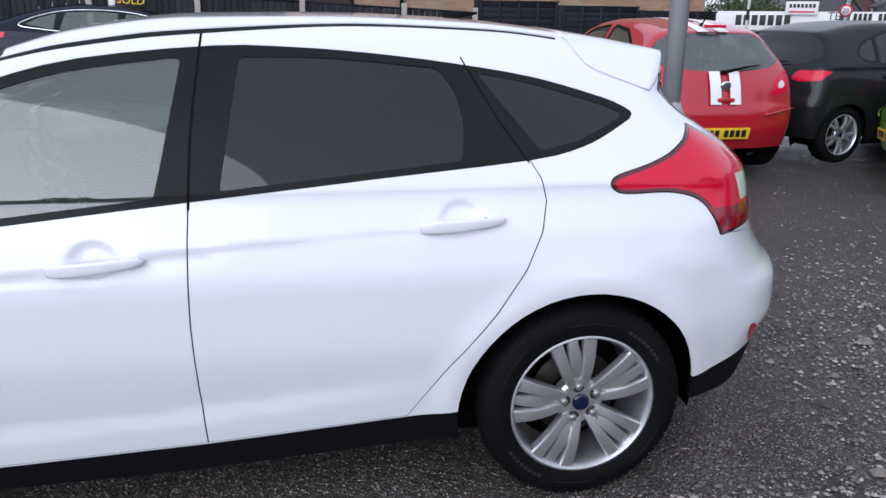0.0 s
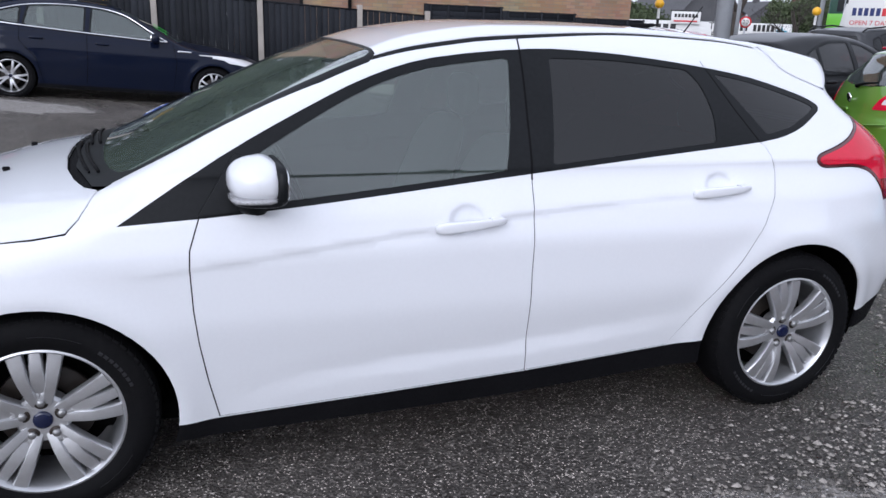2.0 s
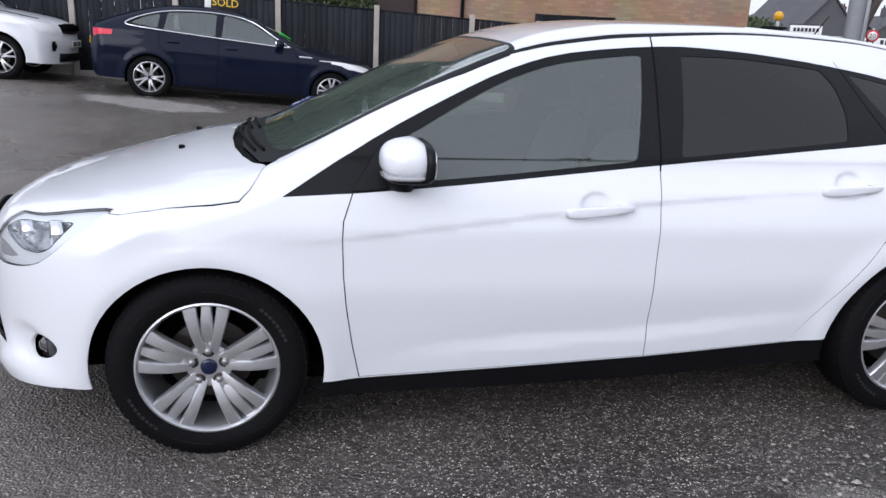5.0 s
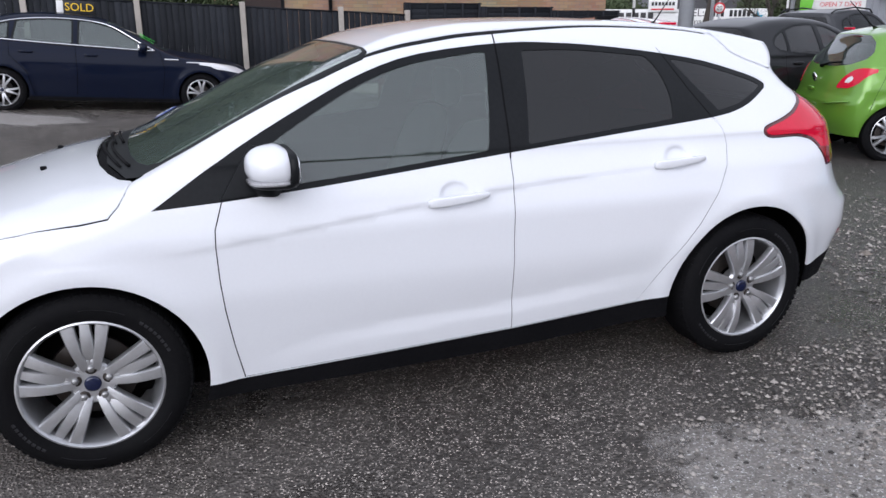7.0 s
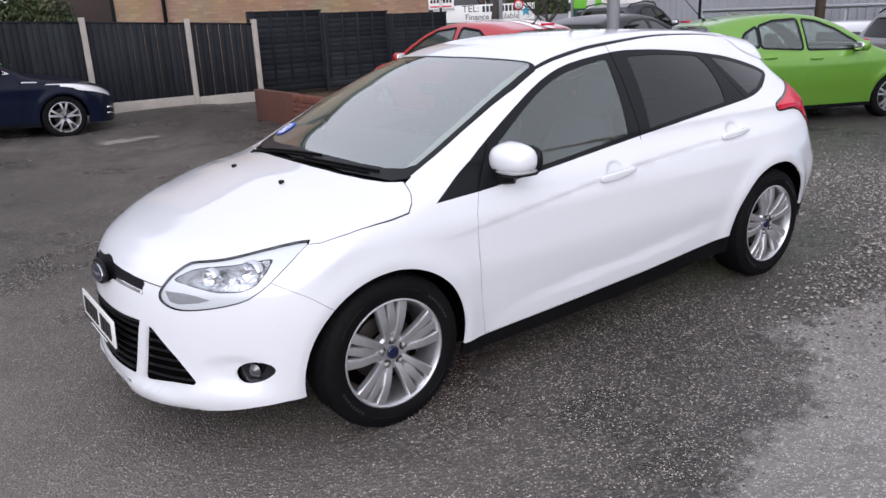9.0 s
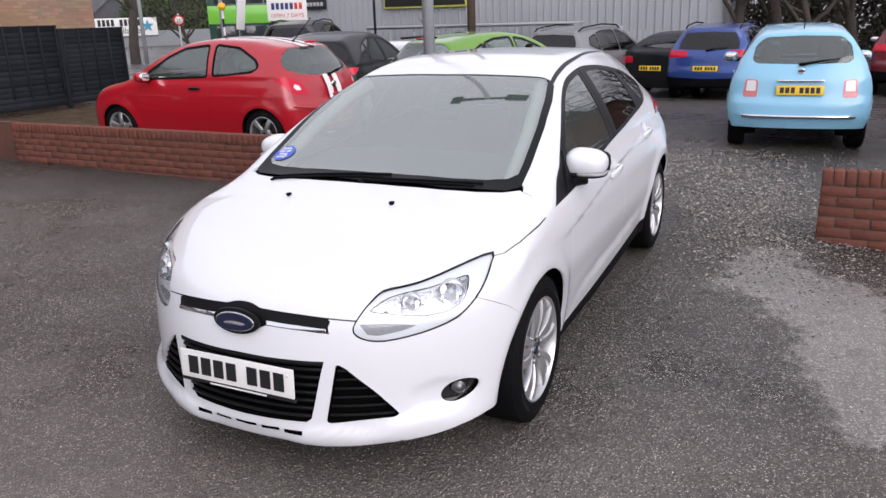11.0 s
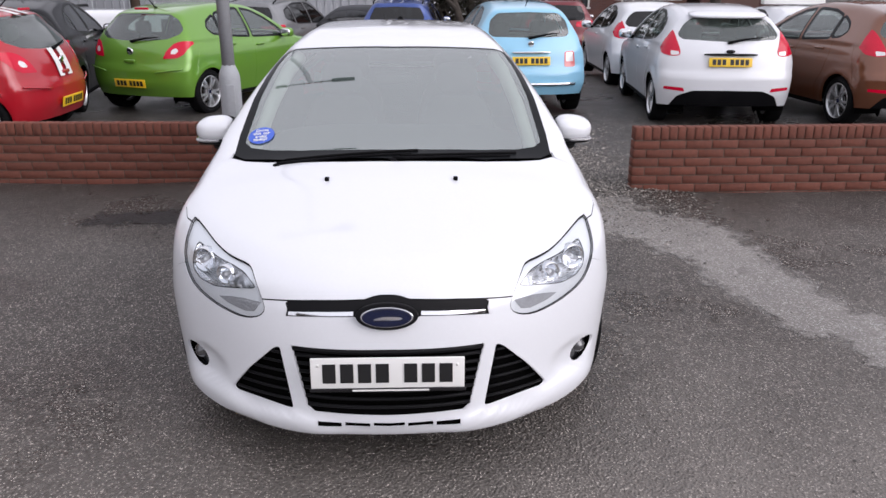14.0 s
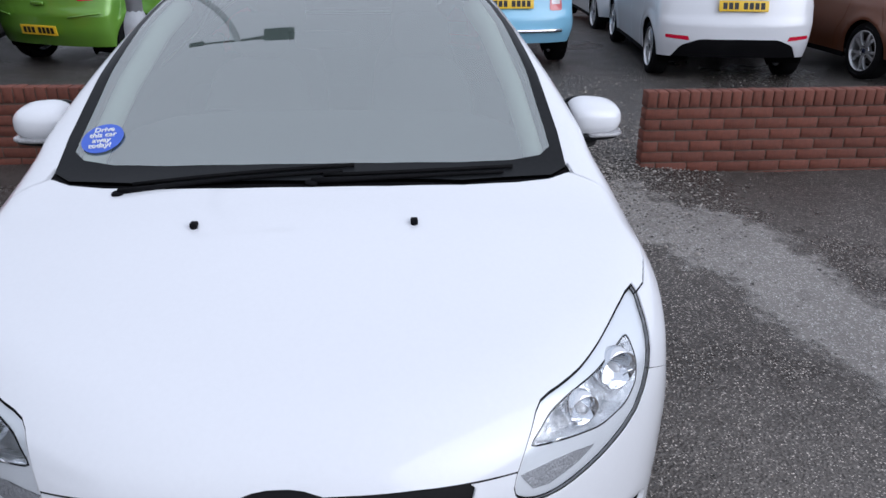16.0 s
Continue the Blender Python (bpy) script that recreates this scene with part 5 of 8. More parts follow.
def ground_sheet():
    near = list(np.arange(-18, 18.01, 0.25))
    far = [24, 34, 50, 80, 140, 260, 500]
    xs = [-v for v in far[::-1]] + near + far
    ys = [-v for v in far[::-1]] + near + far
    gx, gy = np.meshgrid(xs, ys, indexing="ij")
    gz = ground_z(gx, gy)
    v = np.stack((gx, gy, gz), -1).reshape(-1, 3).tolist()
    n = len(ys)
    f = [(i * n + j, (i + 1) * n + j, (i + 1) * n + j + 1, i * n + j + 1) for i in range(len(xs) - 1) for j in range(n - 1)]
    me = bpy.data.meshes.new("ground")
    me.from_pydata(v, [], f)
    me.polygons.foreach_set("use_smooth", [True] * len(f))
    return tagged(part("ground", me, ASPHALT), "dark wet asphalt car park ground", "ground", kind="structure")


def ground_patch(name, outline, mat, label, rag=0.03, lift=0.004, seed=1):
    """A thin sheet laid on the ground with a ragged edge."""
    rnd = random.Random(seed)
    pts = []
    n = len(outline)
    for i in range(n):
        a, b = Vector(outline[i]), Vector(outline[(i + 1) % n])
        k = max(2, int((b - a).length / 0.07))
        for s in range(k):
            q = a.lerp(b, s / k)
            pts.append((q.x + rnd.gauss(0, rag), q.y + rnd.gauss(0, rag)))
    bm = bmesh.new()
    vs = [bm.verts.new((x, y, 0)) for x, y in pts]
    f = bm.faces.new(vs)
    bmesh.ops.triangulate(bm, faces=[f])
    for _ in range(5):
        long = [e for e in bm.edges if e.calc_length() > 0.14]
        if long:
            bmesh.ops.subdivide_edges(bm, edges=long, cuts=1)
            bmesh.ops.triangulate(bm, faces=bm.faces)
    for v in bm.verts:
        v.co.z = float(ground_z(v.co.x, v.co.y)) + lift
    layer = bm.verts.layers.float.new("inset")
    edge = np.array(pts)
    for v in bm.verts:
        v[layer] = float(np.sqrt(((edge - (v.co.x, v.co.y)) ** 2).sum(1).min()))
    bmesh.ops.recalc_face_normals(bm, faces=bm.faces)
    if bm.faces and sum(f.normal.z for f in bm.faces) < 0:
        bmesh.ops.reverse_faces(bm, faces=bm.faces)
    return tagged(part(name, bm, mat), label, "ground", kind="structure")


ground_sheet()
ground_patch("pale_strip", [(1.29, 1.84), (1.30, 2.10), (1.42, 2.86), (1.86, 2.93), (1.95, 2.45), (2.36, 2.2), (2.46, 1.70), (2.53, 0.80), (2.95, -0.2), (3.6, -1.6), (4.2, -3.2), (3.3, -3.0), (2.75, -1.4), (2.2, -0.1), (2.02, 0.25), (1.90, 0.58), (1.78, 0.98), (1.77, 1.36), (1.54, 1.72)], WORN, "pale worn strip of asphalt beside the white car", 0.022, 0.004, 5)
ground_patch("tar_patch", [(-2.47, 2.17), (-2.34, 2.59), (-1.50, 2.66), (-1.35, 2.18)], TARPATCH, "dark square tar repair in the asphalt", 0.012, 0.005, 7)
ground_patch("pale_stain", [(-9.2, -2.9), (-9.3, -2.0), (-8.9, -0.9), (-8.2, -0.6), (-7.9, -1.6), (-8.4, -2.7)], WORN, "pale worn stain in the asphalt", 0.02, 0.006, 9)
ground_patch("pale_stain", [(-8.8, 1.0), (-8.5, 1.9), (-8.1, 1.8), (-8.2, 0.9)], WORN, "pale worn stain in the asphalt", 0.02, 0.006, 10)
ground_patch("pale_stain", [(-4.4, -1.6), (-4.3, -1.1), (-3.9, -1.1), (-4.0, -1.7)], WORN, "small pale stain in the asphalt", 0.015, 0.006, 11)


def gravel(name, spots, mat, label, seed=4):
    """Loose stones, each a small dented lump, joined."""
    rnd = random.Random(seed)
    dirs = [(1, 0, 0), (0.31, 0.95, 0), (-0.81, 0.59, 0), (-0.81, -0.59, 0), (0.31, -0.95, 0)]
    verts, faces = [], []
    for (x0, x1, y0, y1, count, size) in spots:
        for _ in range(count):
            x, y = rnd.gauss((x0 + x1) / 2, (x1 - x0) * 0.27), rnd.gauss((y0 + y1) / 2, (y1 - y0) * 0.27)
            if abs(x) < 0.93 and y < 3.6:
                continue
            s = size * rnd.uniform(0.4, 1.3)
            z = float(ground_z(x, y)) + 0.004
            k = len(verts)
            a = rnd.uniform(0, 6.28)
            for dx, dy, _z in dirs:
                c = s * rnd.uniform(0.7, 1.2)
                verts.append((x + c * (dx * math.cos(a) - dy * math.sin(a)), y + c * (dx * math.sin(a) + dy * math.cos(a)), z + s * 0.15))
            verts.append((x + rnd.uniform(-0.3, 0.3) * s, y + rnd.uniform(-0.3, 0.3) * s, z + s * rnd.uniform(0.6, 1.0)))
            faces += [(k + i, k + (i + 1) % 5, k + 5) for i in range(5)]
    me = bpy.data.meshes.new(name)
    me.from_pydata(verts, [], faces)
    return tagged(part(name, me, mat), label, "gravel", kind="stuff")


CONCRETE_BIT = material("pale_stone", (0.24, 0.21, 0.18), 0.85, grain=(40, 0.8, (0.14, 0.12, 0.10), 6), bump=(60, 0.4))


def stone_material():
    """Loose chippings, each lump of its own shade."""
    m = material("loose_stone", (0.11, 0.10, 0.092), 0.6)
    nt = m.node_tree
    p, geo, ramp = nt.nodes["Principled BSDF"], nt.nodes.new("ShaderNodeNewGeometry"), nt.nodes.new("ShaderNodeValToRGB")
    ramp.color_ramp.elements[0].color, ramp.color_ramp.elements[1].color = (0.022, 0.020, 0.018, 1), (0.42, 0.39, 0.35, 1)
    mid = ramp.color_ramp.elements.new(0.6)
    mid.color = (0.20, 0.18, 0.16, 1)
    late = ramp.color_ramp.elements.new(0.88)
    late.color = (0.34, 0.31, 0.28, 1)
    nt.links.new(geo.outputs["Random Per Island"], ramp.inputs[0])
    nt.links.new(ramp.outputs[0], p.inputs["Base Color"])
    return m


STONE = stone_material()
gravel("loose_gravel", [(0.9, 2.3, 2.0, 4.8, 8000, 0.0085), (0.8, 2.1, 2.4, 6.0, 1200, 0.014), (-1.2, 1.9, 3.0, 8.0, 12000, 0.0095), (-0.8, 1.9, 3.4, 7.0, 500, 0.017), (-4, 6, 3.9, 9, 3000, 0.011),
                        (-2.0, 3.6, -2.6, 2.2, 700, 0.006), (-6, -1.2, -2.5, 2.8, 350, 0.007), (2.2, 4.5, -1.5, 2.8, 300, 0.007)], STONE, "loose grey stones scattered on the asphalt")
gravel("stone_slab", [(0.0, 0.06, 4.28, 4.32, 2, 0.045), (0.9, 1.0, 3.5, 3.6, 2, 0.028)], CONCRETE_BIT, "flat pale stones lying on the gravel", 6)
# ---- low brick walls ----
BRICK = material("red_brick", (0.190, 0.055, 0.032), 0.85, grain=(28, 0.8, (0.085, 0.034, 0.025), 1.6), bump=(90, 0.5), vary=0.13)
MORTAR = material("grey_mortar", (0.15, 0.10, 0.078), 0.95, grain=(60, 0.7, (0.06, 0.045, 0.038), 3), bump=(120, 0.4))


def brick_mesh(l, d, h):
    bm = box((l, d, h), (0, 0, 0), 0.0025, seg=1)
    me = bpy.data.meshes.new("brick")
    bm.to_mesh(me)
    bm.free()
    me.materials.append(BRICK)
    return me


def brick_wall(name, label, a, b, thick, base, top, courses, seed, parts_from=0.0):
    """A low wall of stretcher courses under a brick-on-edge coping; base(s) gives the ground along it."""
    rnd = random.Random(seed)
    a, b = Vector((*a, 0)), Vector((*b, 0))
    d = (b - a).normalized()
    length = (b - a).length
    yaw = math.atan2(d.y, d.x)
    z0 = top - 0.112 - courses * 0.0755
    core = box((length - 0.02, thick - 0.016, top - z0 - 0.012), (length / 2, 0, (top + z0) / 2 - 0.006))
    bmesh.ops.transform(core, matrix=Matrix.Translation(a) @ Matrix.Rotation(yaw, 4, "Z"), verts=core.verts)
    wall = tagged(part(name, core, MORTAR), label, "wall", kind="structure")
    full, half, edge = brick_mesh(0.215, thick, 0.065), brick_mesh(0.1025, thick, 0.065), brick_mesh(0.064, thick + 0.004, 0.105)

    def lay(me, s, z):
        o = new("brick", me)
        o.parent = wall
        o.matrix_world = Matrix.Translation(a + d * s + Vector((0, 0, z))) @ Matrix.Rotation(yaw + rnd.gauss(0, 0.006), 4, "Z") @ Matrix.Rotation(rnd.gauss(0, 0.006), 4, "X") @ Matrix.Translation((0, rnd.gauss(0, 0.0018), rnd.gauss(0, 0.001)))
    for c in range(courses):
        z = z0 + 0.0755 * (c + 0.5)
        s = 0.1075 if c % 2 == 0 else 0.0
        if c % 2:
            lay(half, 0.051, z)
            s = 0.112 + 0.1075
        while s < length - 0.05:
            lay(full, s, z)
            s += 0.2255
    s = 0.033
    while s < length - 0.02:
        lay(edge, s, top - 0.054)
        s += 0.0735
    return wall


brick_wall("wall_right", "low red brick wall with brick-on-edge coping", (1.93, 3.12), (6.4, 3.26), 0.103, None, 0.558, 7, 2)
brick_wall("wall_left", "low red brick wall with darker coping", (-7.3, 3.56), (-1.05, 3.45), 0.103, None, 0.545, 6, 3)
rest = box((1.5, 0.10, 0.56), (-8.05, 3.60, 0.265), 0.004)
tagged(part("wall_left_end", rest, material("far_brick", (0.12, 0.045, 0.031), 0.9, grain=(9, 1.0, (0.065, 0.03, 0.023), 2), bump=(14, 0.5))), "far end of the low brick wall", "wall", kind="structure")

# ---- fences ----
FENCE = material("dark_painted_timber", (0.012, 0.014, 0.018), 0.7, spec=0.15, grain=(22, 0.7, (0.024, 0.026, 0.031), 3), bump=(60, 0.4), vary=0.25)
CONCRETE = material("pale_concrete", (0.42, 0.38, 0.34), 0.9, grain=(45, 0.8, (0.26, 0.24, 0.21), 4), bump=(120, 0.4))
EARTH = material("bare_earth", (0.035, 0.025, 0.016), 0.95, spec=0.1, grain=(14, 1.0, (0.13, 0.095, 0.06), 3), bump=(30, 0.8))


def board_fence(x, posts, top):
    """Concrete posts with bays of upright boards above a concrete gravel board."""
    f = thing("board_fence", "dark painted board fence with concrete posts", "fence", kind="structure")
    for i, y in enumerate(posts):
        z = float(ground_z(x, y))
        h = top(y) + 0.08
        bm = box((0.10, 0.10, h - z), (x + 0.02, y, (h + z) / 2), 0.008)
        part("fence_post", bm, CONCRETE, f, "pale concrete post")
        if i + 1 < len(posts):
            y2 = posts[i + 1]
            zb = min(float(ground_z(x, y)), float(ground_z(x, y2)))
            part("gravel_board", box((0.05, abs(y2 - y) - 0.10, 0.26), (x + 0.01, (y + y2) / 2, zb + 0.08), 0.004), CONCRETE, f, "concrete gravel board")
            n = round((abs(y2 - y) - 0.1) / 0.112)
            for k in range(n):
                yy = y + 0.05 + (k + 0.5) * (y2 - y - 0.1) / n
                zt, zl = top(yy) - 0.02, zb + 0.21
                bm = box((0.016, 0.108, zt - zl), (x + 0.005 + 0.012 * (k % 2), yy, (zt + zl) / 2), 0.002, seg=1)
                part("board", bm, FENCE, f)
            bm = tube([(x + 0.01, y + 0.05, top(y) - 0.01), (x + 0.01, y2 - 0.05, top(y2) - 0.01)], 0.022, 4)
            part("capping_rail", bm, FENCE, f)
    return f


board_fence(-12.2, [-11.1, -9.25, -7.4, -5.55, -3.7, -1.9, -0.05, 1.82, 3.72, 5.1], lambda y: 1.72 - 0.045 * (y - 1.8) if y > -2 else 1.9)


def lap_fence(pts, top0, top1):
    """Bays of overlapping horizontal boards with upright battens."""
    f = thing("lap_fence", "tall dark lap-panel fence", "fence", kind="structure")
    a, b = Vector((*pts[0], 0)), Vector((*pts[1], 0))
    bays = 3
    d = (b - a) / bays
    yaw = math.atan2(d.y, d.x)
    for i in range(bays):
        base = a + d * i
        L = d.length
        m = Matrix.Translation(base) @ Matrix.Rotation(yaw, 4, "Z")
        h = top0 + (top1 - top0) * (i + 0.5) / bays
        n = 15
        for k in range(n):
            z = 0.10 + (h - 0.14) * (k + 0.5) / n
            bm = box((L - 0.10, 0.014, (h - 0.14) / n + 0.025), (L / 2, 0, 0), 0.003, (9, 0, 0), 1)
            bmesh.ops.transform(bm, matrix=m @ Matrix.Translation((0, 0, z)), verts=bm.verts)
            part("lap_board", bm, FENCE, f)
        for u in (0.08, 0.08 + (L - 0.16) * 0.25, L / 2, 0.08 + (L - 0.16) * 0.75, L - 0.08):
            bm = box((0.045, 0.03, h - 0.30), (u, -0.025, (h + 0.30) / 2), 0.004, None, 1)
            bmesh.ops.transform(bm, matrix=m, verts=bm.verts)
            part("batten", bm, FENCE, f)
        bm = box((L - 0.06, 0.06, 0.03), (L / 2, 0, h - 0.02), 0.004)
        bmesh.ops.transform(bm, matrix=m, verts=bm.verts)
        part("capping_rail", bm, FENCE, f)
        bm = box((0.09, 0.09, h), (0, 0, h / 2), 0.005)
        bmesh.ops.transform(bm, matrix=m, verts=bm.verts)
        part("fence_post", bm, FENCE, f)
    return f


lap_fence([(-12.75, 5.25), (-12.75, 10.5)], 1.85, 1.62)
bank = ground_patch("earth_bank", [(-12.7, 5.2), (-12.7, 10.6), (-9.2, 9.0), (-8.8, 7.2), (-10.5, 5.0)], EARTH, "bare earth and leaf litter below the tall fence", 0.025, 0.02, 13)

# ---- the other parked cars ----
SMALL = dict(top=((-0.9, 0.62), (-0.75, 0.77), (-0.5, 0.87), (-0.2, 0.935), (0.1, 0.985), (0.25, 1.03), (0.6, 1.22), (0.95, 1.385), (1.2, 1.45), (1.6, 1.482), (2.1, 1.462), (2.5, 1.405), (2.75, 1.345), (2.9, 1.30)),
             crown=((-0.9, 0.06), (1.0, 0.045), (3.2, 0.05)),
             wide=((-0.9, 0.80), (-0.3, 0.84), (0.0, 0.852), (1.2, 0.85), (2.5, 0.858), (3.2, 0.80)),
             flank=((0.15, 0.06), (0.35, 0.03), (0.6, 0.0), (0.75, 0.0), (0.88, 0.02), (1.0, 0.06), (1.6, 0.06)),
             belt=1.0, lean=(0.38, 0.45), waist=((-1, 0), (1.7, 0), (2.3, 0.12), (2.8, 0.28)),
             nose=((0.12, -0.76), (0.25, -0.83), (0.45, -0.84), (0.62, -0.81), (0.75, -0.73), (0.9, -0.48), (1.5, 0.8)), nose_bow=(0.55, 2.4),
             tail=((0.15, 3.0), (0.3, 3.08), (0.48, 3.13), (0.62, 3.13), (0.7, 3.10), (0.85, 3.06), (1.0, 2.99), (1.1, 2.92), (1.3, 2.76), (1.36, 2.74), (1.42, 2.75), (1.5, 2.7)), tail_bow=(0.30, 2.8),
             floor=0.19, arches=((0.0, 0.30, 0.335, 0.014), (2.50, 0.30, 0.335, 0.014)))
CITY = dict(top=((-0.75, 0.60), (-0.62, 0.76), (-0.4, 0.87), (-0.1, 0.945), (0.1, 0.985), (0.22, 1.02), (0.5, 1.20), (0.85, 1.40), (1.05, 1.455), (1.4, 1.488), (1.8, 1.475), (2.2, 1.435), (2.5, 1.37), (2.7, 1.30)),
            crown=((-0.9, 0.08), (1.0, 0.055), (3.2, 0.06)),
            wide=((-0.9, 0.74), (-0.3, 0.785), (0.0, 0.80), (1.2, 0.805), (2.3, 0.81), (3.0, 0.75)),
            flank=((0.15, 0.08), (0.35, 0.03), (0.55, 0.0), (0.7, 0.0), (0.85, 0.025), (1.0, 0.075), (1.6, 0.075)),
            belt=1.0, lean=(0.36, 0.45), waist=((-1, 0), (1.5, 0), (2.1, 0.06), (2.6, 0.16)),
            nose=((0.12, -0.6), (0.25, -0.66), (0.45, -0.67), (0.6, -0.65), (0.75, -0.57), (0.9, -0.33), (1.5, 0.8)), nose_bow=(0.55, 2.4),
            tail=((0.15, 2.72), (0.3, 2.82), (0.45, 2.86), (0.58, 2.85), (0.66, 2.81), (0.85, 2.77), (1.0, 2.70), (1.1, 2.64), (1.3, 2.50), (1.38, 2.46), (1.5, 2.4)), tail_bow=(0.30, 2.6),
            floor=0.2, arches=((0.0, 0.29, 0.325, 0.02), (2.30, 0.29, 0.325, 0.02)))
FAMILY = dict(top=((-1.0, 0.60), (-0.85, 0.74), (-0.5, 0.85), (-0.1, 0.93), (0.3, 0.975), (0.45, 1.01), (0.9, 1.22), (1.3, 1.40), (1.55, 1.46), (2.0, 1.49), (2.5, 1.465), (2.9, 1.39), (3.3, 1.26), (3.6, 1.14), (3.78, 1.09), (3.85, 1.07)),
              crown=((-0.9, 0.06), (1.0, 0.045), (3.9, 0.05)),
              wide=((-1.0, 0.86), (-0.3, 0.915), (0.0, 0.925), (1.4, 0.92), (2.85, 0.925), (3.8, 0.86)),
              flank=((0.15, 0.06), (0.35, 0.03), (0.6, 0.0), (0.75, 0.0), (0.88, 0.02), (1.0, 0.065), (1.6, 0.065)),
              belt=1.0, lean=(0.45, 0.55), waist=((-1, 0), (2.2, 0), (3.0, 0.2), (3.5, 0.4)),
              nose=((0.12, -0.9), (0.25, -0.96), (0.45, -0.965), (0.62, -0.93), (0.75, -0.82), (0.9, -0.5), (1.5, 0.8)), nose_bow=(0.5, 2.4),
              tail=((0.15, 3.68), (0.35, 3.78), (0.55, 3.81), (0.8, 3.80), (1.0, 3.80), (1.08, 3.79), (1.12, 3.72), (1.5, 3.2)), tail_bow=(0.28, 2.8),
              floor=0.19, arches=((0.0, 0.325, 0.36, 0.016), (2.85, 0.325, 0.36, 0.016)))
SUV = dict(top=((-0.95, 0.74), (-0.8, 0.92), (-0.5, 1.02), (-0.1, 1.07), (0.2, 1.10), (0.35, 1.14), (0.7, 1.38), (1.0, 1.56), (1.25, 1.63), (1.7, 1.67), (2.3, 1.655), (2.9, 1.60), (3.3, 1.55)),
           crown=((-0.9, 0.05), (1.0, 0.04), (3.4, 0.04)),
           wide=((-1.0, 0.86), (-0.3, 0.9), (0.0, 0.91), (1.4, 0.905), (2.65, 0.912), (3.5, 0.86)),
           flank=((0.2, 0.05), (0.45, 0.02), (0.7, 0.0), (0.9, 0.0), (1.0, 0.02), (1.12, 0.05), (1.8, 0.05)),
           belt=1.12, lean=(0.33, 0.4), waist=((-1, 0), (1.8, 0), (2.6, 0.08), (3.3, 0.2)),
           nose=((0.15, -0.82), (0.3, -0.90), (0.6, -0.91), (0.8, -0.88), (0.92, -0.80), (1.05, -0.5), (1.7, 0.8)), nose_bow=(0.42, 2.6),
           tail=((0.2, 3.32), (0.4, 3.42), (0.65, 3.45), (0.8, 3.42), (1.0, 3.40), (1.12, 3.34), (1.4, 3.16), (1.52, 3.12), (1.6, 3.14), (1.7, 3.1)), tail_bow=(0.25, 2.8),
           floor=0.26, arches=((0.0, 0.36, 0.39, 0.018), (2.66, 0.36, 0.39, 0.018)))


PINKLENS = material("pale_pink_lamp_lens", (0.62, 0.16, 0.16), 0.12, coat=0.5)


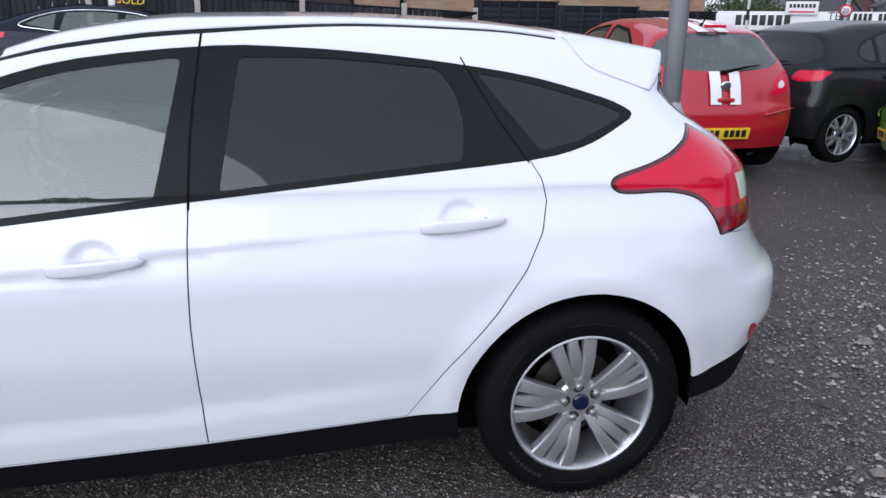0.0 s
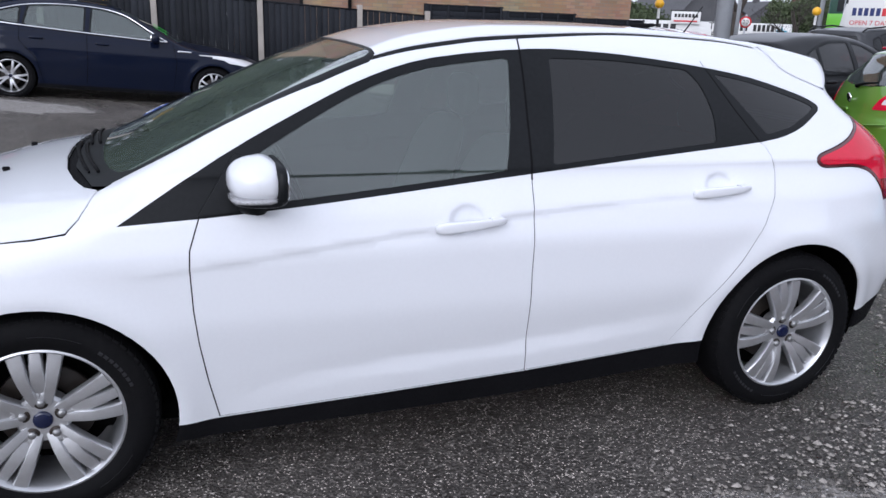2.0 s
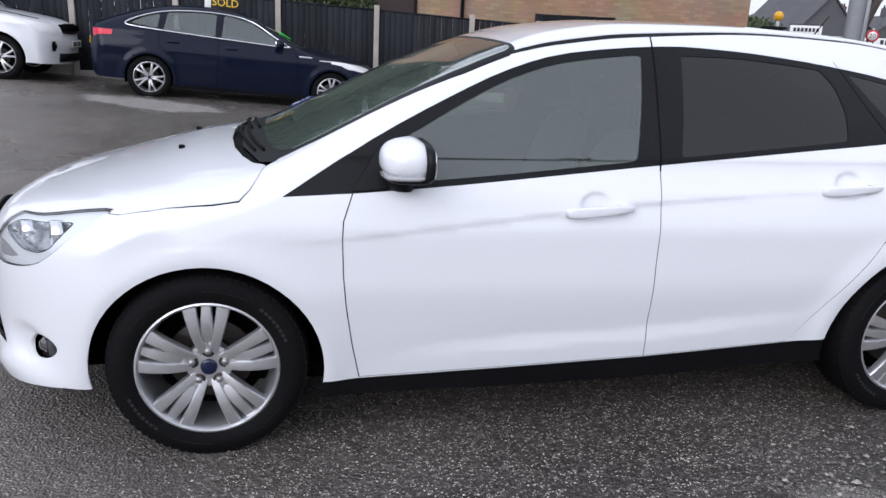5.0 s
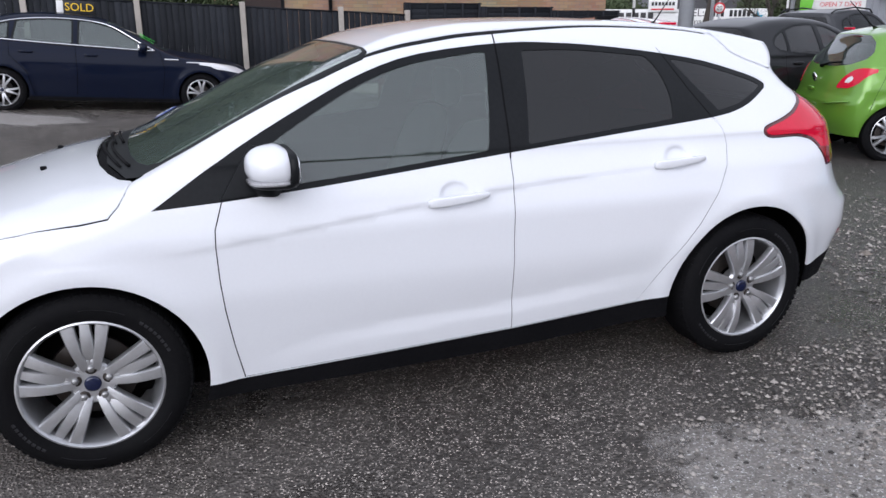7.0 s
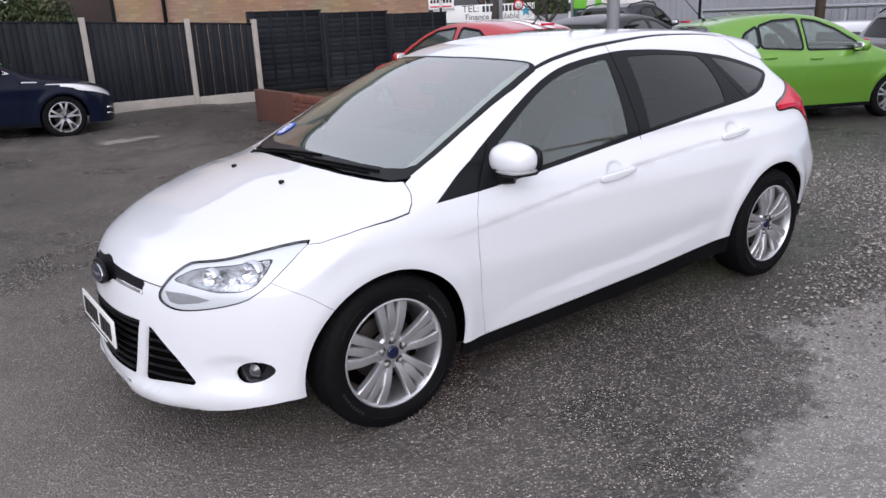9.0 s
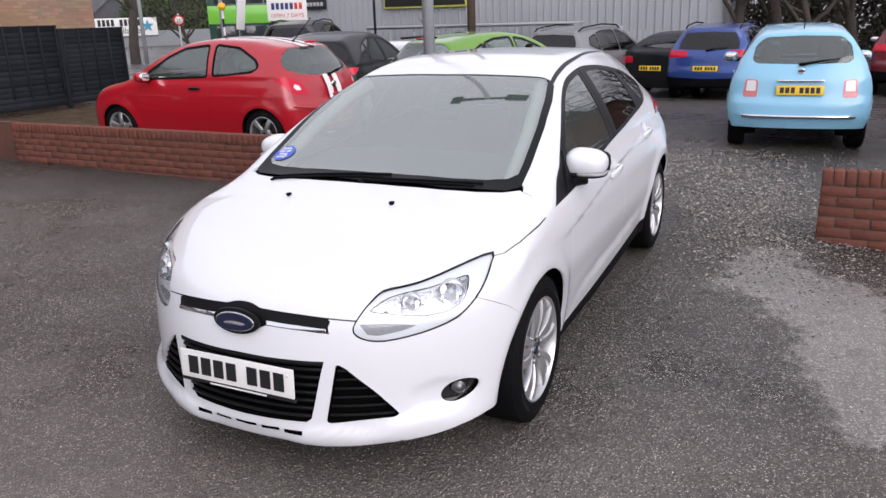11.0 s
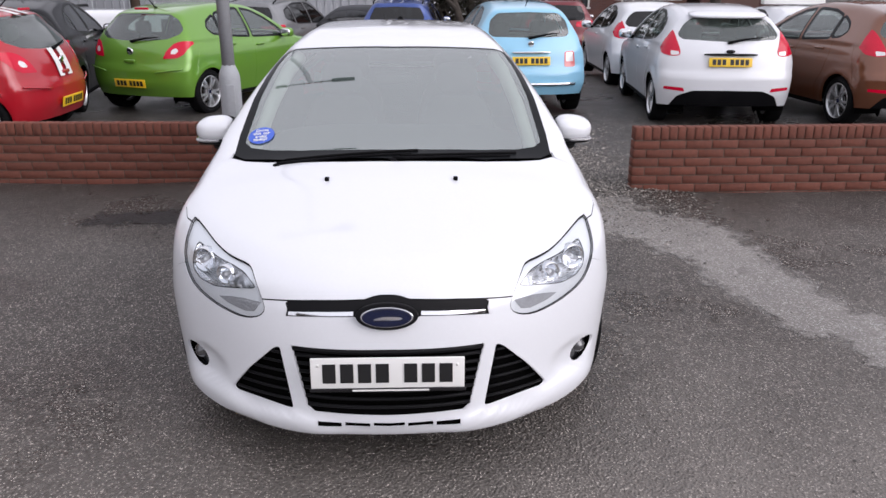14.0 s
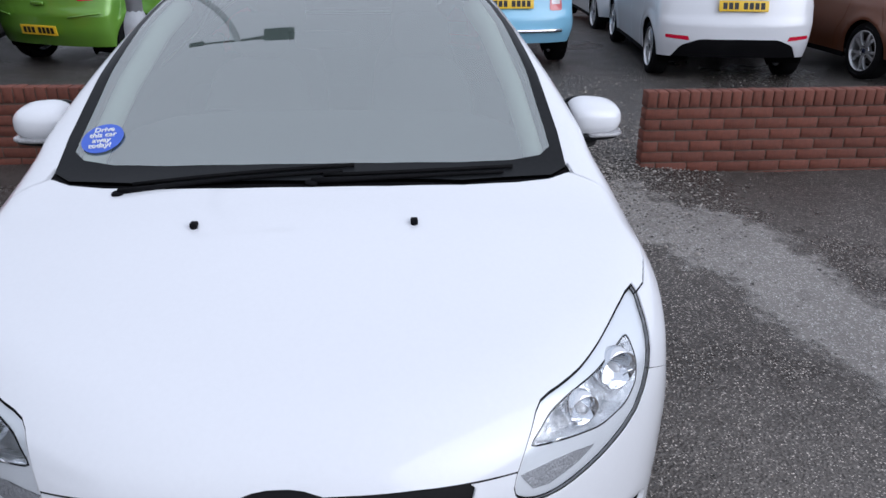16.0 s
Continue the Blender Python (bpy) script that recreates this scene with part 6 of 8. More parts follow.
def parked_car(name, label, m, coat, shape, glass, seams, screen, rear, tail, head, plate, handles, mirror, wheels="twin", step=0.055, wheel_r=0.305, dark_rear=None, category="car", rails=False, trim=None, rear_glass=None, reflect=None, rear_wiper=True, seats=True, extras=None, clear=None, lens=None):
    """A parked car from its form and the outlines of its windows, lamps and seams."""
    body = Body(**shape)
    sh = Shell(body, step, 0.62 if shape is not SUV else 0.75)
    (ay0, az, ar, _), (ay1, _, _, _) = shape["arches"]
    fl = shape["floor"]
    for g in glass:
        sh.region("side_glass", soft_corners(g, 0.03, 3), "side")
    for g in glass:
        sh.region("side_frame", grow(soft_corners(g, 0.03, 3), 0.028), "side")
    sh.region("void", circle(ay0, az, ar, 32), "side", 0.05, test=lambda c: c[:, 0] > 0.5)
    sh.region("void", circle(ay1, az, ar, 32), "side", 0.05, test=lambda c: c[:, 0] > 0.5)
    sh.region("void", [(-2, -1), (-2, fl + 0.03), (ay0 - ar, fl + 0.04), (ay0, fl), (ay1, fl), (ay1 + ar, fl + 0.08), (5, fl + 0.1), (5, -1)], "side", -1.1)
    sh.region("sill", [(ay0, fl - 0.1), (ay0, fl + 0.05), (ay1, fl + 0.06), (ay1, fl - 0.1)], "side", 0.0)
    if clear:
        sh.region("tail_clear", soft_corners(clear, 0.015, 3), "rear", 0.1, test=lambda c: c[:, 1] > 1.5)
    if tail:
        for t in tail:
            sh.region("tail_lamp", soft_corners(t, 0.03, 3), "rear", 0.05, test=lambda c: c[:, 1] > body.box[1] - 0.42)
    if reflect:
        sh.region("reflector", reflect, "rear", 0.05, test=lambda c: c[:, 1] > 1.5)
    sh.region("headlamp", soft_corners(head, 0.03, 3), "front", 0.02, test=lambda c: c[:, 1] < 0.3)
    y0, y1, w0, w1 = screen
    sh.region("windscreen", [(-0.05, y0), (0, y0), (w0 * 0.7, y0 + 0.04), (w0, y0 + 0.12), (w1, y1), (0, y1 - 0.03), (-0.05, y1 - 0.03)], "top", 0.1)
    sh.region("rear_screen", soft_corners(rear, 0.04, 3), "rear", 0.05, test=lambda c: c[:, 1] > 1.5)
    if dark_rear:
        sh.region("rear_valance", dark_rear, "rear", 0.02, test=lambda c: c[:, 1] > 2.0)
    for s in seams:
        sh.region("gap", band(s, 0.004), "side")
    sh.finish()
    car = thing(name, label, category)
    sh.whole("body_shell", "body", coat, car, lip=0.012)
    sh.whole("inner_panel", ("body", "gap", "side_frame", "sill"), DARK, car, offset=-0.03)
    sh.whole("windscreen", "windscreen", SCREEN, car, offset=-0.004)
    sh.whole("rear_screen", "rear_screen", rear_glass or GLASS, car, "rear window", offset=-0.004)
    if dark_rear:
        sh.whole("rear_valance", "rear_valance", PLASTIC, car, "black plastic valance", offset=-0.004)
    sh.pair("window_surround", "side_frame", trim or TRIM, car, offset=-0.001)
    sh.pair("side_window", "side_glass", rear_glass or GLASS, car, offset=-0.005)
    sh.pair("sill", "sill", PLASTIC, car)
    lamps = sh.pair("tail_lamp", "tail_lamp", lens or REDLENS, car, "red tail lamp", offset=0.006, thick=0.02)
    if clear:
        for flip, lamp in zip((False, True), lamps):
            me = sh.panel("tail_clear", flip=flip, offset=0.006)
            if me:
                part("reversing_lens", me, CLEARLENS, lamp, "clear reversing lens")
    if reflect:
        sh.pair("rear_reflector", "reflector", REDLENS, car, "red reflector", offset=0.004)
    sh.pair("headlamp", "headlamp", CLEARLENS, car, "clear headlamp", offset=0.003)
    for y in (ay0, ay1):
        arch_liner(car, y, az, ar, 0.45, float(body.wide(y)) - 0.012, body)
    hw = float(body.wide(ay0))
    for s in (1, -1):
        for y in (ay0, ay1):
            w = thing("wheel", "", "")
            w.parent = car
            wheel(w, (s * (hw - 0.12), y, wheel_r), wheel_r, 0.195, wheel_r * 0.70, s, wheels, 17 * y)
        for y, z in handles:
            x = float(body.side(np.array(y), np.array(z)))
            part("door_handle", superblob((s * (x + 0.012), y, z), (0.016, 0.10, 0.018), 0.6, 14, 8), coat if trim is not RUBBER else TRIM, car)
        my, mz = mirror
        mx = float(body.side(np.array(my), np.array(mz)))
        mc = part("door_mirror", superblob((s * (mx + 0.14), my + 0.02, mz + 0.03), (0.10, 0.07, 0.07), 0.65, 18, 10), coat, car)
        part("mirror_arm", tube([(s * (mx - 0.02), my, mz - 0.02), (s * (mx + 0.1), my + 0.02, mz - 0.01)], 0.03, 8), TRIM, mc)
        part("mirror_glass", superblob((s * (mx + 0.14), my + 0.075, mz + 0.03), (0.085, 0.02, 0.055), 0.6, 16, 8), CHROME, mc)
        if rails:
            part("roof_rail", tube([(s * 0.60, 1.15, body.top(1.15) - 0.03), (s * 0.60, 1.3, body.top(1.3) + 0.02), (s * 0.59, 2.0, body.top(2.0) + 0.025), (s * 0.575, 2.8, body.top(2.8) + 0.02), (s * 0.57, 2.95, body.top(2.95) - 0.03)], 0.016, 8), TRIM, car, "roof rail")
    if plate:
        z, wide = plate
        y = float(body.tail(z)) + 0.008
        slope = math.atan2(float(body.tail(z + 0.05) - body.tail(z - 0.05)), 0.1)
        at = Matrix.Translation((0, y, z)) @ Matrix.Rotation(-slope, 4, "X")
        bm = box((wide, 0.01, 0.111), (0, 0, 0), 0.003)
        bmesh.ops.transform(bm, matrix=at, verts=bm.verts)
        pl = part("number_plate", bm, PLATEYELLOW, car, "yellow rear number plate")
        plate_bars(pl, at, wide, 0.111, 1)
    if rear_wiper:
        zc = min(q[1] for q in rear) + 0.02
        y = float(body.tail(zc)) + 0.012
        part("rear_wiper", join(tube([(0.0, y + 0.01, zc - 0.02), (-0.2, y, zc + 0.02), (-0.40, y - 0.05, zc + 0.04)], [0.018, 0.012, 0.006], 8), superblob((0.0, y + 0.005, zc - 0.02), (0.035, 0.02, 0.02), 0.7, 12, 8)), RUBBER, car)
    if seats:
        for x in (-0.34, 0.34):
            seat(car, x, ay1 * 0.44, 0.26)
            seat(car, x, ay1 * 0.74, 0.28)
    part("cabin_floor", box((1.3, ay1, 0.05), (0, ay1 * 0.5, 0.27), 0.01), DARK, car)
    part("dashboard", superblob((0, ay1 * 0.17, 0.82), (0.62, 0.24, 0.14), 0.5, 20, 10), CABIN, car)
    if extras:
        extras(car, body)
    car.matrix_world = m
    return car


def stand(x, y, hx, hy, z=0.0, climb=0.0):
    """A pose for a car whose front axle is over (x, y) and that points along (hx, hy)."""
    return pose(x, y, z, 0, 0, math.degrees(math.atan2(hx, -hy))) @ Matrix.Rotation(radians(climb), 4, "X")


def disc_badge(car, y, z, r, mat, tilt=0.0):
    bm = lathe([(0.0, 0.010), (r * 0.8, 0.009), (r, 0.004), (r, -0.006)], 28, "y", at=(0, 0, 0))
    bmesh.ops.transform(bm, matrix=Matrix.Translation((0, y, z)) @ Matrix.Rotation(tilt, 4, "X"), verts=bm.verts)
    return part("badge", bm, mat, car, "round chrome badge")


def bumper_step(car, body, coat, z, x0, x1):
    for s in (1, -1):
        pts = [(s * x, float(body.tail(z)) - body.tail_bow[0] * x ** body.tail_bow[1] + 0.004, z + 0.01 * k) for k, x in enumerate(np.linspace(x0, x1, 6))]
        part("bumper_strip", tube(pts, 0.009, 8), coat, car)


def corsa_extra(coat, striped):
    def make(car, body):
        disc_badge(car, float(body.tail(0.86)) + 0.006, 0.86, 0.055, CHROME, -0.3)
        part("boot_handle", superblob((0, float(body.tail(0.74)) + 0.004, 0.74), (0.09, 0.016, 0.022), 0.5, 16, 8), coat, car)
        bumper_step(car, body, coat, 0.60, 0.42, 0.78)
        part("brake_light", box((0.22, 0.03, 0.028), (0, float(body.tail(1.40)) - 0.0, 1.405), 0.006), REDLENS, car)
        part("roof_aerial", tube([(0, 2.45, float(body.top(2.45)) - 0.01), (0, 2.5, float(body.top(2.5)) + 0.03), (0, 2.78, float(body.top(2.5)) + 0.30)], [0.02, 0.008, 0.004], 8), RUBBER, car)
        if striped:
            for s in (1, -1):
                pts = []
                bm = bmesh.new()
                for z in np.linspace(0.70, 1.0, 9):
                    y = float(body.tail(z)) + 0.006
                    pts.append([bm.verts.new((s * x, y - body.tail_bow[0] * x ** body.tail_bow[1], z)) for x in (0.045, 0.10, 0.155)])
                for p, q in zip(pts, pts[1:]):
                    for k in range(2):
                        bm.faces.new((p[k], p[k + 1], q[k + 1], q[k]))
                part("white_stripe", bm, PLATEWHITE, car, "white racing stripe")
                bm, pts = bmesh.new(), []
                for y in np.linspace(0.95, 2.73, 14):
                    pts.append([bm.verts.new((s * x, y, float(body.top(y) - body.crown(y) * (x / 0.7) ** 2.2) + 0.004)) for x in (0.05, 0.10, 0.16)])
                for p, q in zip(pts, pts[1:]):
                    for k in range(2):
                        bm.faces.new((p[k], p[k + 1], q[k + 1], q[k]))
                part("white_stripe", bm, PLATEWHITE, car, "white racing stripe")
    return make


SMALL_REAR = [(-0.05, 1.350), (0.42, 1.340), (0.56, 1.27), (0.665, 1.15), (0.665, 1.09), (0.52, 1.025), (0.25, 1.0), (-0.05, 0.992)]
CORSA_TAIL = [[(0.50, 0.775), (0.545, 0.885), (0.63, 0.975), (0.71, 1.0), (0.795, 1.0), (0.80, 0.93), (0.76, 0.83), (0.68, 0.785)]]
CORSA_CLEAR = [(0.60, 0.84), (0.61, 0.89), (0.66, 0.915), (0.695, 0.88), (0.665, 0.84)]
SMALL_HEAD = [(0.42, 0.62), (0.55, 0.60), (0.80, 0.72), (0.80, 0.86), (0.70, 0.84), (0.50, 0.74)]
THREE_DOOR = [[(0.55, 0.985), (0.62, 1.06), (0.9, 1.235), (1.15, 1.345), (1.55, 1.385), (1.62, 1.02)], [(1.74, 1.03), (1.69, 1.385), (2.05, 1.345), (2.35, 1.20), (2.42, 1.13), (2.35, 1.08)]]
FIVE_DOOR = [[(0.55, 0.975), (0.62, 1.05), (0.9, 1.225), (1.15, 1.335), (1.36, 1.372), (1.36, 1.0)], [(1.45, 1.005), (1.45, 1.378), (1.8, 1.365), (2.02, 1.31), (2.05, 1.05)], [(2.10, 1.06), (2.07, 1.30), (2.25, 1.22), (2.32, 1.14), (2.25, 1.08)]]
FIVE_SEAMS = [[(1.405, 1.0), (1.40, 0.6), (1.42, 0.28)], [(0.45, 0.97), (0.40, 0.7), (0.45, 0.28)], [(2.15, 1.04), (2.2, 0.85), (2.12, 0.62), (1.98, 0.45), (1.96, 0.28)], [(2.62, 0.98), (2.72, 0.75), (2.78, 0.55)]]
THREE_SEAMS = [[(1.68, 1.38), (1.68, 1.0), (1.66, 0.6), (1.60, 0.28)], [(0.42, 0.97), (0.38, 0.7), (0.43, 0.28)], [(2.62, 0.98), (2.72, 0.75), (2.78, 0.55)]]

parked_car("hatchback_car", "red three-door hatchback with white stripes behind the wall", stand(-6.94, 5.72, -1, 0.0, 0.0), RED, SMALL, THREE_DOOR, THREE_SEAMS, (0.2, 1.0, 0.66, 0.55), SMALL_REAR, CORSA_TAIL, SMALL_HEAD, (0.43, 0.52), [(1.45, 0.86)], (0.62, 0.98), "solid", trim=RUBBER, extras=corsa_extra(RED, True), clear=CORSA_CLEAR)
parked_car("hatchback_car", "lime green metallic five-door hatchback behind the wall", stand(-2.52, 10.31, 0.40, 0.917, -0.06), GREEN, SMALL, FIVE_DOOR, FIVE_SEAMS, (0.2, 1.0, 0.66, 0.55), SMALL_REAR, CORSA_TAIL, SMALL_HEAD, (0.45, 0.52), [(1.25, 0.87), (1.95, 0.91)], (0.62, 0.98), "twin", extras=corsa_extra(GREEN, False), clear=CORSA_CLEAR)


def city_extra(car, body):
    pts = [(x, float(body.tail(0.42)) - body.tail_bow[0] * abs(x) ** body.tail_bow[1] + 0.008, 0.43) for x in np.linspace(-0.62, 0.62, 14)]
    part("bumper_strip", tube(pts, 0.022, 8), CHROME, car, "chrome bumper strip")
    part("plate_trim", superblob((0, float(body.tail(0.845)) + 0.012, 0.845), (0.27, 0.014, 0.014), 0.5, 20, 8), CHROME, car, "chrome bar over the plate")
    disc_badge(car, float(body.tail(0.95)) + 0.004, 0.95, 0.042, CHROME, -0.35)
    part("exhaust", lathe([(0.03, 0.0), (0.034, 0.12), (0.026, 0.12), (0.022, 0.02)], 16, "y", at=(0.42, 2.62, 0.27)), STEEL, car)
    part("roof_aerial", tube([(0, 2.25, float(body.top(2.25))), (0, 2.4, float(body.top(2.25)) + 0.09)], 0.006, 6), RUBBER, car)


parked_car("city_car", "pale blue city car with chrome bumper strip", stand(1.5, 10.1, -0.06, 0.998, -0.04), SKYBLUE, CITY,
           [[(0.45, 0.98), (0.52, 1.06), (0.8, 1.26), (1.0, 1.36), (1.4, 1.395), (1.45, 1.02)], [(1.55, 1.03), (1.53, 1.39), (1.85, 1.36), (2.12, 1.22), (2.15, 1.10)]], [[(1.5, 1.0), (1.5, 0.6), (1.45, 0.28)], [(0.4, 0.95), (0.36, 0.7), (0.4, 0.28)]],
           (0.2, 0.88, 0.62, 0.52), [(-0.05, 1.36), (0.42, 1.345), (0.53, 1.25), (0.56, 1.08), (0.50, 1.04), (-0.05, 1.03)], [[(0.47, 0.65), (0.47, 0.85), (0.61, 0.86), (0.63, 0.65)]], [(0.42, 0.62), (0.55, 0.58), (0.68, 0.68), (0.66, 0.80), (0.52, 0.80)],
           (0.735, 0.52), [(1.3, 0.85)], (0.55, 0.98), "solid", wheel_r=0.29, extras=city_extra, clear=[(0.49, 0.72), (0.49, 0.84), (0.59, 0.845), (0.60, 0.72)], lens=PINKLENS)

FIESTA_TAIL = [[(0.60, 0.885), (0.585, 0.93), (0.625, 1.06), (0.655, 1.17), (0.685, 1.19), (0.75, 1.09), (0.80, 0.96), (0.80, 0.90), (0.70, 0.875)]]
FIESTA_CLEAR = [(0.605, 0.893), (0.605, 0.93), (0.70, 0.94), (0.70, 0.885)]
FIESTA_REAR = [(-0.05, 1.335), (0.44, 1.325), (0.54, 1.25), (0.62, 1.13), (0.57, 1.075), (-0.05, 1.045)]


def fiesta_extra(coat):
    def make(car, body):
        part("plate_trim", superblob((0, float(body.tail(0.905)) + 0.012, 0.905), (0.33, 0.016, 0.014), 0.5, 20, 8), CHROME if coat is BROWN else TRIM, car, "trim bar over the plate")
        part("badge", superblob((0, float(body.tail(0.94)) + 0.006, 0.94), (0.055, 0.008, 0.022), 0.8, 16, 8), GLOSSBLACK, car, "oval badge")
        part("roof_spoiler", superblob((0, 2.72, 1.365), (0.48, 0.11, 0.022), 0.5, 20, 8, taper=lambda p: Vector((p.x, p.y - 0.25 * p.x * p.x, p.z - 0.25 * p.y))), coat, car, "roof spoiler")
        part("roof_aerial", tube([(0, 1.1, float(body.top(1.1))), (0, 1.25, float(body.top(1.1)) + 0.2)], [0.008, 0.004], 6), RUBBER, car)
        part("parcel_shelf", box((1.1, 0.3, 0.02), (0, 2.4, 1.0), 0.005), DARK, car)
    return make


FIESTA_VAL = soft_corners([(-0.05, 0.20), (-0.05, 0.475), (0.42, 0.47), (0.60, 0.40), (0.72, 0.20)], 0.04, 3)
parked_car("hatchback_car", "white five-door hatchback with black lower bumper", stand(4.32, 9.34, 0.11, 0.994, -0.04), WHITE, SMALL, FIVE_DOOR, FIVE_SEAMS, (0.2, 1.0, 0.66, 0.55), FIESTA_REAR, FIESTA_TAIL, SMALL_HEAD, (0.815, 0.52), [(1.25, 0.87), (1.95, 0.91)], (0.62, 0.98), "twin", dark_rear=FIESTA_VAL,
           reflect=[(0.52, 0.455), (0.76, 0.475), (0.76, 0.51), (0.54, 0.50)], extras=fiesta_extra(WHITE), clear=FIESTA_CLEAR)
parked_car("hatchback_car", "copper brown metallic hatchback on dark asphalt", stand(6.05, 8.85, -0.07, 0.997), BROWN, SMALL, FIVE_DOOR, FIVE_SEAMS, (0.2, 1.0, 0.66, 0.55), FIESTA_REAR, FIESTA_TAIL, SMALL_HEAD, (0.815, 0.52), [(1.25, 0.87), (1.95, 0.91)], (0.62, 0.98), "twin", dark_rear=FIESTA_VAL,
           reflect=[(0.52, 0.455), (0.76, 0.475), (0.76, 0.51), (0.54, 0.50)], extras=fiesta_extra(BROWN), clear=FIESTA_CLEAR)


def roof_boxes(car, body):
    part("roof_sign", box((1.25, 0.16, 0.17), (0, 1.75, float(body.top(1.75)) + 0.10), 0.02), PLATEWHITE, car, "white roof sign box")


parked_car("hatchback_car", "white hatchback with white roof sign box", stand(4.55, 13.4, 0.05, 1, -0.1), WHITE, SMALL, FIVE_DOOR, FIVE_SEAMS, (0.2, 1.0, 0.66, 0.55), FIESTA_REAR, FIESTA_TAIL, SMALL_HEAD, (0.815, 0.52), [(1.25, 0.87)], (0.62, 0.98), "solid", rear_glass=PRIVACY, extras=roof_boxes, step=0.07)
parked_car("hatchback_car", "white hatchback with white roof box beyond the wall", stand(7.9, 14.6, 0.05, 1, -0.2), WHITE, SMALL, FIVE_DOOR, FIVE_SEAMS, (0.2, 1.0, 0.66, 0.55), FIESTA_REAR, FIESTA_TAIL, SMALL_HEAD, (0.815, 0.52), [(1.25, 0.87)], (0.62, 0.98), "solid", rear_glass=PRIVACY, extras=roof_boxes, step=0.07)
parked_car("hatchback_car", "black five-door hatchback with red tail lamps", stand(-5.68, 9.75, -0.18, 0.98), BLACKPAINT, SMALL, FIVE_DOOR, FIVE_SEAMS, (0.2, 1.0, 0.66, 0.55), SMALL_REAR, [[(0.50, 0.88), (0.54, 0.965), (0.80, 0.975), (0.80, 0.875), (0.60, 0.855)]], SMALL_HEAD, (0.50, 0.52), [(1.25, 0.87), (1.95, 0.91)], (0.62, 0.98), "twin", rear_glass=PRIVACY)

SUV_GLASS = [[(0.65, 1.10), (0.75, 1.20), (1.05, 1.42), (1.3, 1.52), (1.5, 1.54), (1.5, 1.12)], [(1.58, 1.12), (1.58, 1.54), (2.1, 1.535), (2.35, 1.49), (2.36, 1.15)], [(2.44, 1.16), (2.43, 1.47), (2.72, 1.40), (2.82, 1.26)]]
SUV_SEAMS = [[(1.54, 1.1), (1.53, 0.7), (1.55, 0.36)], [(0.5, 1.08), (0.46, 0.8), (0.5, 0.36)], [(2.4, 1.1), (2.42, 0.9), (2.28, 0.65), (2.2, 0.36)]]
SUV_REAR = [(-0.05, 1.50), (0.52, 1.48), (0.62, 1.30), (0.64, 1.14), (-0.05, 1.12)]
SUV_TAIL = [[(0.40, 0.98), (0.42, 1.10), (0.95, 1.14), (0.95, 0.96)]]
SUV_HEAD = [(0.48, 0.76), (0.88, 0.80), (0.88, 0.98), (0.55, 0.93)]
SUV_VAL = [(-0.05, 0.2), (-0.05, 0.52), (0.95, 0.55), (0.95, 0.2)]


def suv(label, m, coat, dark=None, rails=True, step=0.07, glass=None):
    return parked_car("suv_car", label, m, coat, SUV, SUV_GLASS, SUV_SEAMS, (0.32, 1.05, 0.72, 0.62), SUV_REAR, SUV_TAIL, SUV_HEAD, (0.74, 0.52), [(1.35, 1.0), (2.15, 1.02)], (0.75, 1.1), "twin", step, 0.35, SUV_VAL, rails=rails, rear_glass=glass or PRIVACY)


suv("bright blue sport utility car with roof rails", stand(0.0, 18.2, 0.10, 0.995, -0.33), BLUE)
suv("dark grey sport utility car with roof rails", stand(-11.2, 16.4, -0.31, 0.95), GREY)
suv("silver grey sport utility car with roof rails", stand(-2.75, 17.0, 0.25, 0.97, -0.3), SILVER)
suv("dark red sport utility car", stand(4.15, 20.0, 0.12, 1, -0.33), MAROON)


def offroad_extra(car, body):
    """Grille, bumper and lamps of the white car's nose."""
    ny = lambda x, z: float(body.nose(z)) + 0.42 * abs(x) ** 2.6
    g = part("front_grille", join(*[tube([(x, ny(x, z) - 0.012, z) for x in np.linspace(-0.42, 0.42, 9)], 0.017, 6) for z in (0.80, 0.85, 0.90)]), TRIM, car, "black slatted grille")
    part("grille_back", tube([(x, ny(x, 0.85) + 0.03, 0.85) for x in np.linspace(-0.42, 0.42, 9)], 0.075, 10), DARK, g)
    part("bumper_intake", tube([(x, ny(x, 0.40) + 0.02, 0.40) for x in np.linspace(-0.55, 0.55, 9)], 0.07, 10), PLASTIC, car, "black bumper intake")
    for s in (1, -1):
        part("fog_lamp", lathe([(0.0, -0.02), (0.04, -0.015), (0.06, 0.01), (0.075, 0.0), (0.08, 0.03)], 20, "y", at=(s * 0.66, ny(0.66, 0.58) - 0.005, 0.58)), PLASTIC, car)
        part("bonnet_edge", tube([(s * 0.70, -0.55, float(body.top(-0.55)) - 0.02), (s * 0.72, 0.0, float(body.top(0.0)) - 0.02), (s * 0.74, 0.3, float(body.top(0.2)) - 0.0)], 0.006, 6), DARK, car)
    at = Matrix.Translation((0, ny(0, 0.62) - 0.012, 0.62))
    bm = box((0.52, 0.01, 0.111), (0, 0, 0), 0.003)
    bmesh.ops.transform(bm, matrix=at, verts=bm.verts)
    plate_bars(part("number_plate", bm, PLATEWHITE, car, "white front number plate"), at, 0.52, 0.111, -1)
    for k in range(9):
        part("bonnet_lettering_bar", box((0.045, 0.012, 0.03), ((k - 4) * 0.075, -0.80, float(body.top(-0.80)) + 0.004), turn=(25, 0, 0)), TRIM, car)


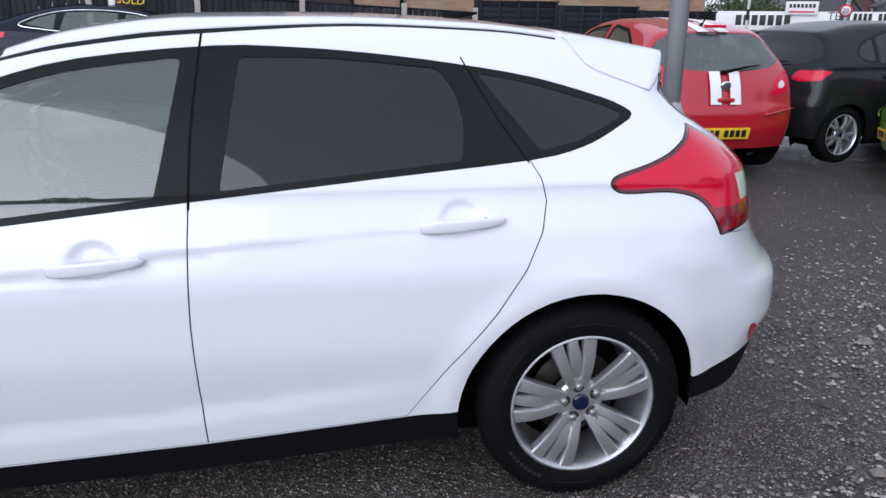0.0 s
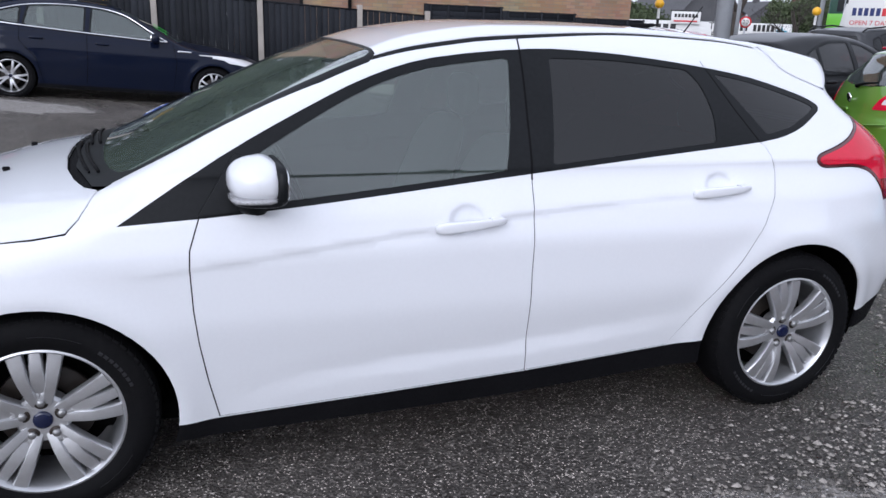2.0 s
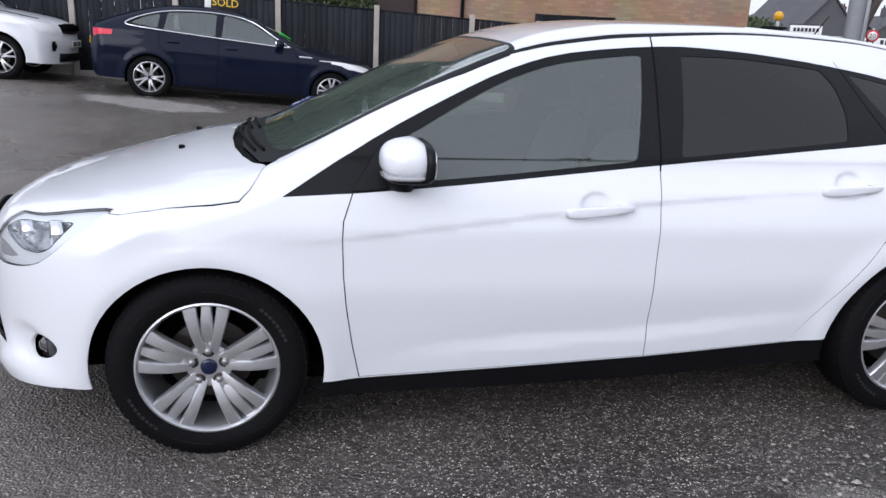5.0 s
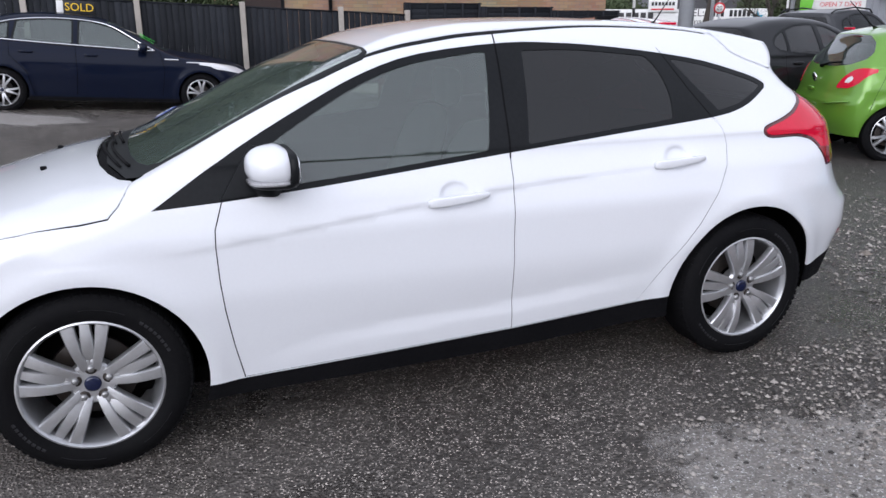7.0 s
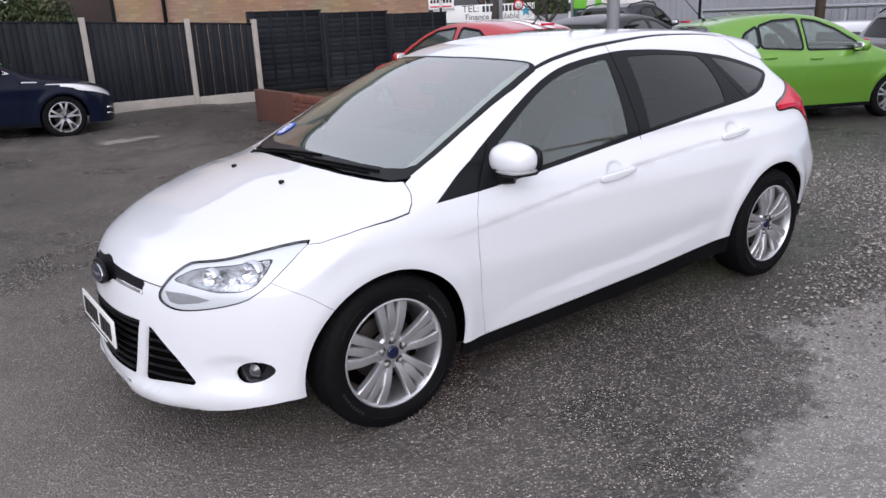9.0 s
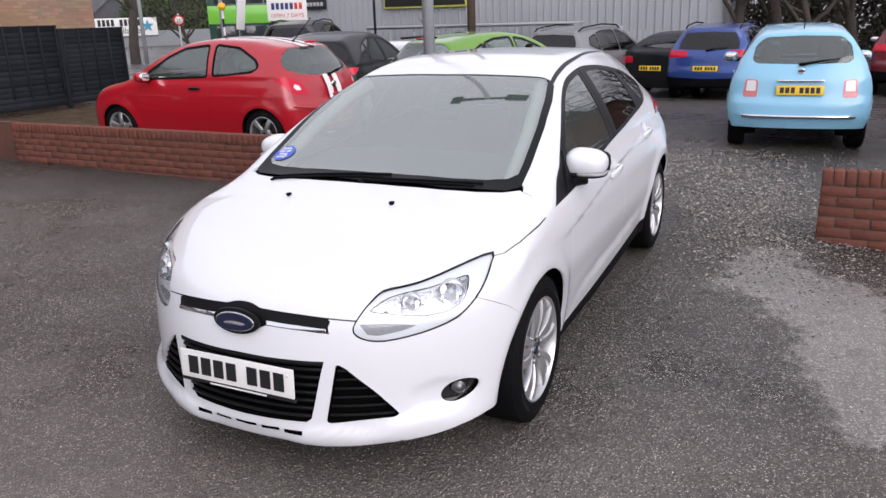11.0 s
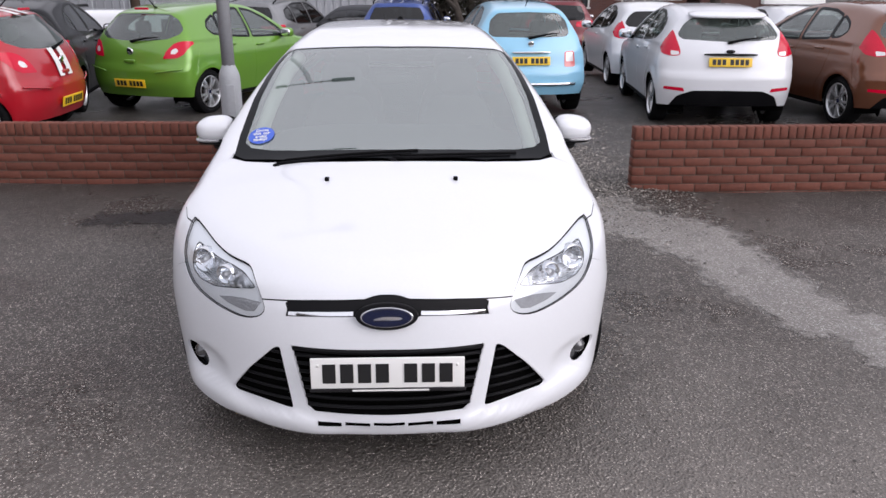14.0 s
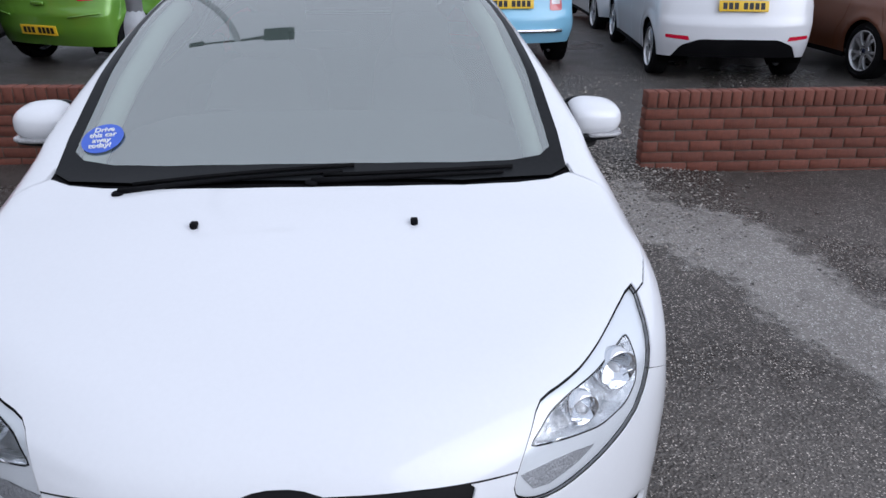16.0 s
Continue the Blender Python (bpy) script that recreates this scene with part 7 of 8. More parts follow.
parked_car("offroad_car", "white off-road car with black grille by the fence", stand(-11.1, -4.35, 0.0, 1, 0.33, 3.5), WHITE, SUV, SUV_GLASS, SUV_SEAMS, (0.32, 1.05, 0.72, 0.62), SUV_REAR, SUV_TAIL, [(0.50, 0.76), (0.60, 0.74), (0.88, 0.80), (0.88, 0.97), (0.52, 0.95)],
           None, [(1.35, 1.0), (2.15, 1.02)], (0.75, 1.1), "twin", 0.06, 0.35, SUV_VAL, rear_glass=PRIVACY, extras=offroad_extra)


def navy_extra(car, body):
    for s in (1, -1):
        pts = [(0.75, 1.01), (0.98, 1.14), (1.28, 1.31), (1.6, 1.385), (2.1, 1.40), (2.6, 1.355), (2.95, 1.26), (3.18, 1.15), (3.2, 1.10), (3.0, 1.075), (2.2, 1.035), (1.4, 1.005), (0.75, 0.985)]
        pts = rounded(pts, 4)
        part("chrome_surround", tube([(s * (float(body.side(np.array(y), np.array(z))) + 0.006), y, z) for y, z in pts + pts[:1]], 0.011, 6), CHROME, car, "chrome window surround")
        for z in (0.36, 0.45):
            part("lamp_strip", tube([(s * x, float(body.nose(z)) + 0.5 * x ** 2.4 - 0.005, z) for x in (0.62, 0.72, 0.82)], 0.016, 6), CHROME, car)
        part("wing_vent", superblob((s * (float(body.side(np.array(0.42), np.array(0.86))) + 0.004), 0.45, 0.86), (0.008, 0.11, 0.014), 0.5, 14, 8), CHROME, car)
    zt = float(body.top(1.75))
    sold = part("roof_sign", box((0.10, 0.46, 0.20), (0, 1.75, zt + 0.10), 0.01), INK, car, "black sign with yellow letters on the roof")
    part("sign_side", box((0.12, 0.10, 0.19), (0, 2.03, zt + 0.10), 0.01), PLATEWHITE, sold)
    for s in (1, -1):
        text_mesh("SOLD", 0.17, PLATEYELLOW, sold, Matrix.Translation((0.053 * s, 1.75, zt + 0.10)) @ Matrix.Rotation(radians(90 * s), 4, "Z"))
    text_mesh("SOLD", 0.34, GREENINK, car, Matrix.Translation((0.12, 0.74, 1.160)) @ Matrix.Rotation(radians(-63), 4, "X"), "screen_lettering")


GREENINK = material("green_sticker", (0.05, 0.75, 0.05), 0.5)
parked_car("saloon_car", "navy blue saloon with chrome window trim and roof sign", stand(-10.71, 0.77, -0.067, 0.998, -0.025, 3.6), NAVY, FAMILY,
           [[(0.80, 1.0), (1.0, 1.13), (1.3, 1.30), (1.6, 1.37), (1.75, 1.378), (1.78, 1.02)], [(1.88, 1.025), (1.86, 1.382), (2.2, 1.38), (2.6, 1.335), (2.66, 1.07)], [(2.74, 1.08), (2.72, 1.31), (2.95, 1.24), (3.15, 1.13)]],
           [[(1.83, 1.0), (1.82, 0.6), (1.84, 0.28)], [(0.62, 0.97), (0.56, 0.7), (0.6, 0.28)], [(2.72, 1.06), (2.72, 0.85), (2.5, 0.6), (2.42, 0.28)]],
           (0.42, 1.36, 0.72, 0.58), [(-0.05, 1.40), (0.45, 1.36), (0.56, 1.18), (-0.05, 1.14)], [[(0.70, 0.86), (0.68, 0.985), (0.80, 1.0), (0.86, 0.99), (0.87, 0.92)]], [(0.42, 0.64), (0.60, 0.62), (0.92, 0.72), (0.92, 0.84), (0.7, 0.80)],
           (0.80, 0.52), [(1.62, 0.88), (2.5, 0.90)], (0.86, 1.0), "twin", 0.05, 0.33, extras=navy_extra, rear_wiper=False)
parked_car("coupe_car", "black coupe near the palisade fence", stand(-0.75, 18.9, 0.22, 0.97, -0.33), BLACKPAINT, FAMILY,
           [[(0.80, 1.0), (1.0, 1.13), (1.3, 1.30), (1.6, 1.37), (1.75, 1.378), (1.78, 1.02)], [(1.88, 1.025), (1.86, 1.382), (2.2, 1.38), (2.6, 1.30), (2.9, 1.12)]],
           [[(1.83, 1.0), (1.82, 0.6), (1.84, 0.28)]], (0.42, 1.36, 0.72, 0.58), [(-0.05, 1.40), (0.45, 1.36), (0.56, 1.18), (-0.05, 1.14)], [[(0.45, 0.84), (0.45, 0.98), (0.98, 1.0), (0.98, 0.82)]], [(0.42, 0.64), (0.60, 0.62), (0.92, 0.72), (0.92, 0.84), (0.7, 0.80)],
           (0.72, 0.52), [(1.62, 0.88)], (0.86, 1.0), "twin", 0.08, 0.33, rear_wiper=False, rear_glass=PRIVACY)

# ---- lamp column behind the wall ----
GALV = material("grey_painted_steel", (0.40, 0.42, 0.44), 0.6, 0.0, grain=(30, 0.6, (0.30, 0.31, 0.33), 2))
WOODPOLE = material("weathered_pole", (0.10, 0.07, 0.05), 0.9, grain=(40, 0.8, (0.05, 0.035, 0.025), 3), bump=(60, 0.4))
lamp = thing("lamp_column", "grey steel lamp column behind the brick wall", "lamp post")
part("column_base", lathe([(0.098, -0.06), (0.098, 0.86), (0.09, 0.90), (0.056, 0.98), (0.045, 1.0)], 8, "z", at=(-1.62, 4.05, 0)), GALV, lamp, "wide column base with door")
part("column_door", box((0.075, 0.012, 0.5), (-1.60, 3.955, 0.55), 0.004), GALV, lamp)
part("column_shaft", tube([(-1.62, 4.05, 0.95), (-1.63, 4.05, 3.0), (-1.64, 4.05, 6.0)], [0.058, 0.054, 0.045], 20), GALV, lamp)
part("cross_arm", tube([(-2.3, 4.05, 6.0), (-1.64, 4.05, 6.03), (-0.95, 4.05, 6.0)], 0.035, 8), TRIM, lamp)
part("lantern", box((0.42, 0.22, 0.10), (-1.05, 4.05, 5.98), 0.02), TRIM, lamp, "dark floodlight")
part("lantern", box((0.22, 0.16, 0.07), (-2.25, 4.05, 5.98), 0.02), TRIM, lamp, "dark floodlight")


def brick_material(name, a, b, mortar, scale=1.0, rough=0.9):
    """Brickwork seen from far off: 215 x 65 mm bricks with joints."""
    m = bpy.data.materials.new(name)
    m.use_nodes = True
    nt = m.node_tree
    p = nt.nodes["Principled BSDF"]
    p.inputs["Roughness"].default_value = rough
    tc, mp = nt.nodes.new("ShaderNodeTexCoord"), nt.nodes.new("ShaderNodeVectorMath")
    sep, com, add = nt.nodes.new("ShaderNodeSeparateXYZ"), nt.nodes.new("ShaderNodeCombineXYZ"), nt.nodes.new("ShaderNodeMath")
    nt.links.new(tc.outputs["Object"], sep.inputs[0])
    nt.links.new(sep.outputs[0], add.inputs[0])
    nt.links.new(sep.outputs[1], add.inputs[1])
    nt.links.new(add.outputs[0], com.inputs[0])
    nt.links.new(sep.outputs[2], com.inputs[1])
    br = nt.nodes.new("ShaderNodeTexBrick")
    br.inputs["Color1"].default_value, br.inputs["Color2"].default_value, br.inputs["Mortar"].default_value = (*a, 1), (*b, 1), (*mortar, 1)
    br.inputs["Scale"].default_value, br.inputs["Mortar Size"].default_value = 1.0, 0.006
    br.inputs["Brick Width"].default_value, br.inputs["Row Height"].default_value = 0.225 * scale, 0.075 * scale
    nt.links.new(com.outputs[0], br.inputs["Vector"])
    n, mix = nt.nodes.new("ShaderNodeTexNoise"), nt.nodes.new("ShaderNodeMix")
    n.inputs["Scale"].default_value = 1.5
    mix.data_type, mix.blend_type = "RGBA", "MULTIPLY"
    mix.inputs[0].default_value = 0.45
    nt.links.new(tc.outputs["Object"], n.inputs["Vector"])
    nt.links.new(br.outputs["Color"], mix.inputs[6])
    nt.links.new(n.outputs["Color"], mix.inputs[7])
    nt.links.new(mix.outputs[2], p.inputs["Base Color"])
    bp = nt.nodes.new("ShaderNodeBump")
    bp.inputs["Strength"].default_value, bp.inputs["Distance"].default_value, bp.invert = 0.6, 0.01, True
    nt.links.new(br.outputs["Fac"], bp.inputs["Height"])
    nt.links.new(bp.outputs[0], p.inputs["Normal"])
    return m


BUFF = brick_material("buff_brick", (0.46, 0.30, 0.19), (0.36, 0.215, 0.135), (0.30, 0.24, 0.19))
REDB = brick_material("dark_red_brick", (0.17, 0.07, 0.055), (0.12, 0.05, 0.042), (0.16, 0.13, 0.12))
SLATE = material("grey_slate", (0.10, 0.10, 0.105), 0.75, grain=(6, 0.8, (0.06, 0.06, 0.065), 0.7), bump=(9, 0.4))
DOORBROWN = material("dark_brown_door", (0.035, 0.018, 0.014), 0.6, grain=(20, 0.6, (0.02, 0.011, 0.009), 2))
FRAMEWHITE = material("white_window_frame", (0.70, 0.70, 0.68), 0.5)
DULLPANE = material("dark_window_pane", (0.03, 0.034, 0.038), 0.08, spec=0.8)
CLADDING = material("grey_metal_cladding", (0.34, 0.355, 0.38), 0.5, 0.0, grain=(0.6, 0.5, (0.30, 0.31, 0.335), 0.2))
LEAFGREEN = material("dark_evergreen", (0.035, 0.055, 0.022), 0.8, grain=(12, 0.9, (0.07, 0.09, 0.035), 2))
BARK = material("dark_bark", (0.035, 0.028, 0.024), 0.95, grain=(20, 0.9, (0.075, 0.063, 0.052), 3), bump=(30, 0.6))

buff = thing("brick_building", "buff brick building behind the dark fence", "building")
part("wall", box((3.6, 9.4, 6.4), (-15.9, 6.2, 3.2)), BUFF, buff, "buff brick wall")
part("roof", box((4.2, 10.0, 0.25), (-15.9, 6.2, 6.5), 0.03), SLATE, buff)
d = part("door", box((0.06, 0.95, 2.9), (-14.08, 2.35, 1.45), 0.01), DOORBROWN, buff, "dark brown door")
part("door_frame", box((0.05, 1.1, 3.0), (-14.095, 2.35, 1.47), 0.01), TRIM, d)
part("downpipe", tube([(-14.03, 3.9, 0), (-14.03, 3.9, 6.2)], 0.04, 8), TRIM, buff)


def leafy(name, label, at, radii, count, size, seed, mat, category="bush"):
    """A shrub: a stem and a crown of many small leaf clumps with an uneven outline."""
    rnd = random.Random(seed)
    t = thing(name, label, category)
    x0, y0, z0 = at
    part("stem", tube([(x0, y0, float(ground_z(x0, y0))), (x0 + 0.05, y0, z0 - radii[2] * 0.3), (x0, y0 + 0.05, z0 + radii[2] * 0.3)], [0.07, 0.05, 0.02], 7), BARK, t)
    verts, faces = [], []
    for _ in range(count):
        while True:
            p = Vector((rnd.uniform(-1, 1), rnd.uniform(-1, 1), rnd.uniform(-1, 1)))
            if 0.25 < p.length < 1.0 + 0.22 * math.sin(5 * p.x + seed) * math.cos(4 * p.z + 3 * p.y):
                break
        c = Vector((x0 + p.x * radii[0], y0 + p.y * radii[1], z0 + p.z * radii[2]))
        for _k in range(3):
            u = Vector((rnd.gauss(0, 1), rnd.gauss(0, 1), rnd.gauss(0, 1))).normalized() * size * rnd.uniform(0.6, 1.3)
            w = u.orthogonal().normalized() * size * 0.35
            o = c + Vector((rnd.gauss(0, size), rnd.gauss(0, size), rnd.gauss(0, size)))
            k = len(verts)
            verts += [tuple(o - u), tuple(o + w), tuple(o + u), tuple(o - w)]
            faces.append((k, k + 1, k + 2, k + 3))
    me = bpy.data.meshes.new("crown")
    me.from_pydata(verts, [], faces)
    part("crown", me, mat, t)
    return t


leafy("evergreen_bush", "dark evergreen bush above the fence", (-13.2, 0.55, 1.75), (0.6, 1.35, 0.75), 2600, 0.06, 5, LEAFGREEN)


# Trees added so that the windscreen reflects dark foliage from the side.
for k, (x, y, r, h) in enumerate(((-16.8, -0.7, 2.4, 8.0), (-17.4, -5.2, 2.8, 9.0), (-17.0, -10.0, 2.5, 8.5))):
    leafy("evergreen_tree", "tall dark evergreen tree added behind the board fence for reflections", (x, y, h * 0.58), (r, r, h * 0.48), 5000, 0.17, 40 + k, LEAFGREEN, "tree")


def bare_tree(seed, height, spread=0.55, levels=4, lean=0.0):
    """A leafless tree: tapered trunk, limbs and fine twigs."""
    rnd = random.Random(seed)
    t = thing("bare_tree", "bare winter tree with dark trunk and fine twigs", "tree", group="bare trees")
    trunk, twigs = bmesh.new(), ([], [])

    def bar(bm, pts, radii, n):
        me = bpy.data.meshes.new("t")
        b = tube(pts, radii, n, False)
        b.to_mesh(me)
        b.free()
        bm.from_mesh(me)
        bpy.data.meshes.remove(me)

    def sprig(a, b, r):
        u = (b - a).orthogonal().normalized() * r
        v = (b - a).normalized().cross(u)
        k = len(twigs[0])
        twigs[0].extend([tuple(a + u), tuple(a - u * 0.5 + v * 0.87), tuple(a - u * 0.5 - v * 0.87), tuple(b)])
        twigs[1].extend([(k, k + 1, k + 3), (k + 1, k + 2, k + 3), (k + 2, k, k + 3)])

    def grow_limb(p, d, length, r, level):
        pts, radii = [p], [r]
        for k in range(4):
            d = (d + Vector((rnd.gauss(0, 0.12), rnd.gauss(0, 0.12), rnd.gauss(0.03, 0.08)))).normalized()
            pts.append(pts[-1] + d * length / 4)
            radii.append(r * (1 - 0.16 * (k + 1)))
        if level < 2:
            bar(trunk, pts, radii, 8 if level == 0 else 6)
        else:
            for i in range(4):
                sprig(pts[i], pts[i + 1] + (pts[i + 1] - pts[i]) * 0.15, radii[i])
        if level < levels:
            for _ in range((6, 5, 5, 4)[min(level, 3)]):
                f = rnd.uniform(0.35, 1.0)
                i = min(3, int(f * 4))
                q = pts[i].lerp(pts[i + 1], f * 4 - i)
                side = Vector((rnd.gauss(0, 1), rnd.gauss(0, 1), rnd.gauss(0.35, 0.5))).normalized()
                grow_limb(q, (d * (1 - spread) + side * spread).normalized(), length * rnd.uniform(0.42, 0.68), r * rnd.uniform(0.35, 0.55), level + 1)
    grow_limb(Vector((0, 0, -0.5)), Vector((lean, 0, 1)), height * 0.55, height * 0.022, 0)
    part("trunk", trunk, BARK, t)
    me = bpy.data.meshes.new("twigs")
    me.from_pydata(twigs[0], [], twigs[1])
    part("twigs", me, BARK, t)
    return t


TREES = [bare_tree(11, 9, 0.5, 4), bare_tree(12, 11, 0.55, 4, 0.05), bare_tree(13, 8, 0.6, 4, -0.05)]
rnd = random.Random(8)
spots = [(-0.6, 25), (0.7, 26.5), (1.9, 24.5), (3.0, 27), (4.0, 25.5), (-1.9, 28), (0.2, 29.5), (2.6, 30), (5.2, 29), (1.2, 32), (3.9, 33), (-1.0, 33.5), (10.5, 23.5), (8.3, 24.5), (14.5, 27), (6.8, 33),
         (-27, 24), (-30, 31), (-24, 34)]
for i, (x, y) in enumerate(spots):
    m = pose(x, y, -0.3 if y > 10 else 0, 0, 0, rnd.uniform(0, 360)) @ Matrix.Scale(rnd.uniform(0.85, 1.15), 4)
    if i < 3:
        TREES[i].matrix_world = m
    else:
        copy_thing(TREES[i % 3], m)

# undergrowth at the foot of the wood
leafy("hedge_undergrowth", "dark tangled undergrowth below bare trees", (1.8, 31.0, 0.8), (5.5, 2.0, 2.6), 5000, 0.14, 6, material("brown_undergrowth", (0.045, 0.036, 0.028), 0.95, grain=(6, 0.8, (0.03, 0.035, 0.02), 1)), "hedge")


def sash(parent, x, y, z, w, h, facing, mat=None, rows=1, cols=2):
    """A window with frame, bars and panes; facing 'y' looks along -y, 'x' looks along +x."""
    turn = Matrix.Identity(4) if facing == "y" else Matrix.Rotation(radians(90), 4, "Z")
    m = Matrix.Translation((x, y, z)) @ turn
    fr = join(box((w + 0.1, 0.08, 0.07), (0, 0, h / 2)), box((w + 0.16, 0.14, 0.07), (0, -0.03, -h / 2)), box((0.07, 0.08, h), (-w / 2, 0, 0)), box((0.07, 0.08, h), (w / 2, 0, 0)))
    for c in range(1, cols):
        fr = join(fr, box((0.05, 0.07, h), (-w / 2 + w * c / cols, 0, 0)))
    bmesh.ops.transform(fr, matrix=m, verts=fr.verts)
    win = part("window", fr, mat or FRAMEWHITE, parent, "white framed window")
    for c in range(cols):
        g = box((w / cols - 0.05, 0.03, h - 0.05), (-w / 2 + w * (c + 0.5) / cols, 0.02, 0))
        bmesh.ops.transform(g, matrix=m, verts=g.verts)
        part("pane", g, DULLPANE, win)
    return win


def house(label, x, y, w, d, eaves, ridge, wall, z0=-0.4, along="x", windows=(), name="house", chimneys=0):
    """A gabled house with eaves, ridge, windows and chimneys."""
    h = thing(name, label, "house")
    part("wall", box((w, d, eaves - z0), (x, y, (eaves + z0) / 2)), wall, h)
    over = 0.25
    if along == "x":
        prof = [(-d / 2 - over, eaves - 0.1), (0, ridge), (d / 2 + over, eaves - 0.1), (d / 2 + over, eaves + 0.05), (0, ridge + 0.17), (-d / 2 - over, eaves + 0.05)]
        part("roof", prism(prof, w + 2 * over, lambda u, v, k: Vector((x - w / 2 - over + k, y + u, v))), SLATE, h)
        for s in (-1, 1):
            part("gable", prism([(-d / 2, eaves), (0, ridge), (d / 2, eaves)], 0.2, lambda u, v, k: Vector((x + s * (w / 2 - 0.2) + (k if s > 0 else -k), y + u, v))), wall, h)
    else:
        prof = [(-w / 2 - over, eaves - 0.1), (0, ridge), (w / 2 + over, eaves - 0.1), (w / 2 + over, eaves + 0.05), (0, ridge + 0.17), (-w / 2 - over, eaves + 0.05)]
        part("roof", prism(prof, d + 2 * over, lambda u, v, k: Vector((x + u, y - d / 2 - over + k, v))), SLATE, h)
        for s in (-1, 1):
            part("gable", prism([(-w / 2, eaves), (0, ridge), (w / 2, eaves)], 0.2, lambda u, v, k: Vector((x + u, y + s * (d / 2 - 0.2) + (k if s > 0 else -k), v))), wall, h)
    for wx, wz, ww, wh in windows:
        sash(h, x + wx, y - d / 2 - 0.02, wz, ww, wh, "y")
    for c in range(chimneys):
        cx = x - w / 2 + w * (c + 0.5) / chimneys
        ch = part("chimney", box((0.7, 0.6, 1.3), (cx, y, ridge + 0.45), 0.02), wall, h)
        for k in (-0.2, 0.2):
            part("chimney_pot", lathe([(0.09, 0.0), (0.11, 0.05), (0.09, 0.35), (0.07, 0.35)], 10, "z", at=(cx + k, y, ridge + 1.1)), DOORBROWN, ch)
    return h


house("dark red brick house with white windows and slate roof", 9.2, 36.0, 6.0, 8.0, 4.8, 7.4, REDB, windows=[(-1.9, 1.4, 1.0, 1.5), (0.6, 1.4, 1.0, 1.5), (-1.9, 3.9, 1.0, 1.3)], along="y", chimneys=1)
flats = thing("brick_flats", "red brick flats with white window bands", "building")
part("wall", box((16, 7, 8.5), (21.0, 36, 3.6)), REDB, flats)
part("roof", box((16.6, 7.6, 0.3), (21.0, 36, 7.95), 0.04), SLATE, flats)
for k in range(6):
    sash(flats, 14.6 + k * 2.5, 32.48, 2.1, 2.1, 1.5, "y", cols=3)
    part("panel", box((2.2, 0.06, 0.9), (14.6 + k * 2.5, 32.47, 0.75), 0.01), material("brown_panel", (0.16, 0.09, 0.075), 0.7) if k == 0 else bpy.data.materials["brown_panel"], flats)
part("cladding_band", box((16, 0.08, 0.25), (21.0, 32.45, 3.05), 0.01), FRAMEWHITE, flats, "white cladding band")
white_house = thing("white_clad_house", "white clad house with long windows", "house")
part("wall", box((7, 6, 3.1), (19.5, 26.5, 1.15)), FRAMEWHITE, white_house)
part("roof", box((7.5, 6.5, 0.2), (19.5, 26.5, 2.8), 0.03), SLATE, white_house)
sash(white_house, 18.0, 23.48, 2.0, 2.6, 0.9, "y", cols=3)

# ---- grey shed across the road, fence, sign boards ----
shed = thing("metal_shed", "large grey metal-clad retail shed", "building")
part("wall", box((14.6, 9.0, 6.6), (-8.4, 25.6, 2.7)), CLADDING, shed)
for k in range(60):
    part("cladding_rib", box((0.05, 0.03, 6.4), (-15.6 + k * 0.245, 21.09, 2.7), 0.008, None, 1), CLADDING, shed)
part("roof_edge", box((15, 9.4, 0.3), (-8.4, 25.6, 6.0), 0.03), GALV, shed)
fascia = part("fascia_sign", box((3.1, 0.12, 1.0), (-10.2, 21.0, 2.45), 0.01), material("olive_border", (0.40, 0.42, 0.06), 0.5), shed, "dark fascia sign with yellow border")
part("sign_field", box((2.98, 0.06, 0.9), (-10.2, 20.955, 2.46), 0.005), INK, fascia)
for k in range(6):
    part("lettering_bar", box((0.22, 0.02, 0.3), (-11.2 + k * 0.38, 20.915, 2.42), 0.004), FRAMEWHITE, fascia)
small = part("small_sign", box((0.9, 0.08, 0.34), (-14.6, 21.0, 2.2), 0.01), INK, shed, "small dark sign")
for k in range(5):
    part("lettering_bar", box((0.11, 0.02, 0.13), (-14.9 + k * 0.15, 20.95, 2.2), 0.003), GALV, small)

shelter = thing("trolley_shelter", "low steel-framed trolley shelter", "shelter")
for k in range(9):
    part("post", tube([(-11.3 + k * 0.85, 19.0, -0.45), (-11.3 + k * 0.85, 19.0, 1.33)], 0.025, 6), GALV, shelter)
for z in (0.5, 0.95, 1.33):
    part("rail", tube([(-11.3, 19.0, z), (-4.5, 19.0, z)], 0.025, 6), GALV, shelter)
part("canopy", box((6.9, 1.2, 0.05), (-7.9, 19.5, 1.38), 0.01), GALV, shelter)


def palisade(x0, x1, y, top):
    f = thing("palisade_fence", "pale galvanised palisade fence", "fence")
    n = int((x1 - x0) / 0.15)
    me = None
    for k in range(n):
        x = x0 + (k + 0.5) * (x1 - x0) / n
        if me is None:
            bm = prism([(-0.033, 0), (0.033, 0), (0.033, 1.62), (0, 1.74), (-0.033, 1.62)], 0.012, lambda u, v, w: Vector((u, w, v)))
            o = part("pale", bm, PALE, f)
            me = o.data
        else:
            o = part("pale", me, PALE, f)
        o.location = (x, y, top - 1.74)
    for z in (top - 0.35, top - 1.4):
        part("rail", box((x1 - x0, 0.04, 0.05), ((x0 + x1) / 2, y + 0.03, z)), PALE, f)
    for x in (x0, x1):
        part("post", box((0.1, 0.1, 1.9), (x, y + 0.06, top - 0.85), 0.01), PALE, f)


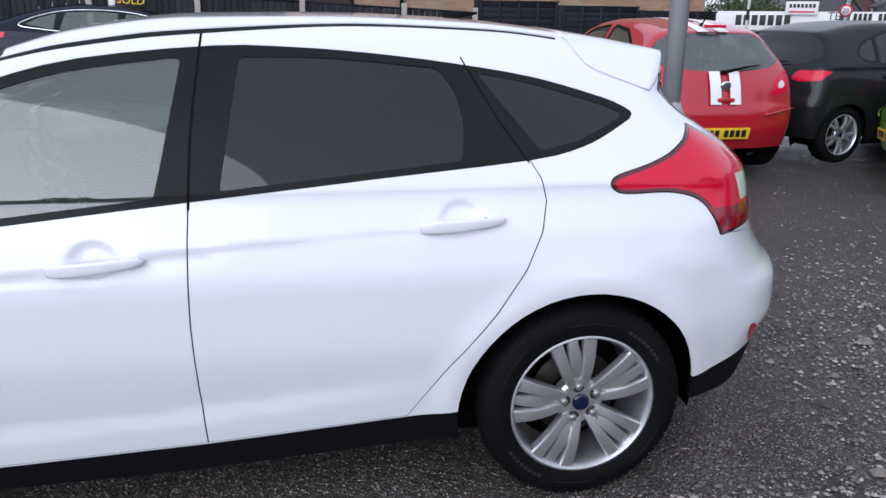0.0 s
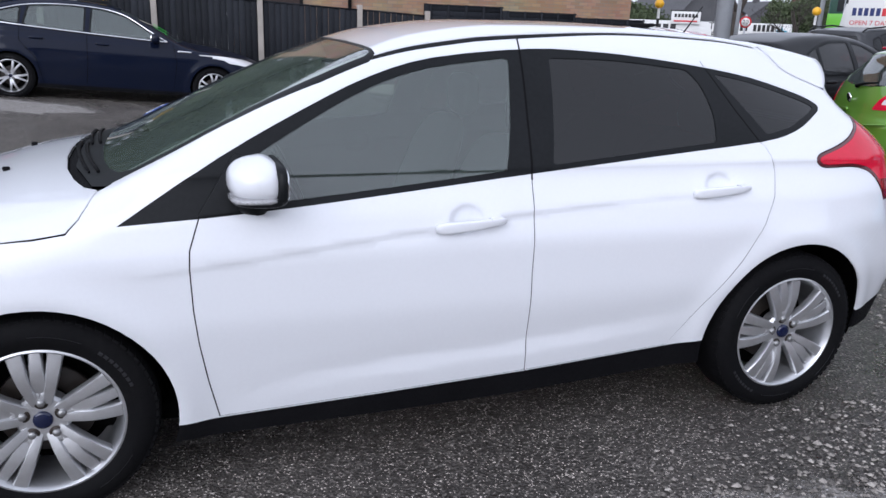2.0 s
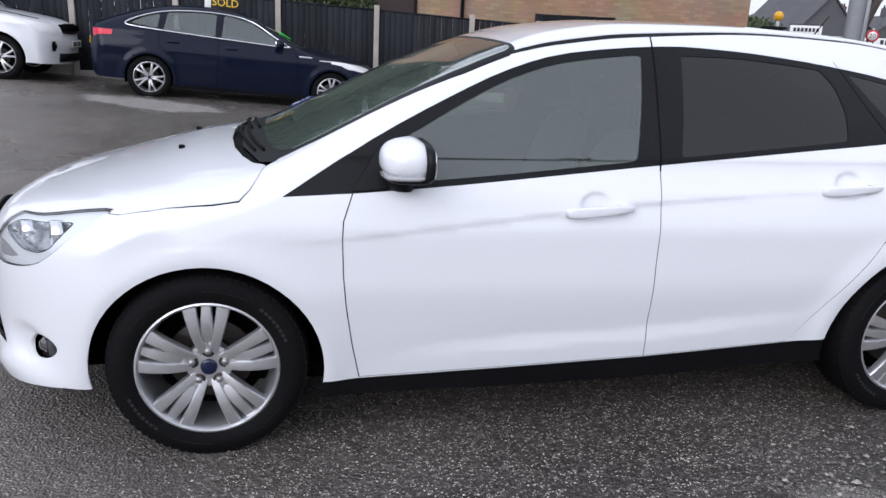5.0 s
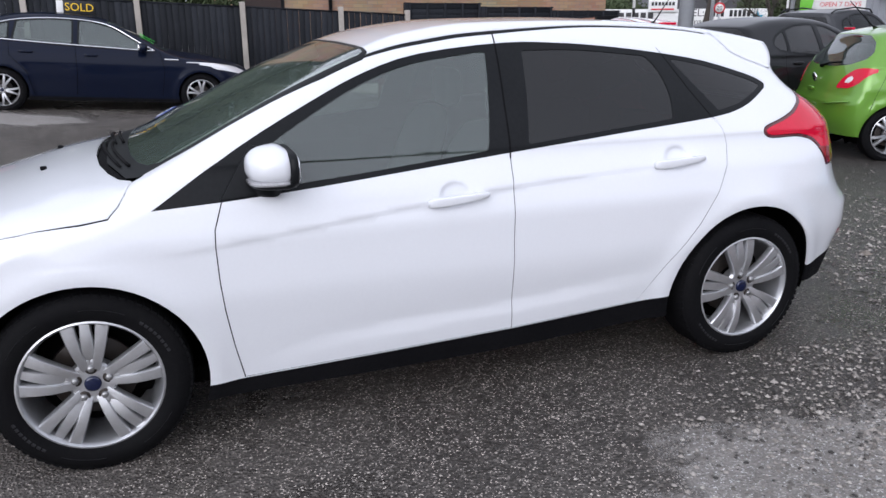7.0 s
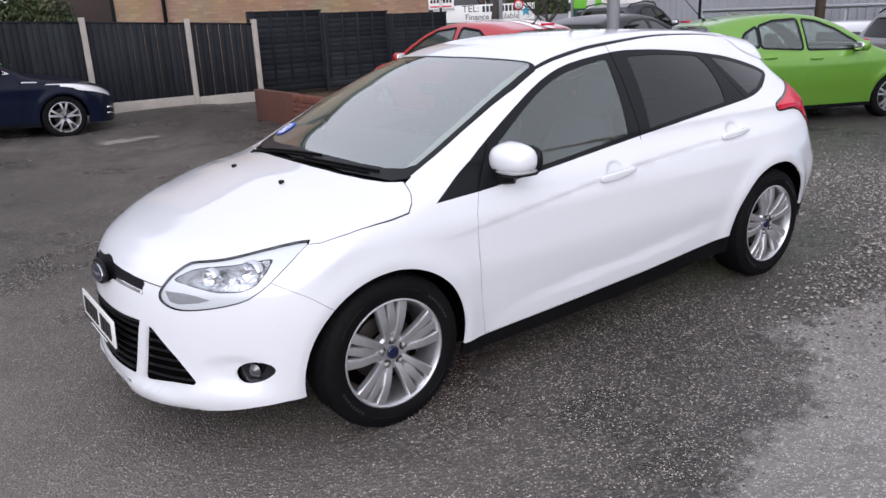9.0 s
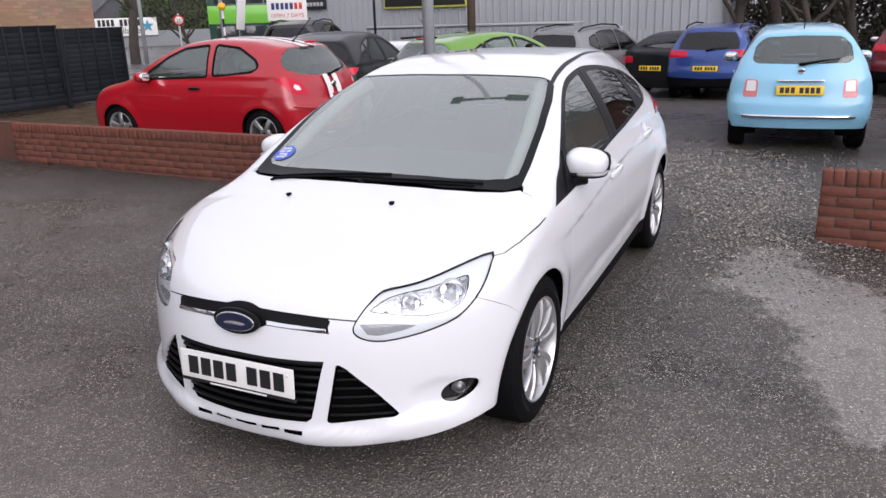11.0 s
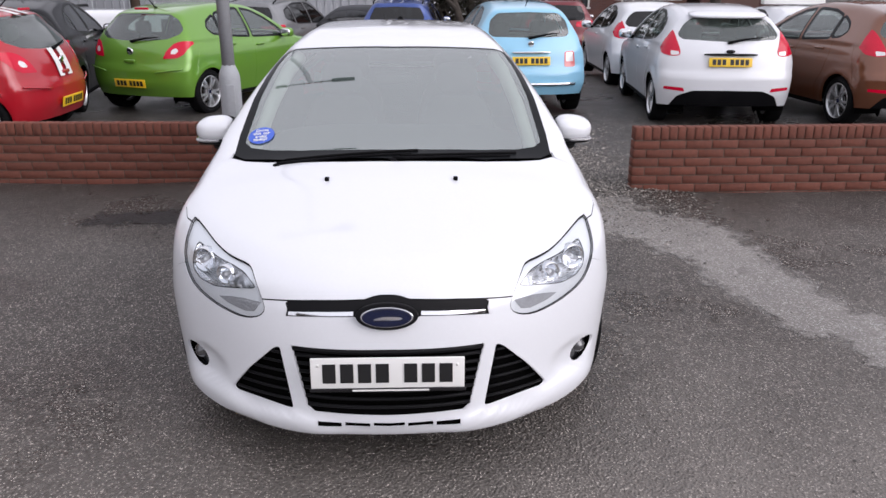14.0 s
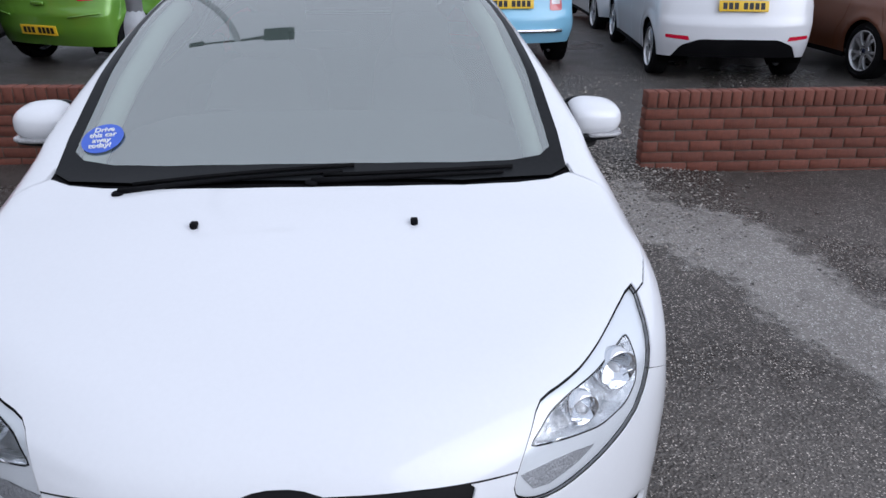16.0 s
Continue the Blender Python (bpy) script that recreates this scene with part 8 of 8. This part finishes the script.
PALE = material("galvanised_pales", (0.42, 0.43, 0.45), 0.5, 0.4)
palisade(-3.3, -0.95, 19.6, 1.15)
palisade(-0.85, -0.05, 20.0, 1.15)
pole = thing("telegraph_pole", "brown timber telegraph pole", "pole")
part("pole", tube([(-7.3, 18.2, -0.5), (-7.3, 18.2, 8)], [0.13, 0.1], 12), WOODPOLE, pole)
mast = thing("sign_pole", "thin dark steel pole", "pole")
part("pole", tube([(-9.0, 15.6, -0.3), (-9.0, 15.6, 5)], 0.035, 8), TRIM, mast)

board = thing("sign_board", "white trade sign board on posts", "sign")
bc = Matrix.Translation((-13.7, 18.1, 0)) @ Matrix.Rotation(radians(36), 4, "Z")


def on_board(bm, m):
    bmesh.ops.transform(bm, matrix=m, verts=bm.verts)
    return bm


face = part("panel", on_board(box((1.25, 0.06, 1.25), (0, 0, 2.3), 0.008), bc), FRAMEWHITE, board, "white panel")
for s in (-0.5, 0.5):
    part("post", on_board(tube([(s, 0.06, -0.4), (s, 0.06, 2.9)], 0.04, 8), bc), TRIM, board)
DARKBLUE = material("dark_blue_ink", (0.01, 0.02, 0.12), 0.5)
REDINK = material("red_ink", (0.55, 0.02, 0.03), 0.5)
for k in range(7):
    part("lettering_bar", on_board(box((0.10, 0.01, 0.2), (-0.44 + k * 0.145, -0.035, 2.12), 0.003), bc), DARKBLUE if k < 5 else REDINK, face)
text_mesh("OPEN 7 DAYS", 0.17, REDINK, face, bc @ Matrix.Translation((0, -0.036, 1.83)))

# ---- road side far off: hoarding, beacons, bus, terrace ----
def bearing(az, dist, z=0.0):
    a = radians(az)
    return Vector((3.3 + dist * math.sin(a), 0.5 + dist * math.cos(a), z))


hoard = thing("banner_hoarding", "long white advertising banner on a fence", "sign")
p0, p1 = bearing(-60.5, 30), bearing(-48.2, 30)
FAR = 2.3
L = (p1 - p0).length
mid = (bearing(-60.5, 30 * FAR) + bearing(-48.2, 30 * FAR)) / 2
hm = Matrix.Translation((mid.x, mid.y, 1.45)) @ Matrix.Rotation(math.atan2((p1 - p0).y, (p1 - p0).x), 4, "Z") @ Matrix.Scale(FAR, 4) @ Matrix.Translation((0, 0, -1.45))
part("panel", on_board(box((L, 0.05, 0.62), (0, 0, 1.50), 0.006), hm), FRAMEWHITE, hoard, "white banner")
part("fence_behind", on_board(box((L + 6, 0.06, 1.5), (0, 0.08, 0.6), 0.006), hm), material("grey_hoarding", (0.20, 0.21, 0.22), 0.7), hoard)
for k in range(7):
    part("lettering_bar", on_board(box((0.19, 0.02, 0.34), (-L / 2 + 0.9 + k * 0.26, -0.03, 1.52), 0.004), hm), INK, hoard)
text_mesh("TEL:", 0.36, INK, hoard, hm @ Matrix.Translation((0.78, -0.03, 1.66)))
for k in range(10):
    if k != 4:
        part("lettering_bar", on_board(box((0.10, 0.02, 0.22), (1.28 + k * 0.145, -0.03, 1.65), 0.003), hm), INK, hoard)
text_mesh("Finance Available", 0.30, INK, hoard, hm @ Matrix.Translation((1.6, -0.03, 1.36)))
star = [(0.22 * (1 if k % 2 == 0 else 0.42) * math.sin(math.pi * k / 5), 0.22 * (1 if k % 2 == 0 else 0.42) * math.cos(math.pi * k / 5)) for k in range(10)]
part("star", prism(star, 0.02, lambda u, v, w: hm @ Vector((L / 2 - 0.33 + u, -0.03 - w, 1.52 + v))), material("teal_star", (0.03, 0.24, 0.35), 0.5), hoard, "teal star")
top_board = thing("name_board", "white name board above the banner", "sign")
part("panel", on_board(box((1.0, 0.05, 0.42), (-0.35, -0.12, 1.92), 0.006), hm), FRAMEWHITE, top_board)
part("frame", on_board(box((1.06, 0.04, 0.05), (-0.35, -0.12, 2.15), 0.006), hm), INK, top_board)
for k in range(7):
    part("lettering_bar", on_board(box((0.085, 0.02, 0.12), (-0.7 + k * 0.12, -0.15, 1.99), 0.003), hm), INK, top_board)
part("red_line", on_board(box((0.8, 0.02, 0.05), (-0.35, -0.15, 1.80), 0.003), hm), REDINK, top_board)

GLOBE = material("amber_globe", (0.85, 0.45, 0.02), 0.35)
for az, dist in ((-57.1, 27), (-47.1, 31)):
    b = bearing(az, dist)
    bea = thing("belisha_beacon", "black and white crossing beacon with amber globe", "beacon", group="crossing beacons")
    for k in range(7):
        part("band", lathe([(0.045, 0), (0.045, 0.32)], 12, "z", at=(b.x, b.y, -0.1 + k * 0.32)), INK if k % 2 else FRAMEWHITE, bea)
    part("globe", superblob((b.x, b.y, 2.28), (0.15, 0.15, 0.15), 1.0, 18, 12), GLOBE, bea, "amber globe")
for az, dist, h in ((-46.8, 33, 8), (-51.8, 36, 7)):
    b = bearing(az, dist)
    sl = thing("street_lamp", "tall grey street lamp", "lamp post", group="street lamps")
    part("shaft", tube([(b.x, b.y, 0), (b.x, b.y, h)], [0.09, 0.06], 10), GALV, sl)
    part("arm", tube([(b.x, b.y, h), (b.x + 0.5, b.y - 0.6, h + 0.2)], 0.04, 8), GALV, sl)
for az, dist in ((-51.4, 26), (-44.1, 25)):
    b = bearing(az, dist)
    rs = thing("road_sign", "round red-ringed speed limit sign", "road sign", group="road signs")
    part("pole", tube([(b.x, b.y, 0), (b.x, b.y, 2.0)], 0.03, 8), GALV, rs)
    yaw = Matrix.Translation((b.x, b.y, 1.78)) @ Matrix.Rotation(radians(-az), 4, "Z")
    part("ring", on_board(lathe([(0.0, -0.03), (0.17, -0.03), (0.17, 0.0), (0.0, 0.0)], 24, "y"), yaw), REDINK, rs)
    disc = part("disc", on_board(lathe([(0.0, -0.036), (0.125, -0.036), (0.125, -0.028)], 24, "y"), yaw), FRAMEWHITE, rs)
    text_mesh("30" if az > -50 else "20", 0.17, INK, disc, yaw @ Matrix.Translation((0, -0.04, 0)))
b = bearing(-45.5, 34)
flag = thing("feather_flag", "white feather flag on a pole", "flag")
part("pole", tube([(b.x, b.y, 0), (b.x, b.y, 3.0)], 0.02, 6), GALV, flag)
part("cloth", box((0.35, 0.02, 1.3), (b.x + 0.18, b.y, 2.0), 0.005, (0, 8, 40)), FRAMEWHITE, flag)

for k, (az, dist, r, h) in enumerate(((-48.4, 46, 1.6, 2.5), (-46.3, 47, 1.9, 2.9), (-44.3, 48, 1.5, 2.4), (-58.4, 44, 2.0, 2.0))):
    b = bearing(az, dist * 1.7)
    leafy("evergreen_tree", "rounded dark evergreen tree beyond the road", (b.x, b.y, h * 0.7), (r * 1.7, r * 1.7, h * 1.1), 2200, 0.22, 20 + k, LEAFGREEN, "tree")

g = bearing(-55.6, 95)
house("grey gabled hall with slate roof", g.x, g.y, 10.5, 8.0, 2.4, 6.6, SLATE, 0, "x", [(-3, 1.5, 0.8, 1.2), (1.6, 1.5, 0.8, 1.2)], "gabled_hall")
for k, az in enumerate((-53.0, -50.6, -48.2, -45.8, -43.4, -41.0)):
    b = bearing(az, 112 + 2 * k)
    house("grey terraced house with chimney on the hill", b.x, b.y, 5.2, 6, 3.4, 5.4, SLATE if k % 2 else REDB, 0, "x", [(-1.2, 2.6, 0.9, 1.2), (1.2, 2.6, 0.9, 1.2)], "terraced_house", 1)

bus = thing("double_deck_bus", "green double-deck bus with pink advert band", "bus")
q = Vector((-20.3, 37.6, -0.35))
bmx = Matrix.Translation(q) @ Matrix.Rotation(radians(40), 4, "Z")
GREENBUS = material("dark_green_bus_paint", (0.006, 0.055, 0.035), 0.3, coat=0.6)
LIME = material("lime_bus_paint", (0.16, 0.52, 0.04), 0.35, coat=0.5)
PINK = material("pink_advert", (0.75, 0.05, 0.28), 0.4)
part("body", on_board(box((10.6, 2.5, 3.9), (-5.3, 1.25, 2.25), 0.12, None, 3), bmx), GREENBUS, bus, "dark green bus body")
part("lime_band", on_board(box((8.6, 0.03, 0.95), (-6.3, -0.012, 2.42), 0.01), bmx), LIME, bus)
ad = part("advert", on_board(box((5.2, 0.03, 0.62), (-4.7, -0.03, 2.42), 0.01), bmx), PINK, bus, "pink advert panel")
for k in range(7):
    part("lettering_bar", on_board(box((0.28, 0.01, 0.22), (-6.6 + k * 0.36, -0.05, 2.45), 0.004), bmx), FRAMEWHITE, ad)
part("advert_label", on_board(box((0.8, 0.01, 0.36), (-2.8, -0.05, 2.42), 0.004), bmx), FRAMEWHITE, ad)
for k in range(7):
    w = part("upper_window", on_board(box((1.25, 0.04, 0.85), (-9.6 + k * 1.35, -0.01, 3.42), 0.02), bmx), DULLPANE, bus)
    part("lower_window", on_board(box((1.25, 0.04, 0.95), (-9.6 + k * 1.35, -0.01, 1.35), 0.02), bmx), DULLPANE, bus)
for s in (-8.3, -2.4):
    part("wheel", on_board(lathe([(0.0, -0.04), (0.25, -0.05), (0.3, -0.02), (0.48, -0.02), (0.5, 0.2)], 24, "y", at=(s, 0.0, 0.5)), bmx), RUBBER, bus)

van = thing("white_van", "white panel van seen over parked cars", "van")
part("body", on_board(box((4.6, 1.9, 1.5), (0, 0, 0.75), 0.18, None, 3), Matrix.Translation((-6.8, 16.0, -0.42)) @ Matrix.Rotation(radians(8), 4, "Z")), WHITE, van)
part("roof_bar", on_board(tube([(-1.2, -0.8, 1.56), (-1.2, 0.8, 1.56)], 0.03, 6), Matrix.Translation((-6.8, 16.0, -0.42))), TRIM, van)
part("side_window", on_board(box((0.9, 0.04, 0.5), (1.4, -0.95, 1.05), 0.02), Matrix.Translation((-6.8, 16.0, -0.42)) @ Matrix.Rotation(radians(8), 4, "Z")), DULLPANE, van)
for s in (-1.4, 1.4):
    part("wheel", on_board(lathe([(0.0, -0.04), (0.2, -0.05), (0.32, -0.02), (0.33, 0.2)], 20, "y", at=(s, -0.92, 0.33)), Matrix.Translation((-6.8, 16.0, -0.45)) @ Matrix.Rotation(radians(8), 4, "Z")), RUBBER, van)


# ---- plain unseen walls, added behind the walk to close it and darken reflections ----
CLOSE = material("plain_dark_wall", (0.10, 0.085, 0.075), 0.9, grain=(3, 0.8, (0.06, 0.055, 0.05), 0.4))
tagged(part("wall_east", box((0.3, 46, 2.6), (17.0, 4.0, 1.2), 0.01), CLOSE), "plain dark wall added out of view to darken reflections", "wall", kind="structure")
tagged(part("wall_south", box((34, 0.3, 2.6), (0.0, -19.0, 1.2), 0.01), CLOSE), "plain dark wall added out of view to darken reflections", "wall", kind="structure")
